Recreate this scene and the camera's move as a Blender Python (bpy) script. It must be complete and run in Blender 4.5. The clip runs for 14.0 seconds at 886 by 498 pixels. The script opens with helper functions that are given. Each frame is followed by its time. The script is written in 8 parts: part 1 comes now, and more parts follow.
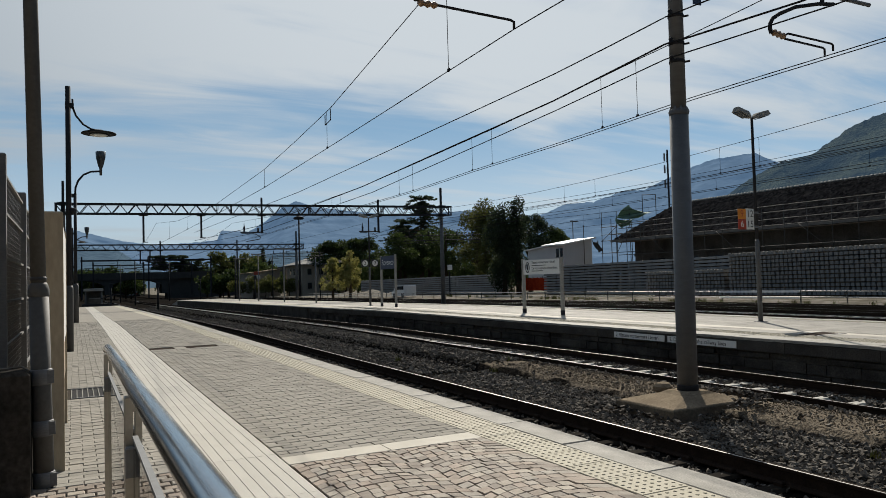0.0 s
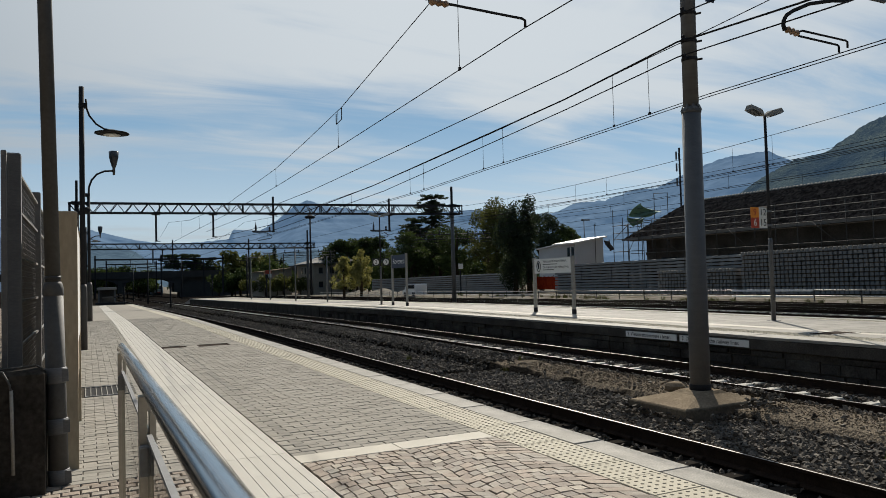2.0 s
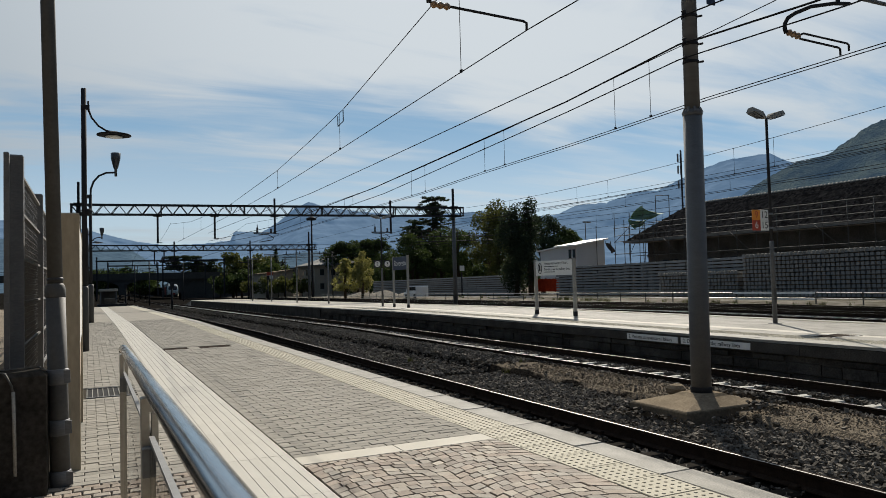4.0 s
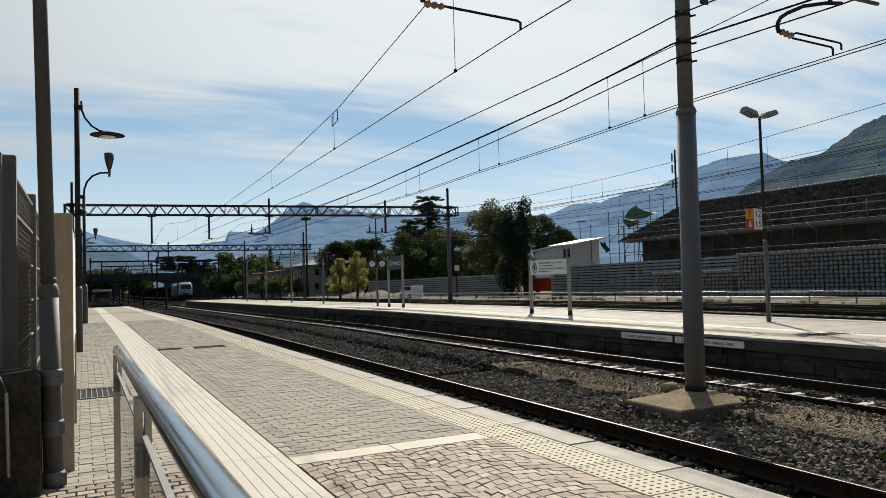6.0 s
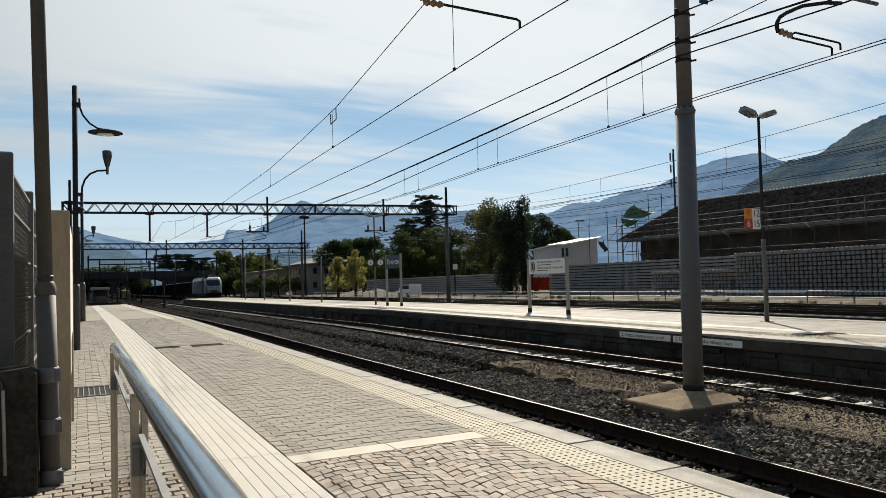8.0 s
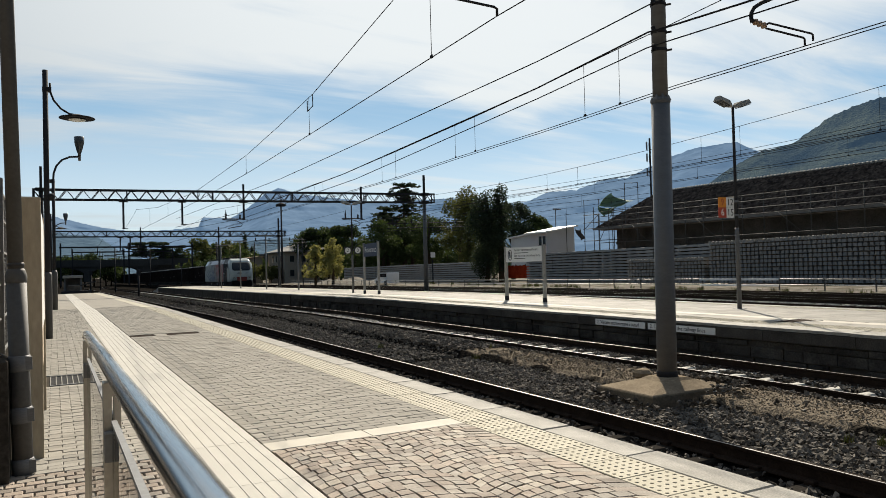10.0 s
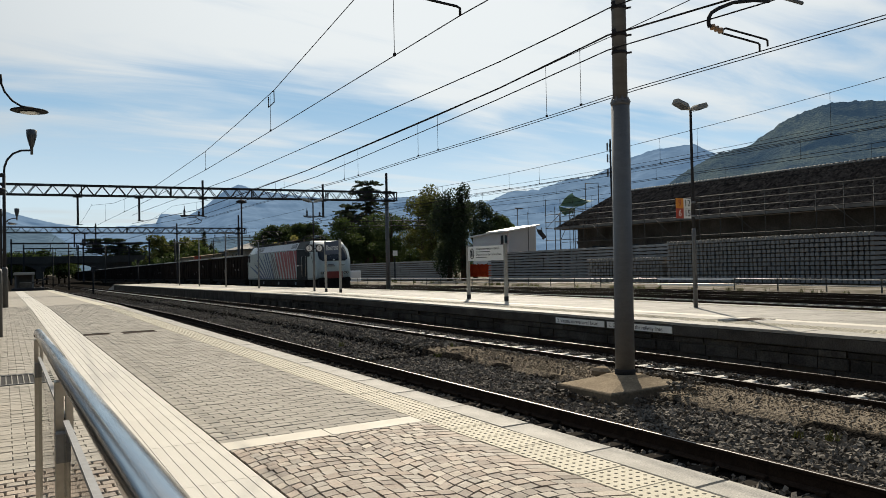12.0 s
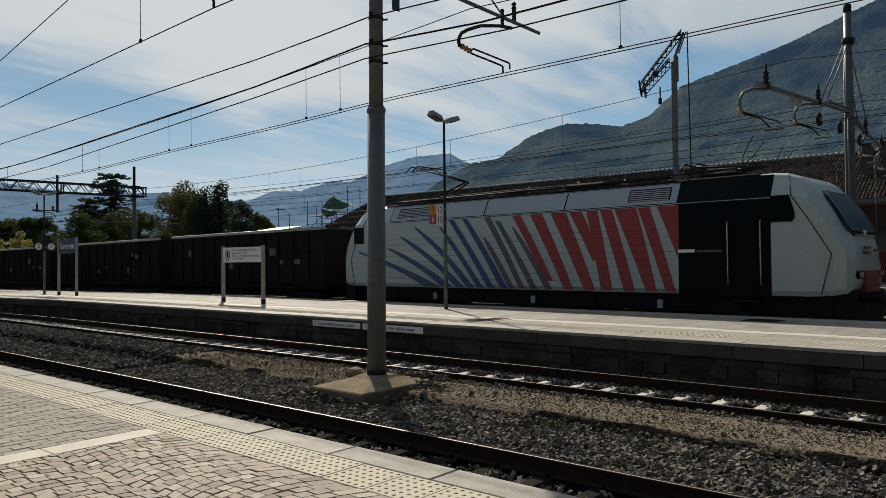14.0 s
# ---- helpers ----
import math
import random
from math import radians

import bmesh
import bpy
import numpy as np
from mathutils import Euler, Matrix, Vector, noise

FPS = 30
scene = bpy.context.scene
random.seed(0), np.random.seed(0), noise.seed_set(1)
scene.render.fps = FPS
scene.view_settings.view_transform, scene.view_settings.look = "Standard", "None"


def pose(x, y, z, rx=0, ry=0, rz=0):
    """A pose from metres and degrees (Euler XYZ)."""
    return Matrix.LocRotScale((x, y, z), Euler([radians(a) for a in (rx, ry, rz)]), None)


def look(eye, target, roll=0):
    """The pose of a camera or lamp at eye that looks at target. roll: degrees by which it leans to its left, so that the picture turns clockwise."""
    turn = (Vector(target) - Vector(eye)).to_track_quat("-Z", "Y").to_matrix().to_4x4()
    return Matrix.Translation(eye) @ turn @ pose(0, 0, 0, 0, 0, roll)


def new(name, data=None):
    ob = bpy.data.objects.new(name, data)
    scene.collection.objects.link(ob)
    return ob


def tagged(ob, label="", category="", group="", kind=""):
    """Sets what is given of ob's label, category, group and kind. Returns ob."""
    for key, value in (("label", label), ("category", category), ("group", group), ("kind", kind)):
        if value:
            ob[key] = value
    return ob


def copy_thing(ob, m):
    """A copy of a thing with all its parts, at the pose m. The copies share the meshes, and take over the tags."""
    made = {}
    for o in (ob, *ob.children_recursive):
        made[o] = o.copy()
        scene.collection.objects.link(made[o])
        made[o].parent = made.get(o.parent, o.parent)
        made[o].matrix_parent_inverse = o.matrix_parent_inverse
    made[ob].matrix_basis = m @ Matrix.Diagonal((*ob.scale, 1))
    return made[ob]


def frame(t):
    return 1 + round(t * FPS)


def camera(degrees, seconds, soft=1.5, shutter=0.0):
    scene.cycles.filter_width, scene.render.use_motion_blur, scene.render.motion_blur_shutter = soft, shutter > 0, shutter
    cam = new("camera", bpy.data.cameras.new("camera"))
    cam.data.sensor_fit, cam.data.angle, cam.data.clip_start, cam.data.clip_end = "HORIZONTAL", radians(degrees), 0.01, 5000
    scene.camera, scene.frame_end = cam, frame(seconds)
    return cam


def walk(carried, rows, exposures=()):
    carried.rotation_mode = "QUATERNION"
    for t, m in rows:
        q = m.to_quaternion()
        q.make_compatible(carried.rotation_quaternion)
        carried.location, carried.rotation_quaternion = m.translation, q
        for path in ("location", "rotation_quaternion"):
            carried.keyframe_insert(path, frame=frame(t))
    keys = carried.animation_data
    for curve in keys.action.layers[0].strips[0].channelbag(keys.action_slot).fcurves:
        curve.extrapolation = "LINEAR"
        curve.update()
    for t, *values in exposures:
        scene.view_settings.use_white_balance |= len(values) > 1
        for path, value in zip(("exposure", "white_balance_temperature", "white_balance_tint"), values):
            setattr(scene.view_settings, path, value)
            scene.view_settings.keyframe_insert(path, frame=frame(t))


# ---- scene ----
cam = camera(62.35, 14.0, soft=0.8)
# seconds, eye x y z (metres), turn to the right of the tracks, look up, lean to the right (degrees)
ROWS = [
    (0, 0.000, 0.000, 1.395, 26.76, 2.24, 1.61),
    (0.5, 0.000, 0.001, 1.399, 26.41, 2.15, 1.56),
    (1, -0.001, 0.008, 1.396, 26.15, 2.15, 1.53),
    (1.5, -0.003, 0.013, 1.395, 26.01, 2.16, 1.54),
    (2, -0.003, 0.004, 1.398, 25.91, 2.17, 1.61),
    (2.5, -0.003, 0.002, 1.398, 25.86, 2.23, 1.59),
    (3, -0.005, -0.003, 1.400, 25.73, 2.30, 1.58),
    (5.5, -0.007, -0.009, 1.399, 26.03, 2.33, 1.47),
    (6, -0.004, -0.012, 1.397, 26.21, 2.29, 1.67),
    (6.5, -0.001, -0.003, 1.399, 26.29, 2.31, 1.79),
    (7, -0.003, -0.004, 1.400, 26.20, 2.36, 1.76),
    (7.5, -0.001, -0.000, 1.397, 26.20, 2.25, 1.59),
    (8, 0.000, 0.001, 1.395, 26.34, 2.20, 1.51),
    (10.5, 0.004, -0.021, 1.389, 28.63, 1.08, 1.44),
    (11, 0.002, -0.024, 1.390, 29.20, 1.15, 1.35),
    (11.5, 0.004, -0.027, 1.391, 29.73, 1.16, 1.28),
    (12, 0.005, -0.032, 1.390, 30.99, 1.04, 1.22),
    (12.5, 0.021, -0.047, 1.392, 34.75, 1.11, 0.99),
    (13, 0.038, -0.106, 1.392, 41.17, 0.98, 0.86),
    (13.5, 0.035, -0.125, 1.398, 46.16, 0.82, 0.81),
    (14, 0.049, -0.143, 1.403, 49.44, 0.90, 0.64),
]
EXPOSURES = [(0.0, 0.35, 6220, 10), (3.0, 0.41, 6250, 10), (5.55, 0.42, 6270, 10), (5.95, 0.71, 6440, 10), (8.0, 0.77, 6500, 10), (10.5, 0.79, 6550, 10), (12.0, 0.77, 6550, 10), (12.6, 0.67, 6500, 10), (13.2, 0.46, 6500, 10), (14.0, 0.36, 6500, 10)]
walk(cam, [(t, pose(x, y, z, 0, 0, -yaw) @ pose(0, 0, 0, 90 + up, 0, 0) @ pose(0, 0, 0, 0, 0, -lean))
           for t, x, y, z, yaw, up, lean in ROWS], EXPOSURES)

# ---- light ----
SUN_AZ, SUN_EL = radians(35.5), radians(36.0)      # from the track's direction towards the right; above the horizon

SKY, SUN, CLOUD_AT = 0.55, 5.0, (1.0, 0.3, 0)


def lights():
    world = bpy.data.worlds.new("sky")
    scene.world = world
    world.use_nodes = True
    n, l = world.node_tree.nodes, world.node_tree.links
    n.clear()

    def math_node(kind, a, b=None, c=None, clamp=False):
        o = n.new("ShaderNodeMath")
        o.operation, o.use_clamp = kind, clamp
        for k, s in enumerate((a, b, c)):
            if isinstance(s, (int, float)):
                o.inputs[k].default_value = s
            elif s is not None:
                l.new(s, o.inputs[k])
        return o.outputs[0]

    def smooth(src, low, high, to=(0.0, 1.0)):
        r = n.new("ShaderNodeMapRange")
        r.interpolation_type = "SMOOTHSTEP"
        for key, v in zip(("From Min", "From Max", "To Min", "To Max"), (low, high, *to)):
            r.inputs[key].default_value = v
        l.new(src, r.inputs["Value"])
        return r.outputs[0]

    def blend(fac, a, b, kind="MIX"):
        m = n.new("ShaderNodeMix")
        m.data_type, m.blend_type = "RGBA", kind
        for key, s in (("Factor", fac), ("A", a), ("B", b)):
            if isinstance(s, tuple):
                m.inputs[key].default_value = (*s, 1)
            elif isinstance(s, float):
                m.inputs[key].default_value = s
            else:
                l.new(s, m.inputs[key])
        return m.outputs["Result"]

    out, bg = n.new("ShaderNodeOutputWorld"), n.new("ShaderNodeBackground")
    sky = n.new("ShaderNodeTexSky")
    sky.sky_type, sky.sun_disc = "NISHITA", False
    sky.sun_elevation, sky.sun_rotation = SUN_EL, SUN_AZ
    sky.air_density, sky.dust_density, sky.ozone_density = 1.0, 0.4, 1.5
    coord, sep = n.new("ShaderNodeTexCoord"), n.new("ShaderNodeSeparateXYZ")
    l.new(coord.outputs["Generated"], sep.inputs[0])
    z = math_node("MAXIMUM", sep.outputs["Z"], 0.0)
    # clear air: pale at the horizon, blue above
    ramp = n.new("ShaderNodeValToRGB")
    l.new(z, ramp.inputs[0])
    e = ramp.color_ramp.elements
    e[0].position, e[0].color = 0.0, (0.56, 0.69, 0.76, 1)
    e[1].position, e[1].color = 1.0, (0.022, 0.075, 0.19, 1)
    for p, c in ((0.09, (0.53, 0.67, 0.76)), (0.2, (0.23, 0.43, 0.61)), (0.42, (0.08, 0.23, 0.44))):
        k = e.new(p)
        k.color = (*c, 1)
    clear = blend(1.0, ramp.outputs[0], blend(1.0, sky.outputs[0], (0.018, 0.02, 0.023), "MULTIPLY"), "ADD")
    clear = blend(smooth(sep.outputs["X"], 0.85, 0.2, (0.0, 0.17)), clear, (0.60, 0.68, 0.71))
    # thin high cloud, drawn out in long wisps
    lift = math_node("ADD", z, 0.10)
    both = n.new("ShaderNodeCombineXYZ")
    for k in range(3):
        l.new(lift, both.inputs[k])
    flat = n.new("ShaderNodeVectorMath")
    flat.operation = "DIVIDE"
    l.new(coord.outputs["Generated"], flat.inputs[0])
    l.new(both.outputs[0], flat.inputs[1])

    def wisps(turn, size, place, scale, detail, rough, distort):
        mp, tex = n.new("ShaderNodeMapping"), n.new("ShaderNodeTexNoise")
        mp.inputs["Rotation"].default_value, mp.inputs["Scale"].default_value = (0, 0, radians(turn)), size
        mp.inputs["Location"].default_value = place
        tex.inputs["Scale"].default_value, tex.inputs["Detail"].default_value = scale, detail
        tex.inputs["Roughness"].default_value, tex.inputs["Distortion"].default_value = rough, distort
        l.new(flat.outputs[0], mp.inputs[0])
        l.new(mp.outputs[0], tex.inputs["Vector"])
        return tex.outputs["Fac"]

    big = wisps(-20, (0.5, 1.0, 0), CLOUD_AT, 0.8, 4, 0.5, 0.4)
    fine = wisps(-28, (0.4, 1.3, 0), (3.1, 1.4, 0), 2.6, 9, 0.6, 0.5)
    veil = math_node("ADD", math_node("MULTIPLY_ADD", fine, 0.32, math_node("MULTIPLY", big, 0.7)), smooth(z, 0.12, 0.36, (-0.06, 0.16)))
    sunward = n.new("ShaderNodeVectorMath")
    sunward.operation = "DOT_PRODUCT"
    sunward.inputs[1].default_value = (math.sin(SUN_AZ) * math.cos(SUN_EL), math.cos(SUN_AZ) * math.cos(SUN_EL), math.sin(SUN_EL))
    l.new(coord.outputs["Generated"], sunward.inputs[0])
    near_sun = smooth(sunward.outputs["Value"], 0.58, 1.0)
    cover = math_node("MULTIPLY", smooth(veil, 0.44, 0.66), smooth(sunward.outputs["Value"], 0.1, 0.8, (0.1, 0.92)))
    low = math_node("MULTIPLY", smooth(wisps(-12, (0.22, 1.0, 0), (0.4, 0.0, 0), 1.9, 6, 0.55, 0.3), 0.52, 0.72), smooth(z, 0.3, 0.12))
    cover = math_node("MAXIMUM", cover, math_node("MULTIPLY", low, 0.75))
    white = blend(near_sun, (0.52, 0.57, 0.60), (0.96, 1.0, 1.0))
    # away from the sun the sky is a deeper blue
    away = smooth(sunward.outputs["Value"], -0.5, 0.45, (0.32, 1.0))
    shade = n.new("ShaderNodeCombineColor")
    for k in range(3):
        l.new(away, shade.inputs[k])
    l.new(blend(1.0, blend(cover, clear, white), shade.outputs[0], "MULTIPLY"), bg.inputs["Color"])
    bg.inputs["Strength"].default_value = SKY
    l.new(bg.outputs[0], out.inputs[0])
    sun = bpy.data.lights.new("sun", "SUN")
    sun.energy, sun.angle, sun.color = SUN, radians(0.6), (1.0, 0.91, 0.76)
    lamp = new("sun", sun)
    d = Vector((math.sin(SUN_AZ) * math.cos(SUN_EL), math.cos(SUN_AZ) * math.cos(SUN_EL), math.sin(SUN_EL)))
    lamp.matrix_world = look(Vector((0, 0, 60)) + d * 40, (0, 0, 60))


lights()

# ---- materials ----
def material(name, color, rough=0.6, metal=0.0, vary=0.25, scale=6.0, fine=60.0, bump=0.15, depth=0.01, second=None, spot=0.5,
             per_piece=0.0, glow=None, coat=0.0, stretch=(1, 1, 1), spec=0.5):
    """A surface with a coarse stain and a fine grain, in object space; second: a colour that the coarse stain mixes in."""
    m = bpy.data.materials.new(name)
    m.use_nodes = True
    n, l = m.node_tree.nodes, m.node_tree.links
    b = n["Principled BSDF"]
    b.inputs["Roughness"].default_value, b.inputs["Metallic"].default_value = rough, metal
    b.inputs["Specular IOR Level"].default_value = 0.0 if rough >= 0.8 else min(spec, 0.08) if rough >= 0.7 else spec
    b.inputs["Coat Weight"].default_value = coat
    coord, mp = n.new("ShaderNodeTexCoord"), n.new("ShaderNodeMapping")
    mp.inputs["Scale"].default_value = stretch
    l.new(coord.outputs["Object"], mp.inputs[0])
    big, small = n.new("ShaderNodeTexNoise"), n.new("ShaderNodeTexNoise")
    big.inputs["Scale"].default_value, small.inputs["Scale"].default_value = scale, fine
    big.inputs["Detail"].default_value, small.inputs["Detail"].default_value = 6, 4
    big.inputs["Roughness"].default_value = 0.62
    for t in (big, small):
        l.new(mp.outputs[0], t.inputs["Vector"])
    ramp = n.new("ShaderNodeMapRange")
    ramp.inputs["From Min"].default_value, ramp.inputs["From Max"].default_value = spot - 0.18, spot + 0.18
    l.new(big.outputs["Fac"], ramp.inputs["Value"])
    c2 = second or tuple(c * (1 - vary) for c in color)
    mix = n.new("ShaderNodeMix"); mix.data_type = "RGBA"
    mix.inputs["A"].default_value, mix.inputs["B"].default_value = (*color, 1), (*c2, 1)
    l.new(ramp.outputs[0], mix.inputs["Factor"])
    grain = n.new("ShaderNodeMapRange")
    grain.inputs["From Min"].default_value, grain.inputs["From Max"].default_value = 0.25, 0.75
    grain.inputs["To Min"].default_value, grain.inputs["To Max"].default_value = 1 - vary, 1 + vary
    l.new(small.outputs["Fac"], grain.inputs["Value"])
    hue = n.new("ShaderNodeHueSaturation")
    l.new(mix.outputs["Result"], hue.inputs["Color"])
    value = grain.outputs[0]
    if per_piece:
        info, geo = n.new("ShaderNodeObjectInfo"), n.new("ShaderNodeNewGeometry")
        add = n.new("ShaderNodeMath"); add.operation = "ADD"
        l.new(info.outputs["Random"], add.inputs[0]); l.new(geo.outputs["Random Per Island"], add.inputs[1])
        wrap = n.new("ShaderNodeMath"); wrap.operation, wrap.inputs[1].default_value = "PINGPONG", 1.0
        l.new(add.outputs[0], wrap.inputs[0])
        spread = n.new("ShaderNodeMapRange")
        spread.inputs["To Min"].default_value, spread.inputs["To Max"].default_value = 1 - per_piece, 1 + per_piece
        l.new(wrap.outputs[0], spread.inputs["Value"])
        mul = n.new("ShaderNodeMath"); mul.operation = "MULTIPLY"
        l.new(value, mul.inputs[0]); l.new(spread.outputs[0], mul.inputs[1])
        value = mul.outputs[0]
    l.new(value, hue.inputs["Value"])
    l.new(hue.outputs[0], b.inputs["Base Color"])
    rr = n.new("ShaderNodeMapRange")
    rr.inputs["To Min"].default_value, rr.inputs["To Max"].default_value = max(0.02, rough - 0.12), min(1, rough + 0.12)
    l.new(big.outputs["Fac"], rr.inputs["Value"]); l.new(rr.outputs[0], b.inputs["Roughness"])
    if bump:
        bp = n.new("ShaderNodeBump")
        bp.inputs["Strength"].default_value, bp.inputs["Distance"].default_value = bump, depth
        l.new(small.outputs["Fac"], bp.inputs["Height"]); l.new(bp.outputs[0], b.inputs["Normal"])
    if glow:
        b.inputs["Emission Color"].default_value, b.inputs["Emission Strength"].default_value = (*glow[0], 1), glow[1]
    return m


def glass_material(name, tint=(0.9, 0.95, 0.93), rough=0.02, alpha=0.25):
    m = bpy.data.materials.new(name)
    m.use_nodes = True
    n, l = m.node_tree.nodes, m.node_tree.links
    n.clear()
    out, clear, gloss, mix, fres = (n.new(k) for k in ("ShaderNodeOutputMaterial", "ShaderNodeBsdfTransparent", "ShaderNodeBsdfGlossy", "ShaderNodeMixShader", "ShaderNodeFresnel"))
    clear.inputs[0].default_value = (*tint, 1)
    gloss.inputs["Roughness"].default_value = rough
    fres.inputs[0].default_value = 1.45
    l.new(fres.outputs[0], mix.inputs[0]); l.new(clear.outputs[0], mix.inputs[1]); l.new(gloss.outputs[0], mix.inputs[2]); l.new(mix.outputs[0], out.inputs[0])
    return m


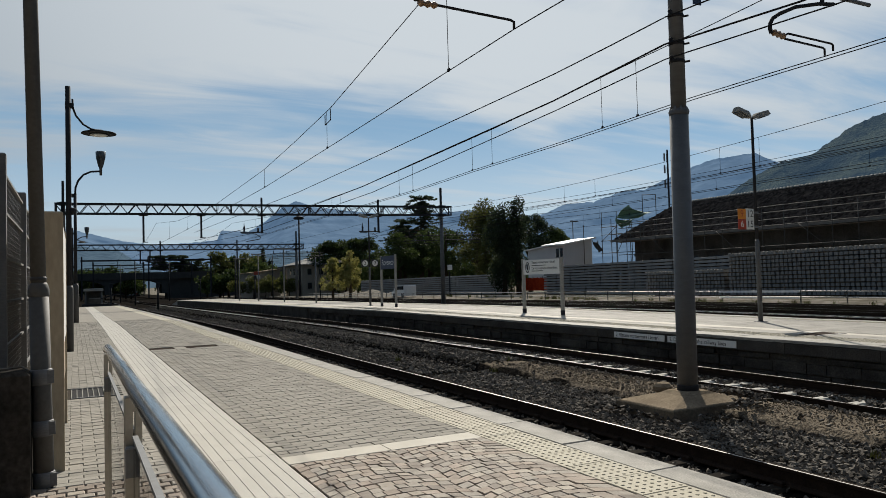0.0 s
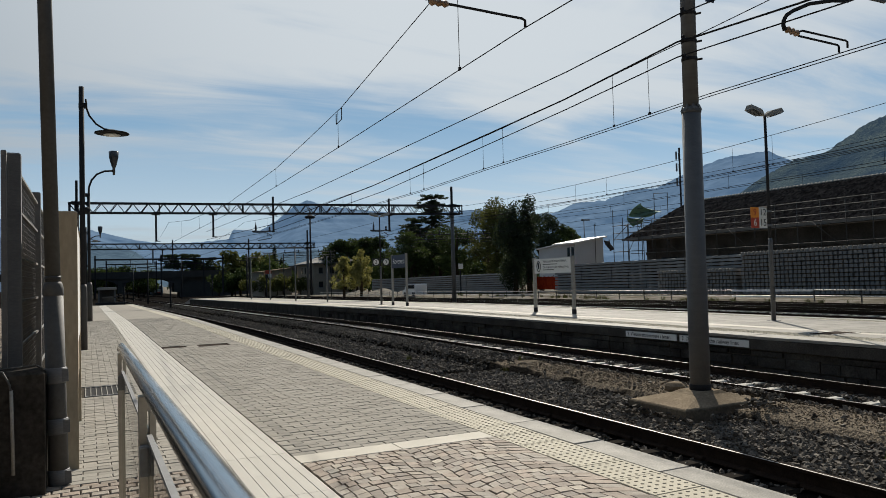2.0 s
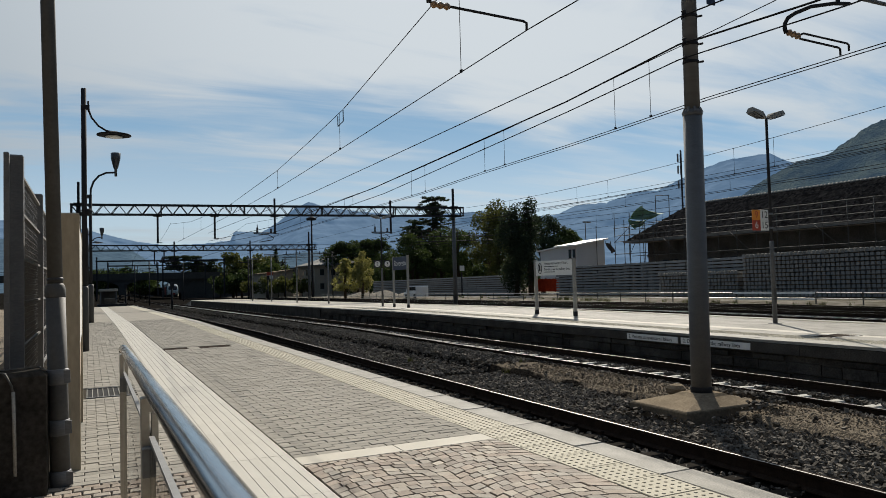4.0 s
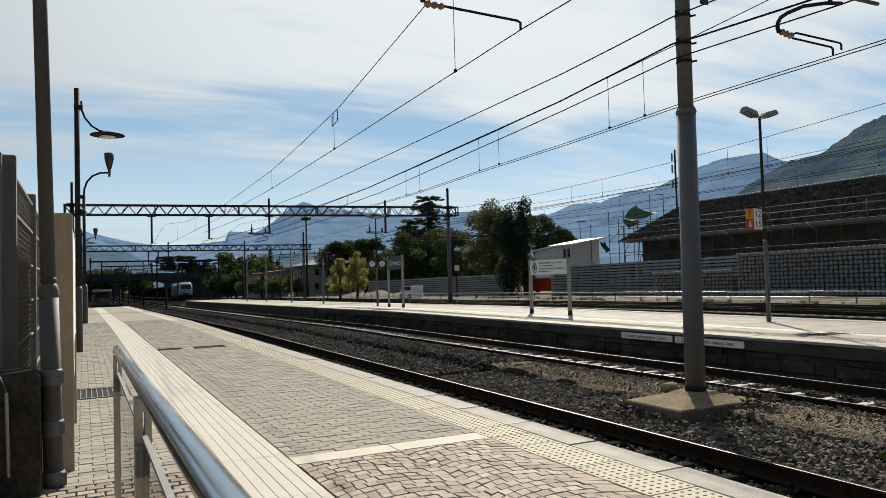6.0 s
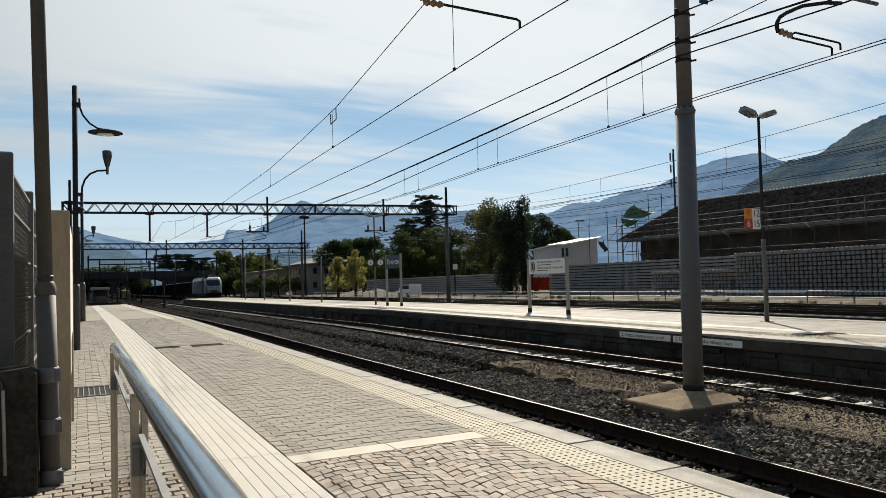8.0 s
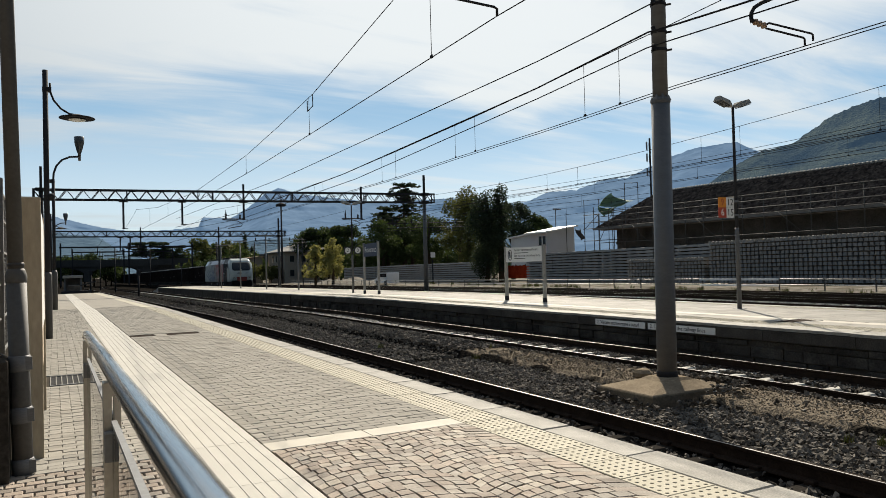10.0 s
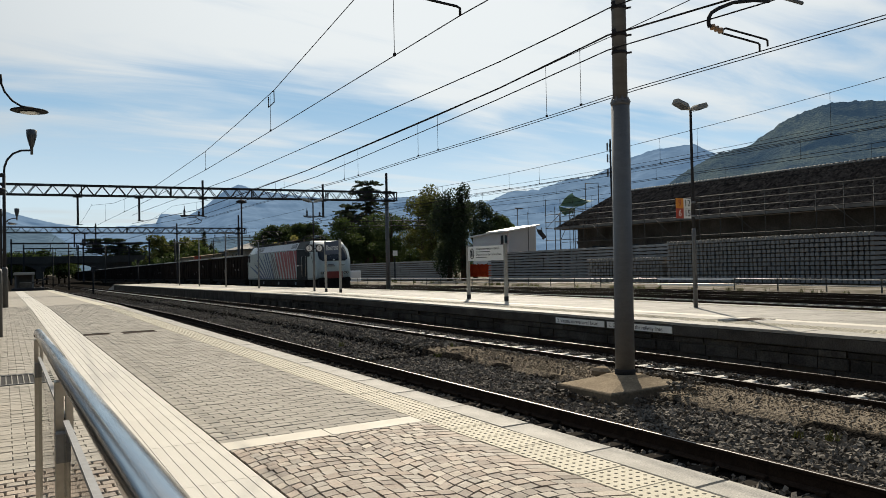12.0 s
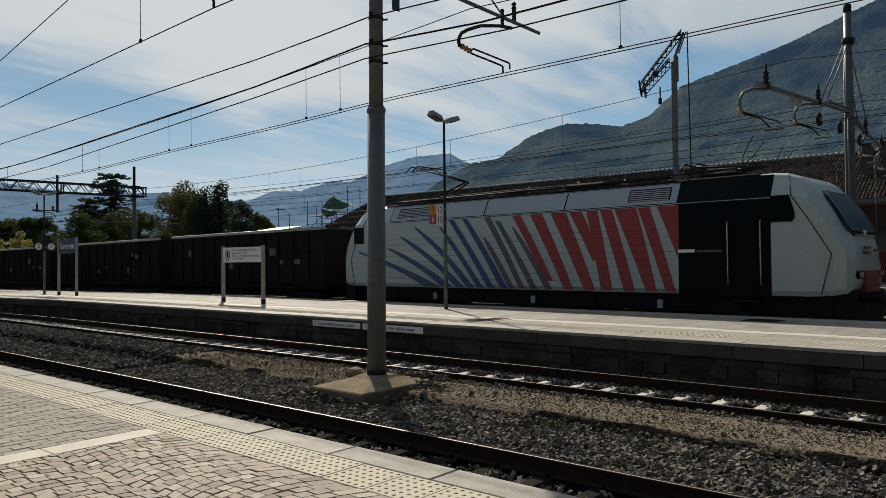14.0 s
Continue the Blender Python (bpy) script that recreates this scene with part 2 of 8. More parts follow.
MAT = dict(
    paver=material("grey_paver", (0.285, 0.268, 0.238), 0.8, vary=0.14, scale=2.2, fine=90, bump=0.25, depth=0.004, per_piece=0.16),
    paver_far=material("grey_paving", (0.285, 0.268, 0.238), 0.8, vary=0.14, scale=0.9, fine=70, bump=0.2, depth=0.004, per_piece=0.14),
    joint=material("joint_sand", (0.085, 0.075, 0.063), 0.95, vary=0.3, scale=5, fine=120, bump=0.3, depth=0.004),
    joint_sand=material("brown_joint_sand", (0.085, 0.07, 0.056), 0.95, vary=0.3, scale=5, fine=120, bump=0.3, depth=0.003),
    porphyry=material("porphyry_cobble", (0.275, 0.25, 0.215), 0.74, vary=0.2, scale=6, fine=80, bump=0.35, depth=0.006, second=(0.21, 0.185, 0.158), per_piece=0.2),
    strip=material("ribbed_cream_tile", (0.415, 0.396, 0.358), 0.75, vary=0.07, scale=1.6, fine=80, bump=0.12, depth=0.002, per_piece=0.05),
    tactile=material("cream_tactile_tile", (0.375, 0.345, 0.275), 0.75, vary=0.09, scale=2.5, fine=90, bump=0.15, depth=0.002, per_piece=0.05),
    granite=material("granite_kerb", (0.29, 0.275, 0.245), 0.7, vary=0.34, scale=3, fine=85, bump=0.4, depth=0.004, per_piece=0.09),
    band=material("cream_stone_band", (0.43, 0.40, 0.345), 0.72, vary=0.1, scale=3, fine=110, bump=0.2, depth=0.002, per_piece=0.06),
    plat2=material("pale_platform_paving", (0.235, 0.222, 0.197), 0.72, vary=0.15, scale=0.8, fine=40, bump=0.25, depth=0.004, per_piece=0.16, spec=0.08),
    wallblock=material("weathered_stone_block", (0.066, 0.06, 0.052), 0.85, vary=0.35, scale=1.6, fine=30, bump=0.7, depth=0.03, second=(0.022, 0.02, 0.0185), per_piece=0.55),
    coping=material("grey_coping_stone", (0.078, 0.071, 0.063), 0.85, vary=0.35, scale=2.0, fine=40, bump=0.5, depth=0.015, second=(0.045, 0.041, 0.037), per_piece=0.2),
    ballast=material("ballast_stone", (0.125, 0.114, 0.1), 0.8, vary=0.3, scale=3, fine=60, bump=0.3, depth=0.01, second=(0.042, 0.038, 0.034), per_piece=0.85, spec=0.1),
    # Near black, so the shade in the gaps between stones is in the colour.
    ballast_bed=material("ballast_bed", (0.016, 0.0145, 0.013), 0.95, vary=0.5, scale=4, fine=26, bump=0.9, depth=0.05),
    gravel=material("fine_tan_gravel", (0.215, 0.185, 0.148), 0.95, vary=0.4, scale=2.5, fine=90, bump=0.7, depth=0.02, second=(0.14, 0.118, 0.092), per_piece=.3),
    yard=material("yard_ground", (0.2, 0.187, 0.167), 0.95, vary=0.3, scale=0.15, fine=4, bump=0.4, depth=0.05, second=(0.11, 0.1, 0.082)),
    rail_side=material("rusty_rail", (0.035, 0.026, 0.021), 0.8, metal=0.2, vary=0.3, scale=6, fine=60, bump=0.2),
    rail_top=material("polished_rail_head", (0.26, 0.25, 0.24), 0.45, metal=1.0, vary=0.12, scale=6, fine=60, bump=0.02),
    sleeper=material("concrete_sleeper", (0.43, 0.415, 0.38), 0.85, vary=0.18, scale=3, fine=60, bump=0.25, per_piece=0.12),
    # The first track's sleepers, set nearly black.
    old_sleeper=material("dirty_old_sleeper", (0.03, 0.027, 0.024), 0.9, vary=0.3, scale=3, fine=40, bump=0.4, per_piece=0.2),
    stack=material("grey_sleeper_concrete", (0.235, 0.235, 0.23), 0.85, vary=0.14, scale=2, fine=30, bump=0.2, per_piece=0.16),
    batten=material("wooden_batten", (0.16, 0.13, 0.10), 0.85, vary=0.25, scale=4, fine=40),
    mast=material("galvanised_mast", (0.12, 0.124, 0.13), 0.6, metal=0.2, vary=0.16, scale=3, fine=40, bump=0.12, stretch=(1, 1, 3), per_piece=0.04),
    mast_upper=material("banded_galvanised_mast", (0.15, 0.15, 0.15), 0.6, metal=0.2, vary=0.12, scale=3, fine=9, bump=0.12, stretch=(.3, .3, 3)),
    dark_steel=material("dark_painted_steel", (0.035, 0.036, 0.04), 0.78, metal=0.0, vary=0.2, scale=4, fine=50, bump=0.1),
    grey_steel=material("grey_painted_steel", (0.15, 0.154, 0.16), 0.65, metal=0.1, vary=0.15, scale=4, fine=50, bump=0.08),
    wire=material("copper_wire", (0.03, 0.03, 0.032), 0.85, metal=0.0, vary=0.1, bump=0),
    chrome=material("brushed_stainless_steel", (0.4, 0.41, 0.42), 0.2, metal=1.0, vary=0.06, scale=8, fine=60, bump=0.04, depth=0.001, stretch=(1, 0.15, 1)),
    satin=material("satin_steel_post", (0.42, 0.40, 0.36), 0.36, metal=0.9, vary=0.1, scale=8, fine=60, bump=0.05, depth=0.001),
    insulator=material("brown_insulator", (0.33, 0.20, 0.11), 0.3, vary=0.15, bump=0.0),
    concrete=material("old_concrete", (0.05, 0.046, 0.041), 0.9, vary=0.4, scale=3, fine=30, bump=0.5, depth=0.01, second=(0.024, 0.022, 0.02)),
    slab=material("sandy_concrete_slab", (0.245, 0.2, 0.145), 0.9, vary=0.3, scale=3, fine=40, bump=0.5, depth=0.01, second=(0.15, 0.122, 0.09)),
    footing=material("tan_footing_concrete", (0.13, 0.108, 0.08), 0.9, vary=0.3, scale=3, fine=30, bump=0.5, depth=0.01, second=(0.085, 0.072, 0.056)),
    post=material("pale_concrete_post", (0.33, 0.32, 0.295), 0.85, vary=0.2, scale=4, fine=50, bump=0.3),
    beige=material("beige_enamel", (0.38, 0.315, 0.22), 0.5, vary=0.14, scale=2, fine=40, bump=0.03, stretch=(1, 1, 0.3)),
    pipe=material("grey_pvc_pipe", (0.06, 0.059, 0.057), 0.68, vary=0.18, scale=3, fine=40, bump=0.05),
    white=material("white_sheet", (0.75, 0.74, 0.71), 0.45, vary=0.05, scale=3, fine=40, bump=0.02),
    black=material("black_print", (0.02, 0.02, 0.022), 0.5, vary=0.1, bump=0),
    blue=material("blue_enamel_sign", (0.015, 0.02, 0.055), 0.4, vary=0.08, bump=0.02),
    orange=material("orange_plate", (0.75, 0.27, 0.03), 0.45, vary=0.06, bump=0.02),
    red_plate=material("red_plate", (0.42, 0.06, 0.03), 0.45, vary=0.06, bump=0.02),
    net=material("orange_safety_net", (0.46, 0.055, 0.018), 0.8, vary=0.3, scale=1.5, fine=30, bump=0.4, depth=0.03, second=(0.28, 0.028, 0.012)),
    old_net=material("faded_dark_net", (0.1, 0.018, 0.012), 0.85, vary=0.5, scale=1.2, fine=14, bump=0.5, depth=0.03, second=(0.02, 0.011, 0.009)),
    lamp_glass=material("frosted_lamp_glass", (0.7, 0.72, 0.7), 0.3, vary=0.05, bump=0.02),
    lamp_dark=material("smoked_lamp_glass", (0.07, 0.075, 0.08), 0.25, vary=0.1, bump=0.0),
    tile_roof=material("brown_roof_tile", (0.085, 0.07, 0.06), 0.8, vary=0.45, scale=0.9, fine=14, bump=0.5, depth=0.04, second=(0.045, 0.037, 0.032), per_piece=0.7),
    shed_wall=material("dark_shed_plaster", (0.115, 0.107, 0.097), 0.9, vary=0.35, scale=0.5, fine=8, bump=0.3, second=(0.06, 0.055, 0.05)),
    eave=material("grey_eave_board", (0.2, 0.195, 0.185), 0.75, vary=0.25, scale=1, fine=20),
    scaffold=material("scaffold_tube", (0.1, 0.096, 0.09), 0.75, metal=0.1, vary=0.35, bump=0.05),
    plaster=material("beige_plaster", (0.36, 0.31, 0.25), 0.85, vary=0.14, scale=0.6, fine=10, bump=0.15),
    white_wall=material("white_plaster", (0.60, 0.60, 0.60), 0.85, vary=0.07, scale=0.6, fine=10, bump=0.1),
    window=material("dark_window_pane", (0.02, 0.025, 0.03), 0.15, vary=0.1, bump=0),
    roof_sheet=material("pale_sheet_roof", (0.75, 0.75, 0.73), 0.45, vary=0.1, scale=1, fine=10),
    bridge=material("dark_bridge_concrete", (0.075, 0.073, 0.07), 0.9, vary=0.3, scale=0.3, fine=4, bump=0.3),
    bark=material("tree_bark", (0.075, 0.058, 0.042), 0.9, vary=0.3, scale=3, fine=20, bump=0.6, depth=0.03),
    # White paint, greyed in its base colour for the side's shade.
    loco_white=material("white_loco_paint", (0.365, 0.415, 0.41), 0.32, vary=0.07, scale=1.2, fine=12, bump=0.02, coat=0.3),
    loco_grey=material("pale_grey_loco_roof", (0.3, 0.33, 0.37), 0.42, vary=0.07, scale=1.2, fine=12, bump=0.02),
    loco_blue=material("blue_livery_stripe", (0.012, 0.05, 0.155), 0.4, vary=0.12, scale=2, fine=15, bump=0.02),
    loco_brown=material("grey_brown_livery_stripe", (0.085, 0.068, 0.072), 0.42, vary=0.15, scale=2, fine=15, bump=0.02),
    loco_red=material("red_livery_stripe", (0.26, 0.026, 0.023), 0.38, vary=0.12, scale=2, fine=15, bump=0.02),
    loco_navy=material("blue_black_loco_paint", (0.0028, 0.006, 0.009), 0.45, vary=0.2, scale=2, fine=15, bump=0.02, spec=0.06),
    loco_frame=material("dirty_black_underframe", (0.018, 0.017, 0.017), 0.7, vary=0.3, scale=3, fine=30, bump=0.3),
    buffer_red=material("red_buffer_beam", (0.19, 0.022, 0.016), 0.5, vary=0.25, scale=2, fine=20),
    headlight=material("headlight_lens", (0.5, 0.5, 0.47), 0.2, vary=0.03, bump=0),
    windscreen=material("tinted_windscreen", (0.008, 0.011, 0.018), 0.08, vary=0.05, bump=0, coat=0.0, spec=0.35),
    wagon=material("dark_brown_wagon", (0.027, 0.022, 0.02), 0.8, vary=0.3, scale=0.9, fine=14, bump=0.25, depth=0.01, second=(0.017, 0.0145, 0.0135), per_piece=0.15),
    wagon_pale=material("faded_wagon_mark", (0.18, 0.165, 0.155), 0.8, vary=0.4, scale=3, fine=20),
    galv=material("galvanised_edge", (0.35, 0.34, 0.32), 0.5, metal=0.5, vary=0.15),
    mesh=material("fence_wire", (0.13, 0.13, 0.13), 0.5, metal=0.6, vary=0.1, bump=0),
    car=material("white_van_paint", (0.7, 0.7, 0.7), 0.35, vary=0.05, coat=0.3),
    rubble=material("heap_of_rubble", (0.24, 0.22, 0.19), 0.95, vary=0.3, scale=2, fine=12, bump=0.8, depth=0.1),
    grass=material("dry_grass", (0.1, 0.105, 0.035), 0.9, vary=0.3, scale=3, fine=30, bump=0.2, per_piece=0.3),
)


def stone_hues(m, colors):
    """Gives each stone one of several hues, by its own random number."""
    n, l = m.node_tree.nodes, m.node_tree.links
    hue = next(o for o in n if o.type == "HUE_SAT")
    mix = hue.inputs["Color"].links[0].from_node
    info, geo = n.new("ShaderNodeObjectInfo"), n.new("ShaderNodeNewGeometry")
    add, fr = n.new("ShaderNodeMath"), n.new("ShaderNodeMath")
    add.operation, fr.operation = "MULTIPLY_ADD", "FRACT"
    add.inputs[1].default_value = 3.7
    l.new(info.outputs["Random"], add.inputs[0]); l.new(geo.outputs["Random Per Island"], add.inputs[2])
    l.new(add.outputs[0], fr.inputs[0])
    ramp = n.new("ShaderNodeValToRGB")
    ramp.color_ramp.interpolation = "CONSTANT"
    e = ramp.color_ramp.elements
    e[0].color, e[1].position, e[1].color = (*colors[0], 1), 1 / len(colors), (*colors[1], 1)
    for k in range(2, len(colors)):
        q = e.new(k / len(colors))
        q.color = (*colors[k], 1)
    l.new(fr.outputs[0], ramp.inputs[0])
    tint = n.new("ShaderNodeMix")
    tint.data_type, tint.blend_type = "RGBA", "MULTIPLY"
    tint.inputs["Factor"].default_value = 1.0
    l.new(mix.outputs["Result"], tint.inputs["A"]); l.new(ramp.outputs[0], tint.inputs["B"])
    l.new(tint.outputs["Result"], hue.inputs["Color"])


stone_hues(MAT["porphyry"], ((1.0, 1.0, 1.0), (1.05, 0.97, 0.93), (0.82, 0.77, 0.75), (1.16, 1.14, 1.1), (0.95, 0.88, 0.84), (1.04, 1.03, 1.02), (0.78, 0.75, 0.74)))


def leaf_material(name, color, second, shine=0.12):
    m = material(name, color, 0.7, vary=0.25, scale=0.5, fine=3, bump=0, second=second, per_piece=0.35)
    b = m.node_tree.nodes["Principled BSDF"]
    b.inputs["Subsurface Weight"].default_value = 0.0
    n, l = m.node_tree.nodes, m.node_tree.links
    tr, mix = n.new("ShaderNodeBsdfTranslucent"), n.new("ShaderNodeMixShader")
    mix.inputs[0].default_value = 0.22
    tr.inputs[0].default_value = (color[0] * 1.4, color[1] * 1.4, color[2], 1)
    l.new(b.outputs[0], mix.inputs[1]); l.new(tr.outputs[0], mix.inputs[2])
    l.new(mix.outputs[0], n["Material Output"].inputs[0])
    return m


LEAF = dict(
    dark=leaf_material("dark_green_leaves", (0.047, 0.067, 0.024), (0.028, 0.043, 0.016)),
    mid=leaf_material("olive_green_leaves", (0.095, 0.10, 0.034), (0.04, 0.05, 0.018)),
    yellow=leaf_material("yellowing_leaves", (0.27, 0.25, 0.095), (0.11, 0.12, 0.042)),
    needle=leaf_material("blue_green_needles", (0.034, 0.047, 0.03), (0.019, 0.029, 0.018)),
)


MAT["green_net"] = leaf_material("green_shade_net", (0.13, 0.21, 0.17), (0.09, 0.15, 0.13))


# Distance haze is painted in: bluish base colours plus a faint blue emission.
def painted_haze_material(name, color, second, glow, strength, scale, rough_scale):
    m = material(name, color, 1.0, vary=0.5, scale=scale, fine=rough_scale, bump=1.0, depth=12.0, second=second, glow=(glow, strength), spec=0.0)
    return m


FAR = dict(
    blue=painted_haze_material("hazy_blue_rock", (0.065, 0.085, 0.11), (0.045, 0.062, 0.08), (0.16, 0.27, 0.42), 0.37, 0.002, 0.012),
    low=painted_haze_material("hazy_blue_wood", (0.04, 0.055, 0.065), (0.03, 0.042, 0.05), (0.10, 0.17, 0.25), 0.31, 0.004, 0.03),
    right=painted_haze_material("hazy_wooded_slope", (0.066, 0.074, 0.048), (0.008, 0.013, 0.016), (0.06, 0.115, 0.195), 0.25, 0.006, 0.11),
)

# ---- mesh tools ----
class Shape:
    """Collects boxes, tubes and lofts into one mesh."""

    def __init__(self):
        self.v, self.f, self.s = [], [], []

    def add(self, verts, faces, smooth=False):
        k = len(self.v)
        self.v += [tuple(p) for p in verts]
        self.f += [tuple(i + k for i in f) for f in faces]
        self.s += [smooth] * len(faces)
        return self

    def box(self, x0, x1, y0, y1, z0, z1, bevel=0.0):
        if bevel <= 0:
            v = [(x, y, z) for z in (z0, z1) for y in (y0, y1) for x in (x0, x1)]
            return self.add(v, [(0, 2, 3, 1), (4, 5, 7, 6), (0, 1, 5, 4), (2, 6, 7, 3), (0, 4, 6, 2), (1, 3, 7, 5)])
        b = bevel
        ring = lambda d, z: [(x0 + d, y0 + d, z), (x1 - d, y0 + d, z), (x1 - d, y1 - d, z), (x0 + d, y1 - d, z)]  # noqa: E731
        v = ring(0, z0) + ring(0, z1 - b) + ring(b, z1)
        f = [(3, 2, 1, 0), (8, 9, 10, 11)]
        for r in (0, 4):
            f += [(r + i, r + (i + 1) % 4, r + 4 + (i + 1) % 4, r + 4 + i) for i in range(4)]
        return self.add(v, f)

    def beam(self, a, b, w, h=None, up=(0, 0, 1)):
        """A square bar from a to b."""
        a, b = Vector(a), Vector(b)
        d = (b - a).normalized()
        u = Vector(up)
        if abs(d.dot(u)) > 0.95:
            u = Vector((0, 1, 0))
        r = d.cross(u).normalized()
        u = r.cross(d)
        h = h or w
        v = [p + r * sx * w / 2 + u * sz * h / 2 for p in (a, b) for sx, sz in ((-1, -1), (1, -1), (1, 1), (-1, 1))]
        return self.add(v, [(3, 2, 1, 0), (4, 5, 6, 7)] + [(i, (i + 1) % 4, 4 + (i + 1) % 4, 4 + i) for i in range(4)])

    def tube(self, pts, r, n=10, caps=True):
        """A round tube along points; r: one radius or one for each point."""
        pts = [Vector(p) for p in pts]
        rs = [r] * len(pts) if not hasattr(r, "__len__") else r
        v, f = [], []
        u = None
        for i, p in enumerate(pts):
            d = (pts[min(i + 1, len(pts) - 1)] - pts[max(i - 1, 0)]).normalized()
            if u is None:
                u = d.orthogonal().normalized()
            u = (u - d * u.dot(d)).normalized()
            w = d.cross(u)
            v += [p + (u * math.cos(a) + w * math.sin(a)) * rs[i] for a in (2 * math.pi * k / n for k in range(n))]
        for i in range(len(pts) - 1):
            f += [(i * n + k, i * n + (k + 1) % n, (i + 1) * n + (k + 1) % n, (i + 1) * n + k) for k in range(n)]
        self.add(v, f, True)
        if caps:
            k = len(self.v) - len(v)
            self.f += [tuple(k + n - 1 - i for i in range(n)), tuple(k + len(v) - n + i for i in range(n))]
            self.s += [False, False]
        return self

    def lathe(self, c, profile, n=14):
        """Turns (radius, z) about the upright line through c."""
        return self.tube([(c[0], c[1], c[2] + z) for _, z in profile], [max(r, 1e-4) for r, _ in profile], n)

    def prism(self, poly, axis, a, b):
        """Extrudes a polygon of (p, q) along an axis from a to b."""
        put = {"x": lambda p, q, t: (t, p, q), "y": lambda p, q, t: (p, t, q), "z": lambda p, q, t: (p, q, t)}[axis]
        n = len(poly)
        v = [put(p, q, a) for p, q in poly] + [put(p, q, b) for p, q in poly]
        return self.add(v, [tuple(range(n))[::-1], tuple(range(n, 2 * n))] + [(i, (i + 1) % n, n + (i + 1) % n, n + i) for i in range(n)])

    def loft(self, rings, caps=True, smooth=True):
        n = len(rings[0])
        v = [p for r in rings for p in r]
        f = [(i * n + k, i * n + (k + 1) % n, (i + 1) * n + (k + 1) % n, (i + 1) * n + k) for i in range(len(rings) - 1) for k in range(n)]
        self.add(v, f, smooth)
        if caps:
            k = len(self.v) - len(v)
            self.f += [tuple(k + n - 1 - i for i in range(n)), tuple(k + len(v) - n + i for i in range(n))]
            self.s += [False, False]
        return self

    def mesh(self, name, *mats):
        me = bpy.data.meshes.new(name)
        me.from_pydata(self.v, [], self.f)
        me.polygons.foreach_set("use_smooth", self.s)
        for m in mats:
            me.materials.append(m)
        me.validate()
        bm = bmesh.new()
        bm.from_mesh(me)
        bmesh.ops.recalc_face_normals(bm, faces=bm.faces)
        bm.to_mesh(me)
        bm.free()
        me.update()
        return me


def thing(name, label, category, group="", shape=None, mat=None, kind=""):
    """A top-level thing: an Empty for its parts, or a mesh of its own."""
    ob = new(name, shape.mesh(name, mat) if shape else None)
    if not shape:
        ob.empty_display_size = 0.2
    return tagged(ob, label, category, group, kind)


def part(name, shape, mat, parent, label="", kind=""):
    ob = new(name, shape.mesh(name, mat))
    ob.parent = parent
    if label:
        ob["label"] = label
    if kind:
        ob["kind"] = kind
    return ob


def pieces(name, parent, mat, shape, places, label=""):
    """Alike pieces: objects of their own on one mesh."""
    me = shape.mesh(name, mat)
    for m in places:
        ob = new(name, me)
        ob.parent = parent
        ob.matrix_basis = m
        if label:
            ob["label"] = label


def writing(name, text, size, m, mat, parent, align="LEFT", width=1.0):
    cu = bpy.data.curves.new(name, "FONT")
    cu.body, cu.size, cu.align_x, cu.align_y, cu.extrude = text, size, align, "CENTER", 0.001
    cu.space_character = width
    cu.materials.append(mat)
    ob = new(name, cu)
    ob.parent = parent
    ob.matrix_basis = m
    return ob


def bulk(name, v, f, mat, label, category, kind="stuff", parent=None, smooth=False):
    """Many small pieces in one mesh, from arrays."""
    me = bpy.data.meshes.new(name)
    me.vertices.add(len(v)); me.vertices.foreach_set("co", np.asarray(v, np.float32).ravel())
    f = np.asarray(f, np.int32)
    me.loops.add(f.size); me.polygons.add(len(f))
    me.loops.foreach_set("vertex_index", f.ravel())
    me.polygons.foreach_set("loop_start", np.arange(len(f), dtype=np.int32) * f.shape[1])
    me.update(calc_edges=True)
    me.polygons.foreach_set("use_smooth", [smooth] * len(f))
    me.materials.append(mat)
    ob = new(name, me)
    if parent:
        ob.parent = parent
        if label:
            ob["label"] = label
        if kind:
            ob["kind"] = kind
        return ob
    return tagged(ob, label, category, kind=kind)


RAIL = -0.55          # rail head below the platforms
EDGE1, EDGE2, FAR2 = 3.86, 12.29, 18.05
TRACKS = (5.45, 10.59, 20.8, 25.6, 30.4, 34.6)
END1, END2 = 76.0, 104.0


# ---- ground ----
def bank(x):
    """The raised gravel path between the first two tracks."""
    return float(np.interp(x, [8.02, 8.14, 9.3, 9.65], [0, 0.15, 0.13, 0]))


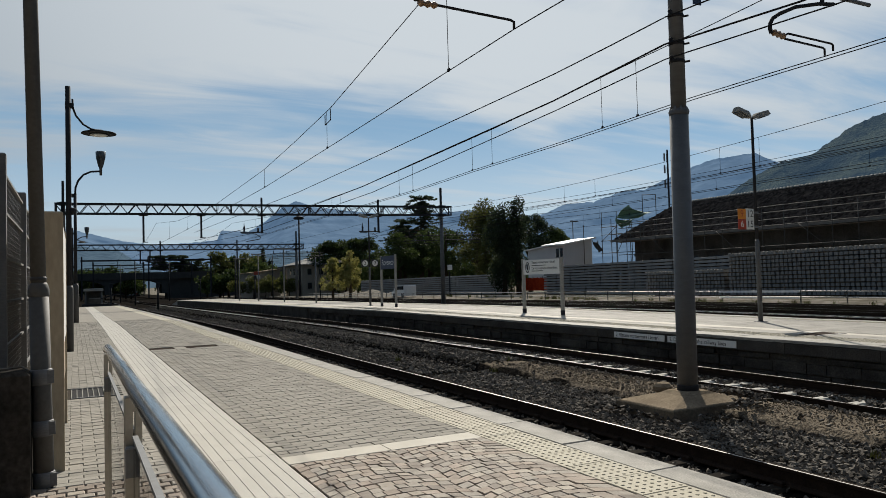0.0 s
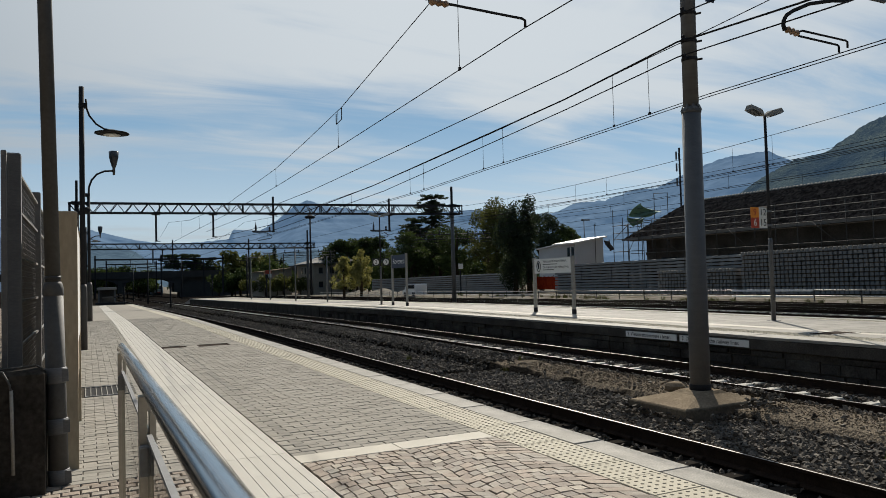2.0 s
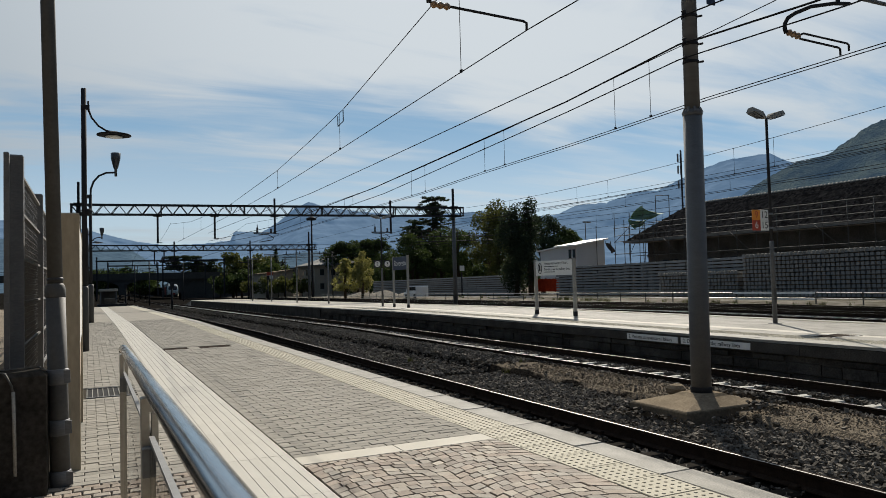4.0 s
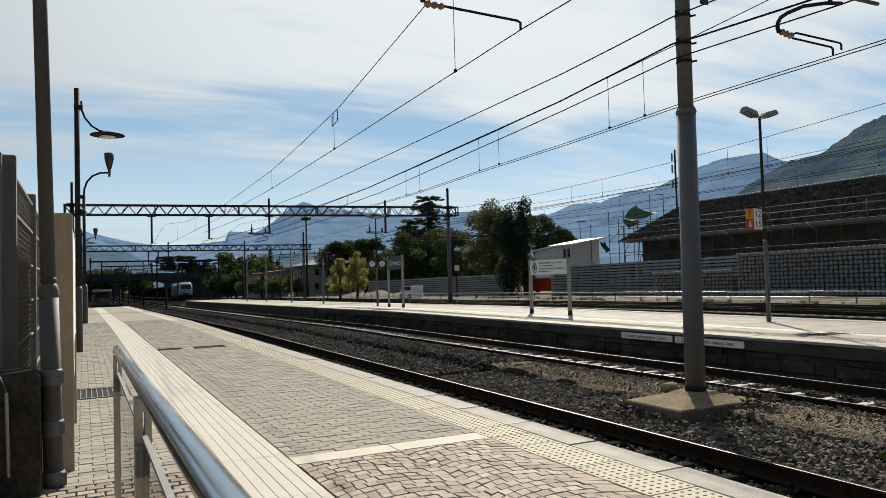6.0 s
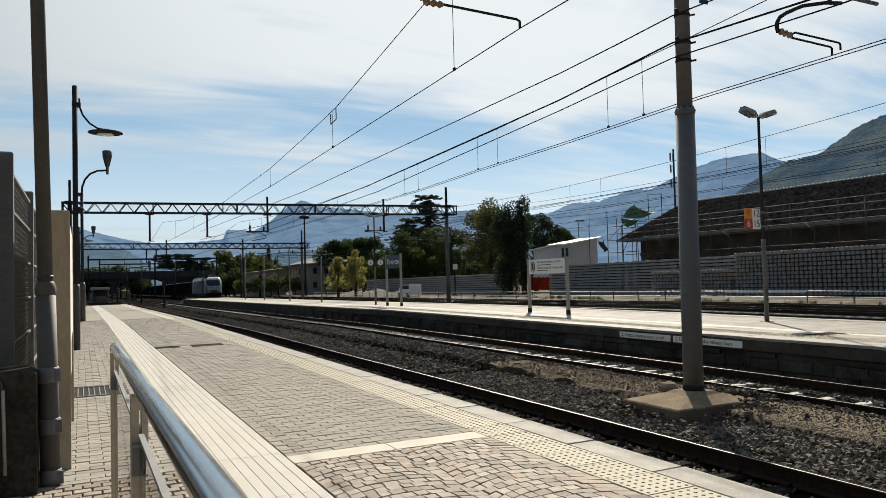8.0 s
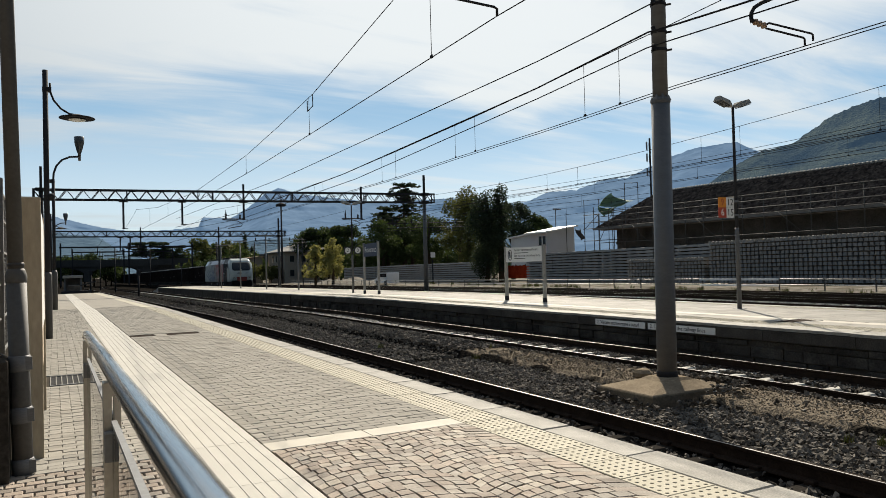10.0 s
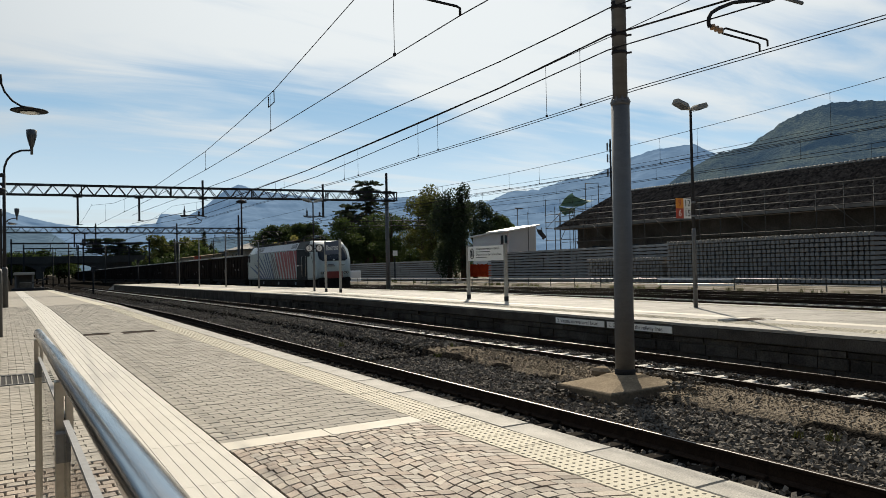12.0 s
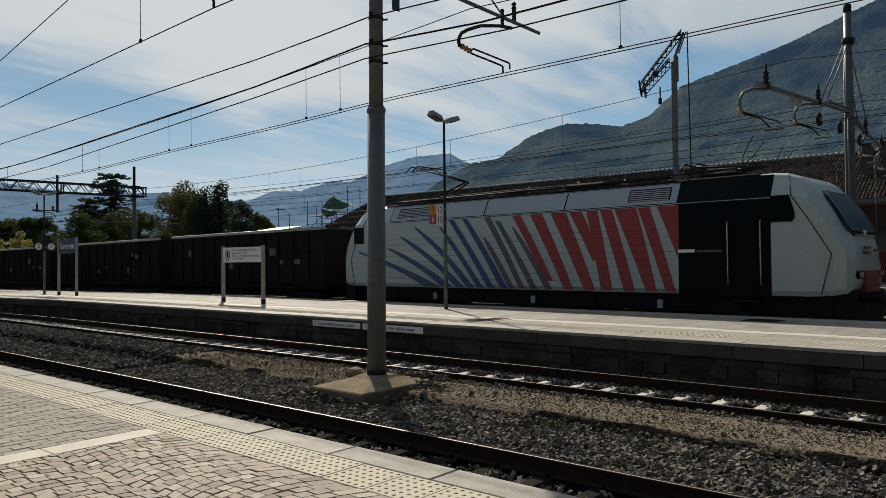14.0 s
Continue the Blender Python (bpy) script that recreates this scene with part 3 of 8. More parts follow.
def ground():
    """One sheet: flat about the tracks, out to the horizon."""
    xs = np.concatenate([[-4000, -900, -200, -40, -6], np.arange(3.9, 7.4, 0.5), np.arange(7.5, 9.9, 0.08), np.arange(10.0, 46, 0.5), [60, 90, 150, 300, 900, 4000]])
    ys = np.concatenate([[-4000, -900, -200, -40], np.arange(-12, 60, 0.75), np.arange(60, 240, 12), [300, 500, 900, 1800, 4000]])
    X, Y = np.meshgrid(xs, ys)
    Z = np.full(X.shape, RAIL - 0.24)
    for i in range(X.shape[0]):
        for j in range(X.shape[1]):
            x, y = X[i, j], Y[i, j]
            if 3 < x < 40 and -12 < y < 60:
                Z[i, j] += 0.03 * noise.noise(Vector((x * 0.7, y * 0.7, 0))) + 0.02 * noise.noise(Vector((x * 2.1, y * 2.1, 3)))
            if 7.4 < x < 9.9 and y < 60:
                Z[i, j] += bank(x)
            if 6.3 < x < 9.7:
                Z[i, j] += 0.07
            if x > 38:
                Z[i, j] += 0.2
    n, m = X.shape
    v = np.stack([X, Y, Z], -1).reshape(-1, 3)
    f = [(i * m + j, i * m + j + 1, (i + 1) * m + j + 1, (i + 1) * m + j) for i in range(n - 1) for j in range(m - 1)]
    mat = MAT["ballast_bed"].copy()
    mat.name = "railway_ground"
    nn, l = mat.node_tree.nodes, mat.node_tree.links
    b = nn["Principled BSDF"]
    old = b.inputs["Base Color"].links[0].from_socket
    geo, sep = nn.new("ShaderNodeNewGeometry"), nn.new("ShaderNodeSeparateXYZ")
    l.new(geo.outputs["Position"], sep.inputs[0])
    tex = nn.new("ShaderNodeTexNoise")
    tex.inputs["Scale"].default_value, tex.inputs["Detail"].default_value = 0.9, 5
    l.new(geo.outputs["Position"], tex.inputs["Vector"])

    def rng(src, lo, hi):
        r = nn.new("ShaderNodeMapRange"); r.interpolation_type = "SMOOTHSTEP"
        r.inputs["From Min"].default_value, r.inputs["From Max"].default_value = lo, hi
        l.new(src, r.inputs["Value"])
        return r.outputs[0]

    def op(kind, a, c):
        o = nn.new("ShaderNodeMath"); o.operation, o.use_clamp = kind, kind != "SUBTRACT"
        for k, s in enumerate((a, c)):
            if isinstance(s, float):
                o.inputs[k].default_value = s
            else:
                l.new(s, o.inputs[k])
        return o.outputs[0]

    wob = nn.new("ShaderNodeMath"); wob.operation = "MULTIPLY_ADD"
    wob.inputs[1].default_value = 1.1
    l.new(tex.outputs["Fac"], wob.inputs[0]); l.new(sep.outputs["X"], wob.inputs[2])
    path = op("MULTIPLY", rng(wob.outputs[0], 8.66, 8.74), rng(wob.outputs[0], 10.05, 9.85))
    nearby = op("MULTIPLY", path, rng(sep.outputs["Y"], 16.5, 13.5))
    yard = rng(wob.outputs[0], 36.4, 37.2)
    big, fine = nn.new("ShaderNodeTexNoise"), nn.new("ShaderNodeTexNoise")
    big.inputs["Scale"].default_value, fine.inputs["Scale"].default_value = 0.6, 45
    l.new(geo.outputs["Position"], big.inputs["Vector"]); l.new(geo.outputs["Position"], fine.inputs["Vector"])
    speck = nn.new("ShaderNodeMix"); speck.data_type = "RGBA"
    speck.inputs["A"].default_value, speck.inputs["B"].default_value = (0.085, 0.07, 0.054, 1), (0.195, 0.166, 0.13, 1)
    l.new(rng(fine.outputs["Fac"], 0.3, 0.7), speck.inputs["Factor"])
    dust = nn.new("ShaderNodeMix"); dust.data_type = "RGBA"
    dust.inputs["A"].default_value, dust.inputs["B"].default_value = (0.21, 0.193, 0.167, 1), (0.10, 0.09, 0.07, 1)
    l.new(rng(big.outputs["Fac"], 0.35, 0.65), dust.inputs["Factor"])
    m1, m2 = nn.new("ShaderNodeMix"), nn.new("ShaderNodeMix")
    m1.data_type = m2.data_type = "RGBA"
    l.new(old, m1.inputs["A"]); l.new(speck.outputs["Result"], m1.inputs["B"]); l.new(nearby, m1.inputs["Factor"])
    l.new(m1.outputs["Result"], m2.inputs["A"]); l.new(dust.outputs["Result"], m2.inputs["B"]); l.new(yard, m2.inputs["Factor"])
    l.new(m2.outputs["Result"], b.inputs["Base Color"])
    bulk("ground", v, f, mat, "ballast bed darkened as shaded gaps, tan gravel path and dusty yard", "ground", "structure", smooth=True)


def stones(name, boxes, mat, label, size, seed, z):
    """Loose broken stones: boxes of (x0, x1, y0, y1, how many)."""
    rng = np.random.default_rng(seed)
    base = np.array([(x, y, z) for z in (-1, 1) for y in (-1, 1) for x in (-1, 1)]) * .62
    faces = np.array([(0, 2, 3), (0, 3, 1), (4, 5, 7), (4, 7, 6), (0, 1, 5), (0, 5, 4), (2, 6, 7), (2, 7, 3), (0, 4, 6), (0, 6, 2), (1, 3, 7), (1, 7, 5)])
    V, F, k = [], [], 0
    for x0, x1, y0, y1, count in boxes:
        p = np.stack([rng.uniform(x0, x1, count), rng.uniform(y0, y1, count), np.zeros(count)], -1)
        sc = size * rng.uniform(0.55, 1.3, (count, 1, 1)) * rng.uniform(0.68, 1.18, (count, 8, 1))
        q = rng.normal(size=(count, 4)) * np.array([1, .32, .32, 1]); q /= np.linalg.norm(q, axis=1, keepdims=True)
        w, a, b, c = q.T
        R = np.stack([1 - 2 * (b * b + c * c), 2 * (a * b - c * w), 2 * (a * c + b * w), 2 * (a * b + c * w), 1 - 2 * (a * a + c * c), 2 * (b * c - a * w),
                      2 * (a * c - b * w), 2 * (b * c + a * w), 1 - 2 * (a * a + b * b)], -1).reshape(-1, 3, 3)
        v = np.einsum("nij,nkj->nki", R, base[None] * sc * np.array([1.5, 1.0, 0.6]))
        p[:, 2] = z + rng.uniform(-0.012, 0.035, count)
        p[:, 2] -= np.where((p[:, 0] > 9.85) & (p[:, 0] < 10.93), .08, np.where((p[:, 0] > 10.93) & (p[:, 0] < 11.3), -.02, 0))
        p[:, 2] += np.interp(p[:, 0], [8.02, 8.14, 9.3, 9.65], [0, 0.15, 0.13, 0]) + np.where((p[:, 0] > 6.3) & (p[:, 0] < 9.75), 0.05, -0.02)
        V.append((v + p[:, None]).reshape(-1, 3))
        F.append((faces[None] + (np.arange(count) * 8)[:, None, None] + k).reshape(-1, 3))
        k += count * 8
    bulk(name, np.concatenate(V), np.concatenate(F), mat, label, "stones")


# ---- tracks ----
def rail_shape(x, y0, y1, z):
    s = Shape()
    prof = [(-.07, 0), (.07, 0), (.07, .012), (.012, .035), (.012, .125), (.034, .138), (.034, .166), (-.034, .166), (-.034, .138), (-.012, .125), (-.012, .035), (-.07, .012)]
    return s.loft([[(x + p, y, z + q) for p, q in prof] for y in sorted({y0, 30, 120, min(330, y1), y1})], smooth=False)


def dip(y):
    """The line falls gently beyond the platforms' middle."""
    return -0.0085 * min(300, max(0, y - 30))


def settle():
    """Let ground, tracks, platforms and what stands on them follow the line's fall."""
    low = ("ground", "platform_near", "platform_far", "railway_track", "small_lamp_post", "station_name_sign", "track_number_sign", "platform_lamp", "urn_lamp", "disc_lamp",
           "platform_shelter", "track_machine", "line_post", "ballast", "gravel", "rubble_heap", "sleeper_stack", "white_van", "pipe_fence", "small_sign")
    done = set()
    for ob in list(bpy.data.objects):
        root = ob
        while root.parent:
            root = root.parent
        kind = root.name.split(".")[0]
        wood = root.get("category") == "tree"
        if (kind not in low and not wood) or ob.type not in ("MESH", "FONT") or root.matrix_basis != Matrix.Identity(4) or (wood and ob.name.split(".")[0] != "trunk"):
            continue
        y = ob.matrix_basis.translation.y
        if ob.type == "FONT" or ob.data.users > 1 or ob.matrix_basis != Matrix.Identity(4):
            ob.matrix_basis = pose(0, 0, dip(y)) @ ob.matrix_basis
        elif ob.data.name not in done:
            done.add(ob.data.name)
            me = ob.data
            co = np.empty(len(me.vertices) * 3, np.float32)
            me.vertices.foreach_get("co", co)
            co = co.reshape(-1, 3)
            fall = -0.0085 * np.clip(co[:, 1] - 30, 0, 300)
            co[:, 2] += np.where(co[:, 2] < 0.2, fall * 1.05, 0) if wood else fall
            me.vertices.foreach_set("co", co.ravel())
            me.update()


def bend(y):
    """Centre of the third track: it leans away from the platform with distance."""
    q = min(1, max(0, y / 36))
    return 19.9 + 1.5 * q * q * (3 - 2 * q)


def bent_track():
    base = RAIL - 0.172
    t = thing("railway_track", "railway track with steel rails on pale concrete sleepers", "track", "tracks")
    prof = [(-.07, 0), (.07, 0), (.07, .012), (.012, .035), (.012, .125), (.034, .138), (.034, .166), (-.034, .166), (-.034, .138), (-.012, .125), (-.012, .035), (-.07, .012)]
    ys = [-45, 0] + list(range(3, 37, 3)) + [120, 330, 560]
    for dx in (-0.7525, 0.7525):
        part("rail", Shape().loft([[(bend(y) + dx + p, y, base + q) for p, q in prof] for y in ys], smooth=False), MAT["rail_side"], t, "rusty rail with a polished head")
    s = Shape().box(-1.2, 1.2, -0.12, 0.12, -0.2, 0.0, 0.03)
    pieces("sleeper", t, MAT["sleeper"], s, [pose(bend(y), y, base - 0.004) for y in np.arange(-6, 60, 0.6)])


def track(cx, y0, y1, name, near, wood="sleeper"):
    base = RAIL - 0.172
    t = thing(name, "railway track with steel rails on pale concrete sleepers", "track", "tracks")
    for dx in (-0.7525, 0.7525):
        r = part("rail", rail_shape(cx + dx, y0, y1, base), MAT["rail_side"], t, "rusty rail with a polished head")
        part("rail_head", Shape().box(cx + dx - 0.022, cx + dx - 0.006, y0, 30, RAIL - 0.01, RAIL - 0.004).box(cx + dx - 0.022, cx + dx - 0.006, 30, y1, RAIL - 0.01, RAIL - 0.004), MAT["rail_top"], r, "polished running surface")
    s = Shape().box(-1.2, 1.2, -0.105, 0.105, -0.2, 0.0, 0.03)
    ys = np.arange(near[0], near[1], 0.6)
    pieces("sleeper", t, MAT[wood], s, [pose(cx, y + random.uniform(-.02, .02), base - 0.004, 0, 0, random.uniform(-.6, .6)) for y in ys])
    rest = Shape()
    for y in np.arange(near[1], min(y1, 120), 0.6):
        rest.box(cx - 1.2, cx + 1.2, y - 0.12, y + 0.12, base - 0.2, base - 0.004, 0.03)
    if rest.v:
        part("sleeper_bed", rest, MAT[wood], t, kind="stuff")
    clip = Shape().box(-0.03, 0.03, -0.05, 0.05, 0, 0.045, 0.012)
    pieces("rail_clip", t, MAT["rail_side"], clip, [pose(cx + dx + d, y, base - 0.002) for y in ys[:40] for dx in (-0.7525, 0.7525) for d in (-.08, .08)])


# ---- near platform ----
def near_platform():
    p = thing("platform_near", "near platform of grey pavers with pale granite kerb", "platform", kind="structure")
    part("platform_base", Shape().box(-2.5, EDGE1 - 0.02, -8, 30, -1.0, -0.014).box(-2.5, EDGE1 - 0.02, 30, END1, -1.0, -0.014), MAT["joint"], p, "dark bedding between the paving stones")
    # granite kerb, tactile tiles, ribbed guiding strip
    k = Shape().box(0, 0.295, 0.004, 0.996, -0.25, 0.0, 0.012)
    pieces("kerb_stone", p, MAT["granite"], k, [pose(EDGE1 - 0.295, y, random.uniform(-.003, .003)) for y in range(-6, int(END1))])
    tile = Shape().box(0, 0.396, 0.002, 0.398, -0.04, 0.0, 0.004)
    dots = Shape()
    for a in range(6):
        for b in range(6):
            cx, cy = 0.038 + a * 0.064, 0.04 + b * 0.064
            dots.lathe((cx, cy, -0.001), [(0.0145, 0), (0.0125, 0.004), (0.008, 0.0065), (0.001, 0.007)], 7)
    tile_d = Shape(); tile_d.add(tile.v, tile.f); tile_d.add(dots.v, dots.f, True)
    x = EDGE1 - 0.295 - 0.4
    pieces("tactile_tile", p, MAT["tactile"], tile_d, [pose(x, y, random.uniform(-.0015, .0015)) for y in np.arange(-6.8, 31.8, 0.4)], "cream tile with raised dots")
    pieces("flat_tile", p, MAT["tactile"], tile, [pose(x, y, 0) for y in np.arange(32.0, END1 - 0.4, 0.4)])
    rib = Shape().box(0, 0.596, 0.001, 0.599, -0.04, -0.004, 0.002)
    for a in range(7):
        rib.box(0.022 + a * 0.083, 0.022 + a * 0.083 + 0.062, 0.0015, 0.5985, -0.006, 0.0, 0.0015)
    pieces("ribbed_tile", p, MAT["strip"], rib, [pose(0.856, y, random.uniform(-.001, .001)) for y in np.arange(-6.6, END1 - 1, 0.6)], "cream tile with guiding ribs")
    # the stone band across, and the pavers behind it
    for x0, x1 in ((1.456, 2.3), (2.304, 3.16)):
        part("band_stone", Shape().box(x0, x1, 5.6, 5.86, -0.05, 0.001, 0.004), MAT["band"], p, "cream stone band")
    L, W = 0.20, 0.10
    near, rest = [], Shape()
    rng = random.Random(4)
    for row, y in enumerate(np.arange(5.866, END1 - 0.3, W)):
        for x0, x1, off in ((1.46, 3.16, 0), (-0.75, 0.85, 0.1)):
            x = x0 - (row % 2) * L / 2
            while x < x1 - 0.02:
                a, b = max(x, x0), min(x + L, x1)
                if b - a > 0.04:
                    grate = x0 < 0 and b > -0.05 and a < 0.36 and 10.45 - W < y < 11.42
                    hole = x0 > 0 and 17.13 - W < y < 17.6 and (a < 1.97 or (b > 2.22 and a < 2.9))
                    if not grate and not hole:
                        if y < 10.0 and x0 > 0 and b - a > L - 0.01:
                            near.append(pose((a + b) / 2, y + W / 2, rng.uniform(-.003, .003), rng.uniform(-.4, .4), rng.uniform(-.4, .4), rng.uniform(-.4, .4)))
                        elif y < 34:
                            z = rng.uniform(-.003, .003)
                            rest.box(a + .0022, b - .0022, y + .0022, y + W - .0022, -0.04, z, 0.004)
                x += L
    for a, b, y0, y1 in ((1.46, 2.22, 17.02, 17.128), (1.972, 2.216, 17.13, 17.6), (2.9, 3.16, 17.13, 17.6)):
        rest.box(a + .002, b - .002, y0 + .002, y1 - .002, -.04, -.001, .004)
    pieces("paver", p, MAT["paver"], Shape().box(-L / 2 + .0022, L / 2 - .0022, -W / 2 + .0022, W / 2 - .0022, -0.04, 0.0, 0.004), near[:300])
    for m in near[300:]:
        t = m.translation
        rest.box(t.x - L / 2 + .0022, t.x + L / 2 - .0022, t.y - W / 2 + .0022, t.y + W / 2 - .0022, -0.04, t.z, 0.004)
    bulk("paving", *tris(rest), MAT["paver"], "grey block paving", "", "stuff", p)
    part("far_paving", Shape().box(-0.75, 0.85, 34, END1 - .3, -0.04, -0.002).box(1.46, 3.16, 34, END1 - .3, -0.04, -0.002), MAT["paver_far"], p, "grey block paving")
    # porphyry cobbles in arcs
    rng = random.Random(7)

    def arch(x):
        d = (x - 1.46) % .85 - .425
        return math.sqrt(.72 ** 2 - d * d) - .72

    def stone(xa, xb, row):
        """One cobble: a cell between two arcs, with its joints left open."""
        q = []
        for x, e in ((xa, 1), (xb, 1), (xb, 0), (xa, 0)):
            side = 1 if x == xa else -1
            g = .0022 + rng.uniform(-.001, .003)
            xx = min(max(x + side * g + rng.uniform(-.004, .004), 1.464), 3.156)
            q.append((xx, 5.66 - (row + e) * .1 + arch(x + side * .004) + (g if e else -g)))
        if max(y for _, y in q) > 5.594:
            q = [(x, min(y, 5.594)) for x, y in q]
            if max(y for _, y in q) - min(y for _, y in q) < .03:
                return None
        cx, cy = sum(x for x, _ in q) / 4, sum(y for _, y in q) / 4
        dz, tx, ty = rng.uniform(-.003, .002), rng.uniform(-.03, .03), rng.uniform(-.03, .03)
        v = [(cx + (x - cx) * f, cy + (y - cy) * f, z + dz + tx * (x - cx) + ty * (y - cy)) for f, z in ((1, -.04), (1, -.004), (.94, 0)) for x, y in q]
        return v, [(0, 1, 5, 4), (1, 2, 6, 5), (2, 3, 7, 6), (3, 0, 4, 7), (4, 5, 9, 8), (5, 6, 10, 9), (6, 7, 11, 10), (7, 4, 8, 11), (8, 9, 10, 11)]

    part("joint_sand", Shape().box(1.46, 3.16, -6.5, 5.596, -.013, -.0065), MAT["joint_sand"], p, "brown sand in the cobble joints")
    count, rest = 0, Shape()
    for row in range(-1, 120):
        xs = [1.46]
        while xs[-1] < 3.07:
            xs.append(xs[-1] + rng.uniform(.078, .115))
        xs[-1] = 3.16
        for xa, xb in zip(xs, xs[1:]):
            st = stone(xa, xb, row)
            if st is None:
                continue
            if count < 290:
                part("cobble", Shape().add(*st), MAT["porphyry"], p)
                count += 1
            else:
                rest.add(*st)
    part("cobbles", rest, MAT["porphyry"], p, "brown-grey porphyry cobbles laid in arcs", "stuff")
    # left of the strip, near the rail: plain brown setts
    s = Shape()
    for row, y in enumerate(np.arange(-6.5, 5.86, 0.1)):
        for i, x in enumerate(np.arange(-2.4 + (row % 2) * 0.06, 0.82, 0.12)):
            s.box(x + .004, x + .114, y + .004, y + .094, -0.04, rng.uniform(-.004, .004), 0.006)
    part("setts", s, MAT["porphyry"], p, "brown-grey porphyry setts", "stuff")
    return p


def tris(shape):
    """Quads of a Shape as arrays."""
    return np.array(shape.v), np.array([f for f in shape.f if len(f) == 4])


def drain_grate():
    g = thing("drain_grate", "dark slotted drain grate set in the paving", "grate")
    for y in (10.45, 11.39):
        part("frame_bar", Shape().box(-0.05, 0.36, y, y + .03, -0.03, 0.001), MAT["grey_steel"], g)
    for i in range(7):
        x = -0.05 + i * 0.065
        part("bar", Shape().box(x, x + 0.01, 10.48, 11.39, -0.0115, -0.001), MAT["post"], g)
    # A thin black plate stands in for the shaded depth below the bars.
    part("pit", Shape().box(-0.05, 0.36, 10.48, 11.39, -0.0138, -0.0118), MAT["loco_frame"], g)
    for x0, x1 in ((1.49, 1.94), (2.25, 2.87)):
        h = thing("manhole_cover", "dark rusted steel manhole cover in the paving", "manhole")
        part("plate", Shape().box(x0, x1, 17.16, 17.57, -0.0135, -0.006, 0.002), MAT["rail_side"], h)
        part("rim", Shape().box(x0 - .03, x0, 17.13, 17.6, -0.0135, -.003).box(x1, x1 + .03, 17.13, 17.6, -0.0135, -.003).box(x0, x1, 17.57, 17.6, -0.0135, -.003), MAT["rail_side"], h)


# ---- far platform ----
def far_platform():
    p = thing("platform_far", "pale-paved island platform with dark stone block sides", "platform", kind="structure")
    part("platform_core", Shape().box(EDGE2 + 0.22, FAR2 - 0.1, -14, 30, -1.0, -0.02).box(EDGE2 + 0.22, FAR2 - 0.1, 30, END2, -1.0, -0.02), MAT["concrete"], p)
    part("surface", Shape().box(EDGE2 + 2.2, FAR2 - 0.72, -14, 30, -0.06, -0.004).box(EDGE2 + 2.2, FAR2 - 0.72, 30, END2, -0.06, -0.004), MAT["plat2"], p, "pale grey paving")
    for x0, x1, m in ((EDGE2 + .004, EDGE2 + .60, "granite"), (EDGE2 + .604, EDGE2 + 1.196, "tactile"), (EDGE2 + 1.2, EDGE2 + 1.796, "plat2"), (EDGE2 + 1.8, EDGE2 + 2.196, "band"), (FAR2 - .716, FAR2 - .32, "tactile"), (FAR2 - .316, FAR2, "granite")):
        s = Shape().box(0, x1 - x0, 0.0015, 0.9985, -0.055, 0.0, 0.003)
        if m == "tactile":
            for a in range(3 if x1 - x0 > .5 else 2):
                for b in range(12):
                    s.box(.03 + a * .19, .19 + a * .19, .03 + b * .08, .062 + b * .08, -0.004, 0.006, 0.003)
        pieces("edge_slab", p, MAT[m], s, [pose(x0, y, random.uniform(-.003, .003)) for y in range(-13, 40)])
        part("far_edge_slabs", Shape().box(x0, x1, 40, END2, -0.055, 0), MAT[m], p)
    # paving slabs of the walking surface
    s = Shape()
    rng = random.Random(11)
    for row, y in enumerate(np.arange(-6, 34, 0.4)):
        x = EDGE2 + 2.2 - (row % 2) * 0.2
        while x < FAR2 - 0.75:
            a, b = max(x, EDGE2 + 2.2), min(x + 0.4, FAR2 - 0.72)
            s.box(a + .0025, b - .0025, y + .0025, y + .3975, -0.01, rng.uniform(0, .0025), 0.002)
            x += 0.4
    bulk("slabs", *tris(s), MAT["plat2"], "pale paving slabs", "", "stuff", p)
    # the dark side wall: coping and two courses of stone blocks
    rng = random.Random(5)
    part("wall_back", Shape().box(EDGE2 + 0.1, EDGE2 + 0.24, -14, 30, -1.0, -0.06).box(EDGE2 + 0.1, EDGE2 + 0.24, 30, END2, -1.0, -0.06), MAT["joint"], p)
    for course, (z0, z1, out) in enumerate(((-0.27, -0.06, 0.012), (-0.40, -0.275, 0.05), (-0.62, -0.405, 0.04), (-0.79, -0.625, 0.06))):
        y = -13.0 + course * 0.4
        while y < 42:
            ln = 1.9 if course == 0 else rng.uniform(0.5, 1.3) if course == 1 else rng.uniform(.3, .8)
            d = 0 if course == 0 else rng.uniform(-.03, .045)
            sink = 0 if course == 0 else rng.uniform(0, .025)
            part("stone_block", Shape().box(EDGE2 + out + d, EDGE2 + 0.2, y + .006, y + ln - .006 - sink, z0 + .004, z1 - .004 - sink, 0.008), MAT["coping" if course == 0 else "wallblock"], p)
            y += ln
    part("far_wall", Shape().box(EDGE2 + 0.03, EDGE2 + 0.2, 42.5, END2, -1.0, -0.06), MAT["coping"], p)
    part("ramp", Shape().prism([(END2, -1.0), (END2, 0.0), (END2 + 7, -0.7), (END2 + 7, -1.0)], "x", EDGE2 + 0.1, FAR2 - 0.1), MAT["plat2"], p)


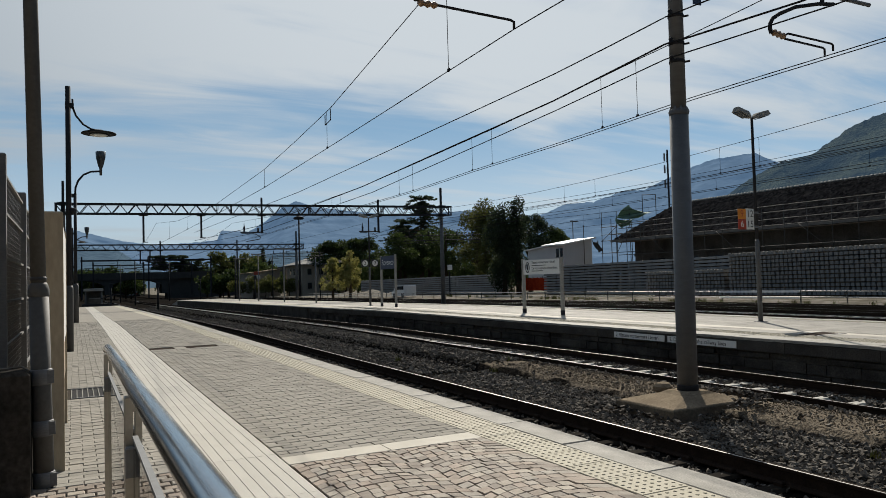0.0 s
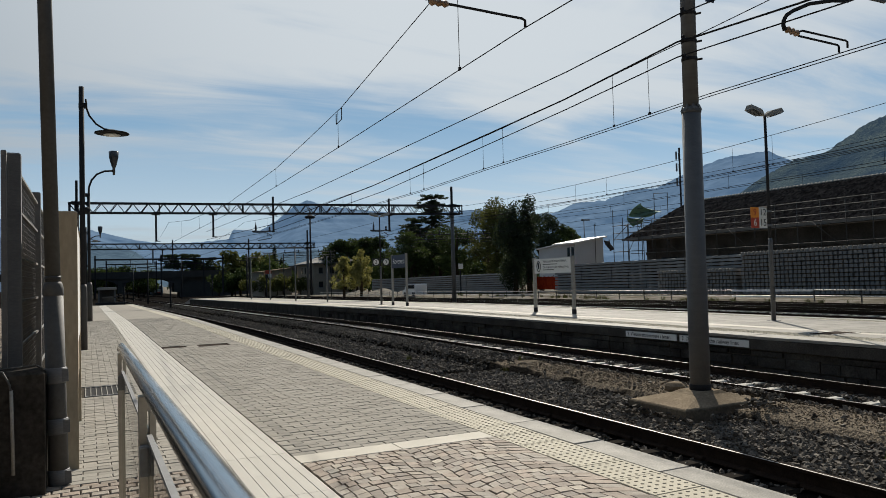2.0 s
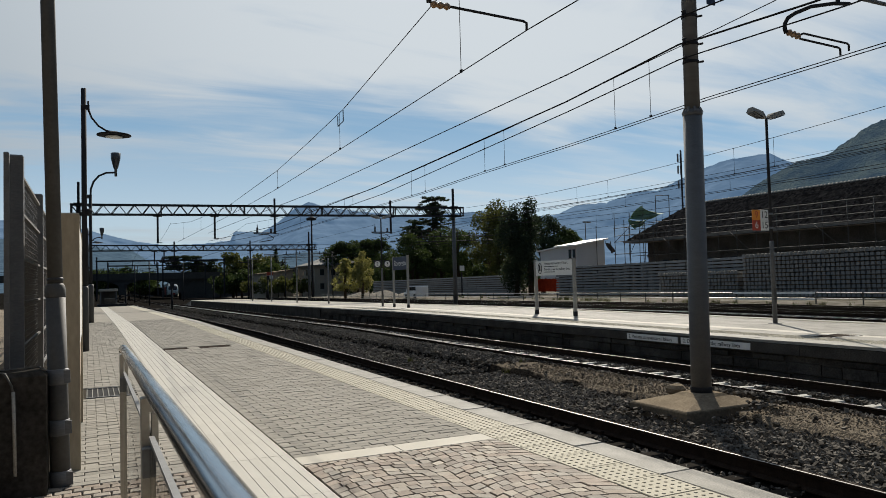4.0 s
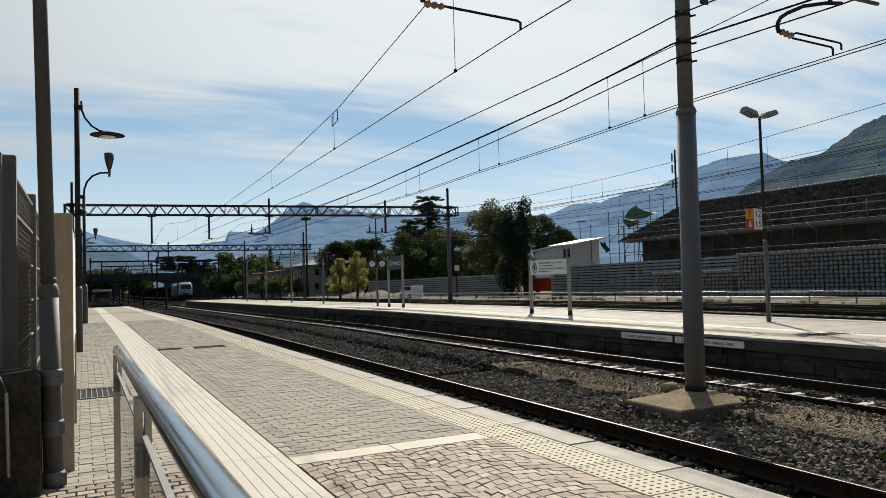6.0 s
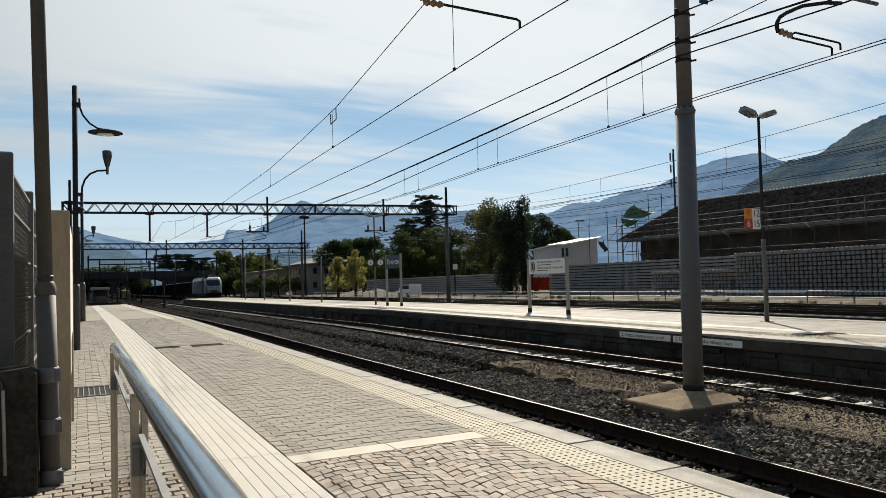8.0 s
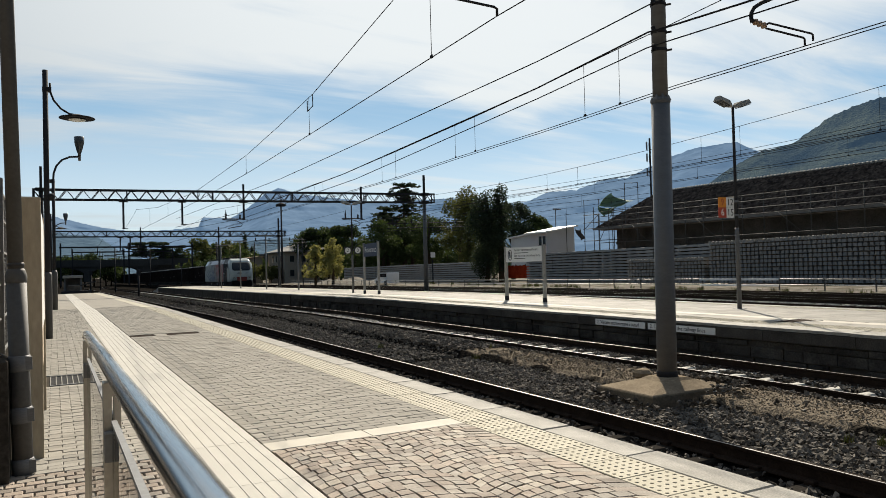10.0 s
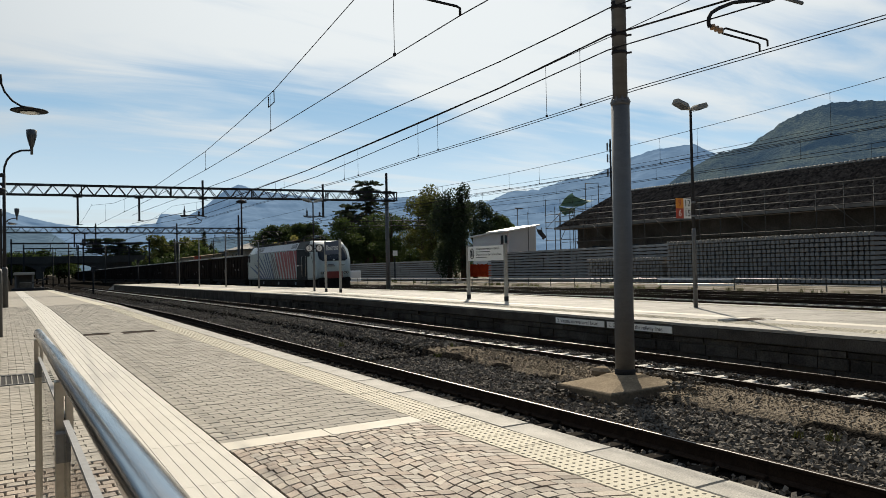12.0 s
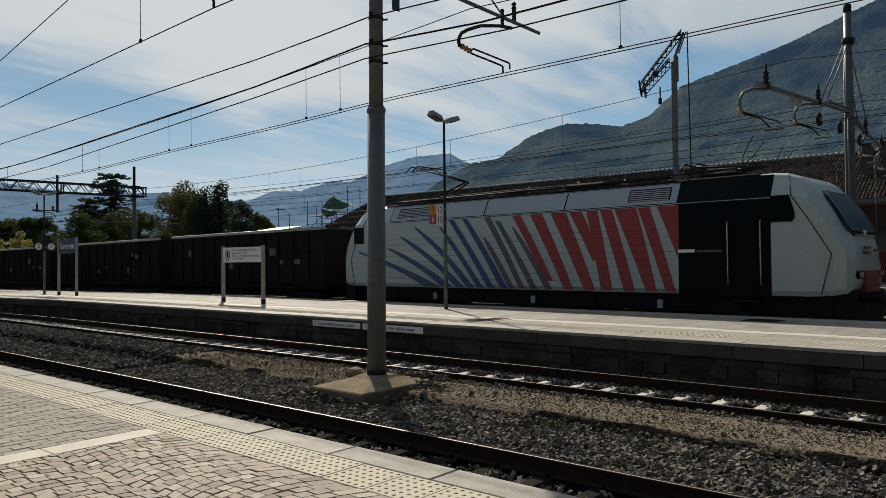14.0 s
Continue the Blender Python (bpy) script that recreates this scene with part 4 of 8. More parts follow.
def far_dark_plates():
    # The first plate is a dark patch where the sector sign's shadow falls.
    for x, y, w, d in ((13.9, 10.2, .8, .5), (16.9, 5.0, .7, .8)):
        h = thing("manhole_cover", "dark steel plate in the island platform", "manhole")
        part("plate", Shape().box(x - w / 2, x + w / 2, y - d / 2, y + d / 2, -.02, .008, .003), MAT["rail_side"], h)
        part("rim", Shape().box(x - w / 2 - .04, x + w / 2 + .04, y + d / 2, y + d / 2 + .05, -.02, .009).box(x - w / 2 - .04, x + w / 2 + .04, y - d / 2 - .05, y - d / 2, -.02, .009), MAT["galv"], h)


def wall_notices():
    """Long painted notices on the far platform's side."""
    for y1, y0, text in ((14.8, 13.02, "2. Vietato attraversare i binari"), (12.92, 10.95, "2. Do not cross the railway lines")):
        n = thing("notice_strip", "long white warning notice fixed on the stone platform side", "sign", "notices on the platform side")
        x = EDGE2 - 0.012
        part("plate", Shape().box(x, x + 0.02, y0, y1, -0.245, -0.10), MAT["white"], n)
        writing("lettering", text, 0.125, Matrix(((0, 0, -1, x - 0.003), (-1, 0, 0, y1 - 0.07), (0, 1, 0, -0.172), (0, 0, 0, 1))), MAT["black"], n)

# ---- overhead line ----
def catenary_mast():
    x, y = 8.082, 8.125
    lean = 0.0053

    def at(z):
        return (x + lean * (z + .4), y - lean * (z + .4), z)

    def ring(z0, rows, n=24):
        return Shape().tube([at(z0 + q) for _, q in rows], [r for r, _ in rows], n)
    slab = thing("mast_footing", "square sandy concrete footing slab in the ballast", "footing")
    x0, x1, y0, y1 = 7.24, 8.66, 7.56, 8.72
    part("block", Shape().loft([[(a + d * sx, b + d * sy, z) for a, b, sx, sy in ((x0, y0, -1, -1), (x1, y0, 1, -1), (x1, y1, 1, 1), (x0, y1, -1, 1))] for z, d in ((-.85, .05), (-.62, .02), (-.52, 0), (-.505, -.015))], smooth=False), MAT["footing"], slab, "weathered concrete block")
    cap = [[(x0 + .012, y0 + .012, -.508), (x1 - .012, y0 + .012, -.508), (x1 - .012, y1 - .012, -.508), (x0 + .012, y1 - .012, -.508)],
           [(x0 + .03, y0 + .03, -.492), (x1 - .03, y0 + .03, -.492), (x1 - .03, y1 - .03, -.492), (x0 + .03, y1 - .03, -.492)],
           [(x - .3, y - .26, -.40), (x + .28, y - .26, -.40), (x + .28, y + .26, -.40), (x - .3, y + .26, -.40)], [(x - .2, y - .2, -.36), (x + .2, y - .2, -.36), (x + .2, y + .2, -.36), (x - .2, y + .2, -.36)]]
    part("cap", Shape().loft(cap, smooth=False), MAT["slab"], slab, "sloping sandy mortar cap")
    m = thing("catenary_mast", "tall tapered grey steel catenary mast between the tracks", "mast", "catenary masts")
    part("lower_tube", ring(-.5, [(0.146, 0), (0.144, 1.5), (0.137, 4.28)]), MAT["mast"], m)
    part("dark_base", ring(-.39, [(0.154, 0), (0.154, 0.1), (0.149, 0.11)]), MAT["dark_steel"], m)
    part("collar", ring(3.72, [(0.139, 0), (0.147, 0.03), (0.145, 0.07), (0.112, 0.1)]), MAT["mast"], m)
    for k in range(9):
        a = k * .7
        cx, cy, cz = at(3.8)
        part("wedge", Shape().beam((cx + .115 * math.cos(a), cy + .115 * math.sin(a), cz + .05), (cx + .15 * math.cos(a), cy + .15 * math.sin(a), cz - .03), .03, .012), MAT["grey_steel"], m)
    part("upper_tube", ring(3.8, [(0.112, 0), (0.105, 2.5), (0.095, 5.2)]), MAT["mast_upper"], m, "galvanised upper tube with faint bands")
    for z in (4.53, 4.80, 5.22):
        cx, cy, _ = at(z)
        c = part("clamp", ring(z - .025, [(0.112, 0), (0.118, 0.008), (0.118, 0.042), (0.112, 0.05)], 20), MAT["dark_steel"], m)
        part("hook", Shape().beam((cx - .12, cy - .05, z), (cx - .2, cy - .09, z), 0.04).lathe((cx - .2, cy - .09, z - .05), [(.02, 0), (.035, .03), (.022, .05), (.035, .08), (.015, .1)], 10), MAT["dark_steel"], c)
        part("bolt", Shape().tube([(cx + .1, cy - .06, z), (cx + .16, cy - .1, z + .01)], .016, 6), MAT["dark_steel"], c)
    part("plate", Shape().box(x + .38, x + .55, y - .05, y - .04, 5.46, 5.75), MAT["blue"], m, "small blue plate")
    part("plate_rod", Shape().tube([(x + .1, y, 5.74), (x + .56, y - .045, 5.74)], .012, 6), MAT["grey_steel"], m)
    # cantilevers over both tracks
    x, y = 8.06, 8.16
    cantilever(m, (x, y, 7.0), 12.9, 6.06, 10.59, 1)
    cantilever(m, (x, y, 7.2), 3.4, 6.2, 5.45, -1)


def loose_rock():
    thing("rock", "pale rounded rock lying beside the mast footing", "rock", shape=Shape().loft([[(8.5 + r * math.cos(a) * (1 + .15 * math.sin(3 * a + q * 9)), 9.08 + 1.1 * r * math.sin(a), -.56 + q) for a in (k * .628 for k in range(10))] for r, q in ((.09, 0), (.14, .04), (.15, .1), (.1, .15), (.04, .17))], smooth=False), mat=MAT["slab"])


def cantilever(parent, root, tip, z, wire_x, side):
    """A level tube from its mast, with a drop bracket, an insulator and a steady arm to the contact wire."""
    x, y, zr = root
    far = part("cantilever", Shape().tube([(x + side * .1, y, z + .02 * abs(tip - x)), (tip, y, z + (.05 if side > 0 else 0))], 0.036, 12), MAT["grey_steel"], parent)
    part("stay", Shape().tube([(x + side * .1, y, zr + 1.3), (x + (tip - x) * .75, y, z + .05)], 0.016, 8), MAT["grey_steel"], far)
    if side > 0:
        part("bracket", Shape().beam((12.0, y, z + .04), (12.0, y, z + .32), .06).lathe((12.0, y, z + .3), [(.02, 0), (.055, .04), (.03, .08), (.055, .12), (.02, .16)], 10), MAT["dark_steel"], far)
        part("drop_clamp", Shape().beam((11.6, y, z - .12), (11.6, y, z + .22), .05), MAT["dark_steel"], far)
        part("hook", Shape().tube([(11.9, y, 5.98), (11.5, y, 5.93), (10.9, y, 5.79), (10.5, y, 5.62), (10.33, y, 5.52), (10.26, y, 5.42), (10.25, y, 5.34), (10.28, y, 5.26)], .033, 10), MAT["dark_steel"], far)
        part("insulator", Shape().tube([(10.3 + .05 * k, y, 5.29 - .008 * k) for k in range(7)], [.03, .058, .03, .058, .03, .058, .03], 12), MAT["insulator"], far)
        arm = [(10.58, y, 5.24), (10.6, y, 5.21), (11.56, y, 5.17), (11.6, y, 5.15), (11.6, y, 5.04)]
        part("steady_arm", Shape().tube(arm, .018, 8).tube([(10.58, y, 5.26), (10.69, y, 5.31), (11.79, y, 5.27), (11.83, y, 5.25), (11.83, y, 5.15)], .018, 8), MAT["dark_steel"], far)
    else:
        part("hook", Shape().tube([(4.7, y, z), (4.1, y, z - .1), (3.85, y, z - .4), (3.8, y, z - .9), (3.84, y, 4.86)], .034, 10), MAT["dark_steel"], far)
        part("insulator", Shape().tube([(3.86 + .045 * k, y, 4.84) for k in range(7)], [.025, .05, .026, .05, .026, .05, .025], 12), MAT["insulator"], far)
        part("steady_arm", Shape().tube([(4.1, y, 4.845), (5.22, y, 4.80), (5.27, y, 4.78), (5.27, y, 4.69)], .018, 8), MAT["dark_steel"], far)


def line(name, pts, r, label, category="wire"):
    return thing(name, label, category, "overhead wires", Shape().tube(pts, r, 6), MAT["wire"])


def overhead():
    def span(y0, y1, zs, zm, n=24):
        return [(y0 + (y1 - y0) * i / n, zm + (zs - zm) * (2 * i / n - 1) ** 2) for i in range(n + 1)]

    def height(rows, y):
        return float(np.interp(y, [q for q, _ in rows], [z for _, z in rows]))

    def droppers(x, upper, lower, ys):
        for y in ys:
            d = thing("dropper", "thin dropper wire holding the contact wire", "wire", "droppers")
            part("strand", Shape().tube([(x, y, height(lower, y)), (x, y, height(upper, y))], 0.0055, 4), MAT["wire"], d)
            part("clip", Shape().box(x - .012, x + .012, y - .03, y + .03, height(lower, y) - .01, height(lower, y) + .04), MAT["wire"], d)

    # messenger and contact wire of the first two tracks between the mast and the gantry: (y, z)
    mess1 = [(8.16, 6.3), (11, 6.08), (13, 5.79), (16, 5.36), (19, 5.13), (22.6, 4.9), (31.9, 4.69), (44, 5.05), (55.8, 5.85)]
    cont1 = [(-40, 4.69), (8.16, 4.69), (16.3, 4.48), (22.6, 4.34), (31, 4.28), (55.8, 4.3), (140, 4.3)]
    mess2 = [(8.16, 6.03), (10.3, 5.91), (11.7, 5.85), (14.7, 5.68), (17.7, 5.55), (23.1, 5.37), (28.3, 5.22), (40, 5.2), (55.8, 5.9)]
    cont2 = [(-40, 4.72), (6.7, 4.71), (10.2, 4.71), (12.7, 4.645), (14.8, 4.6), (18.9, 4.555), (23.3, 4.46), (55.8, 4.4), (140, 4.4)]
    mess3 = [(5.4, 6.62)] + span(5.4, 55.8, 6.62, 5.56)[1:]
    cont3 = [(-42.6, 4.9), (5.4, 4.9), (55.8, 4.75), (140, 4.75)]
    for x, mess, cont, low in ((5.28, mess1, cont1, 4.9), (10.59, mess2, cont2, 5.3), (20.8, mess3, cont3, 5.8)):
        ys, zs = mess[0]
        line("messenger_wire", [(x, y, z) for y, z in mess], 0.0085, "dark sagging messenger wire above the track")
        back = span(ys - 48, ys, zs, low)
        line("messenger_wire", [(x, y, z) for y, z in back], 0.0085, "dark sagging messenger wire above the track")
        for y0, y1 in ((55.8, 91), (91, 140)):
            line("messenger_wire", [(x, y, z) for y, z in span(y0, y1, 5.9, low)], 0.0085, "dark sagging messenger wire above the track")
        droppers(x, back, cont, np.linspace(ys - 44, ys - 3, 9))
        line("contact_wire", [(x, y, z) for y, z in cont], 0.008, "taut copper contact wire above the track")
        if x > 6:
            line("contact_wire", [(x + .05, y, z - .035) for y, z in cont], 0.008, "taut copper contact wire above the track")
    droppers(5.28, mess1, cont1, (10.1, 16.3, 22.6, 31, 40, 48))
    droppers(10.59, mess2, cont2, (11.75, 12.9, 17.75, 18.9, 23.2, 24.4, 31, 32.2, 40, 48))
    droppers(20.8, mess3, cont3, (12.4, 17.2, 18.9, 26.0, 28.3, 34.5, 37, 45))
    for y in (16.2, 31.0):
        z = height(mess1, y)
        thing("wire_jumper", "small dark wire loop clamped below the messenger wire", "wire", "", Shape().tube([(5.28, y - .18, z + .0), (5.28, y - .18, z - .26), (5.28, y + .22, z - .3), (5.28, y + .22, z - .06)], .012, 5), MAT["wire"])
    for r, rows in ((0.0105, [(-42, 4.5), (5, 5.0), (7.3, 5.136), (8.06, 5.17), (9.3, 5.115), (10.9, 5.06), (19.2, 4.98), (28, 4.9), (55.8, 5.2)]),
                    (0.0135, [(-42, 4.1), (5.8, 4.61), (7.64, 4.73), (8.08, 4.77), (10.95, 4.575), (21, 4.24), (35, 4.1), (55.8, 4.6)]),
                    (0.0095, [(-42, 3.9), (5.4, 4.42), (7.65, 4.525), (8.1, 4.545), (10.96, 4.38), (20.1, 3.97), (35, 3.8), (55.8, 4.3)])):
        line("feeder_wire", [(7.87, y, z) for y, z in rows], r, "dark feeder cable clamped to the mast")
    for x, z, zm in ((25.6, 5.0, 5.62), (30.4, 5.0, 5.7), (34.6, 5.0, 5.7)):
        for y0, y1 in ((-42, 5.4), (5.4, 55.8), (55.8, 91)):
            line("messenger_wire", [(x, y, q) for y, q in span(y0, y1, 6.2, zm)], 0.012, "dark sagging messenger wire above the siding")
            if y1 < 60:
                droppers(x, span(y0, y1, 6.2, zm), [(-42, z), (140, z - .1)], np.linspace(y0 + 4, y1 - 4, 7))
        line("contact_wire", [(x, -42, z), (x, 140, z - .1)], 0.010, "taut copper contact wire above the siding")
    # spare feeders over the yard
    for x, zs, zm in ((25.6, 5.9, 5.45), (28.4, 6.9, 6.3)):
        for y0, y1 in ((-42, 5.4), (5.4, 55.8)):
            line("feeder_wire", [(x, y, q) for y, q in span(y0, y1, zs, zm)], .009, "thin dark feeder cable over the yard")


def gantry(y, x0, x1, z0, z1, posts, drops, spike=1.64, pitch=.525):
    """drops: x, lower end, upper end above the beam (or None), whether arms hang on it."""
    g = thing("signal_gantry", "long dark steel lattice gantry spanning the tracks", "gantry", "lattice gantries")
    for z in (z0, z1):
        for dy in (-0.3, 0.3):
            part("chord", Shape().box(x0, x1, y + dy - .05, y + dy + .05, z - .055, z + .055), MAT["dark_steel"], g)
    n = int((x1 - x0) / pitch)
    for dy in (-0.3, 0.3):
        for i in range(n):
            a, b = x0 + (x1 - x0) * i / n, x0 + (x1 - x0) * (i + 1) / n
            part("brace", Shape().beam((a, y + dy, z0 if i % 2 else z1), (b, y + dy, z1 if i % 2 else z0), 0.052), MAT["dark_steel"], g)
    for k in range(int((x1 - x0) / 6) + 1):
        x = x0 + .05 + k * (x1 - x0 - .1) / int((x1 - x0) / 6)
        part("frame_post", Shape().box(x - .04, x + .04, y - .34, y - .26, z0, z1).box(x - .04, x + .04, y + .26, y + .34, z0, z1), MAT["dark_steel"], g)
    for k, x in enumerate(posts):
        p = part("gantry_post", Shape().lathe((x, y, -0.8), [(.2, 0), (.17, 4.5), (.15, z1 + .9)], 14), MAT["mast"] if k else MAT["dark_steel"], g)
        if k:
            for zz in (4.55, 4.95):
                part("cantilever", Shape().tube([(x - 3.4, y, zz), (x + 3.6, y, zz + .12)], .035, 8), MAT["dark_steel"], p, "dark cantilever tube")
            for dx in (-2.9, -1.2, 1.4, 2.9):
                part("insulator", Shape().lathe((x + dx, y, 4.95), [(.04, 0), (.08, .1), (.04, .2), (.08, .3), (.03, .4)], 8), MAT["dark_steel"], p)
                part("steady_arm", Shape().tube([(x + dx, y, 4.9), (x + dx + .5, y, 4.75), (x + dx + .7, y, 4.4), (x + dx - .5, y, 4.3)], .025, 6), MAT["dark_steel"], p)
        part("spike", Shape().box(x - .08, x + .08, y - .08, y + .08, z1, z1 + spike), MAT["dark_steel"], g)
        for zz in (z0, z1):
            part("clamp_plate", Shape().box(x - .3, x + .3, y - .4, y + .4, zz - .1, zz - .06).box(x - .3, x + .3, y - .4, y + .4, zz + .06, zz + .1), MAT["dark_steel"], g)
    for x, zd, zt, arms in drops:
        d = part("drop_arm", Shape().box(x - .07, x + .07, y - .07, y + .07, zd, zt or z0), MAT["dark_steel"], g)
        part("shoe", Shape().box(x - .3, x + .3, y - .3, y + .3, z0 - .13, z0 - .055), MAT["dark_steel"], d)
        part("foot", Shape().box(x - .1, x + .3, y - .04, y + .04, zd - .05, zd), MAT["dark_steel"], d)
        if arms:
            a = part("cantilever", Shape().tube([(x + .1, y, zd + .03), (x - 1.65, y, zd + .05)], .045, 8), MAT["dark_steel"], d)
            part("insulator", Shape().lathe((x - 1.35, y, zd + .05), [(.03, 0), (.09, .1), (.05, .2), (.09, .3), (.03, .5), (.02, .7)], 8).lathe((x - .3, y, zd), [(.03, 0), (.1, .1), (.05, .2), (.09, .3), (.03, .4)], 8), MAT["dark_steel"], a)
            part("steady_arm", Shape().tube([(x - 1.6, y, zd - .02), (x - .5, y, zd - .1), (x - .1, y, zd - .35), (x - .2, y, zd - .5), (x - 1.2, y, zd - .68)], .03, 6), MAT["dark_steel"], a)
    return g


def siding_mast():
    x, y = 27.6, 5.4
    m = thing("catenary_mast", "tall grey steel catenary mast beyond the island platform", "mast", "catenary masts")
    part("tube", Shape().lathe((x, y, -0.8), [(0.19, 0), (0.15, 7), (0.12, 10.4)], 18), MAT["mast"], m)
    part("cap", Shape().lathe((x, y, 9.6), [(0.125, 0), (0.125, .25), (0.05, .3)], 14), MAT["dark_steel"], m)
    for b, z, zr in ((18.0, 5.50, 6.25), (33.5, 5.6, 6.1)):
        c = part("cantilever", Shape().tube([(x, y, zr), (b, y, z)], .06, 10), MAT["grey_steel"], m)
        part("upper_tube", Shape().tube([(x, y, zr + .12), (x + (b - x) * .3, y, zr + (z - zr) * .3 + .1)], .05, 8), MAT["grey_steel"], c)
        s = -1 if b < x else 1

        def at(f):
            return x + (b - x) * f, zr + (z - zr) * f
        for f in (.42, .93):
            px, pz = at(f)
            part("insulator", Shape().lathe((px, y, pz + .04), [(.05, 0), (.09, .05), (.05, .1), (.09, .16), (.05, .22), (.08, .28), (.04, .34), (.03, .5)], 10).box(px - .12, px + .12, y - .08, y + .08, pz - .06, pz + .06), MAT["dark_steel"], c)
        for f in (.62, .66, .7):
            px, pz = at(f)
            part("clip", Shape().box(px - .05, px + .05, y - .03, y + .03, pz - .28, pz + .05), MAT["post"], c)
        for f in (.45, .93):
            px, pz = at(f)
            hook = [(px, y, pz - .08), (px + s * .5, y + .14, pz - .12), (px + s * .72, y + .3, pz - .22), (px + s * .78, y + .38, pz - .42), (px + s * .75, y + .36, pz - .62)]
            h = part("hook", Shape().tube(hook, .04, 8), MAT["grey_steel"], c)
            e = Vector(hook[-1])
            part("insulator", Shape().lathe(tuple(e + Vector((0, 0, -.14))), [(.03, 0), (.055, .04), (.06, .1), (.05, .16), (.03, .2)], 10), MAT["insulator"], h)
            arm = [e + Vector((0, 0, -.08)), e + Vector((-s * .4, -.35, -.22)), e + Vector((-s * .5, -.5, -.42))]
            part("steady_arm", Shape().tube(arm, .022, 6).tube([e + Vector((0, 0, -.05)), e + Vector((-s * .7, -.65, -.28)), e + Vector((-s * .8, -.75, -.45)), e + Vector((-s * .6, -.35, -.48))], .018, 6), MAT["dark_steel"], c)
    for k in (-1, 1):
        part("stay", Shape().tube([(x, y, 8.6), (x + k * 2.9, y, 6.2)], .025, 6).tube([(x, y + .12, 8.6), (x + k * 2.6, y + .25, 6.25)], .025, 6), MAT["grey_steel"], m)
    part("stay_clamp", Shape().lathe((x, y, 8.5), [(.16, 0), (.2, .04), (.2, .2), (.16, .24)], 14), MAT["dark_steel"], m)
    part("conduit", Shape().tube([(x - .2, y, -.6), (x - .18, y, 6.0)], .03, 6).tube([(x - .17, y + .1, -.6), (x - .16, y + .1, 8.4)], .02, 6), MAT["grey_steel"], m)
    for k, zz in ((-3.9, 5.45), (-1.3, 5.55), (1.6, 5.5)):
        w = part("tension_wheel", Shape().tube([(x + k, y - .03, zz), (x + k, y + .05, zz)], .2, 16), MAT["dark_steel"], m)
        part("hub", Shape().tube([(x + k, y - .05, zz), (x + k, y + .07, zz)], .06, 10), MAT["grey_steel"], w)
    for k in (-2.4, 0.9):
        part("loop", Shape().tube([(x + k + .6 * math.cos(q * .4), y + 2.2 + .5 * math.sin(q * .4), 5.3 - .75 * math.sin(q * .4)) for q in range(0, 9)], .016, 5), MAT["wire"], m)


def line_portal():
    """Thin steel portals far along the line."""
    for y, x0, x1, z in ((148, 1.0, 24.0, 6.1), (178, 3.5, 24.5, 6.0)):
        g = thing("line_portal", "thin dark steel portal over the far tracks", "gantry", "line portals")
        part("beam", Shape().box(x0, x1, y - .1, y + .1, z, z + .28), MAT["dark_steel"], g)
        for x in (x0 + .2, (x0 + x1) / 2, x1 - .2):
            part("post", Shape().box(x - .13, x + .13, y - .13, y + .13, -.8, z + .9), MAT["dark_steel"], g)
        for k in range(5):
            x = x0 + 2 + k * 4.2
            part("drop_arm", Shape().box(x - .06, x + .06, y - .06, y + .06, z - 1.3, z), MAT["dark_steel"], g)
            part("cantilever", Shape().box(x - 1.4, x + .1, y - .05, y + .05, z - 1.3, z - 1.2), MAT["dark_steel"], g)


# ---- lamps and signs ----
def twin_lamp(x, y, h, name="platform_lamp"):
    t = thing(name, "dark twin-headed lamp post on the island platform", "lamp post", "platform lamps")
    part("base_tube", Shape().lathe((x, y, 0), [(.06, 0), (.057, 2.1), (.044, 2.17)], 14), MAT["mast"], t)
    part("pole", Shape().lathe((x, y, 2.15), [(.042, 0), (.036, h - 2.15)], 14), MAT["dark_steel"], t)
    part("hatch", Shape().box(x - .045, x + .02, y - .068, y - .05, .55, .9), MAT["pipe"], t)
    part("foot_plate", Shape().box(x - .12, x + .12, y - .12, y + .12, 0, .015), MAT["grey_steel"], t)
    for s in (-1, 1):
        head = Shape()
        head.loft([[(x + s * .05, y - .04, h - .02), (x + s * .05, y + .04, h - .02), (x + s * .05, y + .04, h + .05), (x + s * .05, y - .04, h + .05)],
                   [(x + s * .2, y - .13, h + .0), (x + s * .2, y + .13, h + .0), (x + s * .2, y + .1, h + .14), (x + s * .2, y - .1, h + .14)],
                   [(x + s * .58, y - .14, h + .12), (x + s * .58, y + .14, h + .12), (x + s * .56, y + .08, h + .24), (x + s * .56, y - .08, h + .24)]], smooth=False)
        hd = part("lamp_head", head, MAT["post"], t, "pale grey lamp head")
        part("glass", Shape().add([(x + s * .22, y - .11, h - .006), (x + s * .22, y + .11, h - .006), (x + s * .56, y + .12, h + .105), (x + s * .56, y - .12, h + .105),
                                   (x + s * .22, y - .11, h - .02), (x + s * .22, y + .11, h - .02), (x + s * .56, y + .12, h + .09), (x + s * .56, y - .12, h + .09)],
                                  [(0, 1, 2, 3), (7, 6, 5, 4), (0, 4, 5, 1), (1, 5, 6, 2), (2, 6, 7, 3), (3, 7, 4, 0)]), MAT["lamp_dark"], hd)
    return t


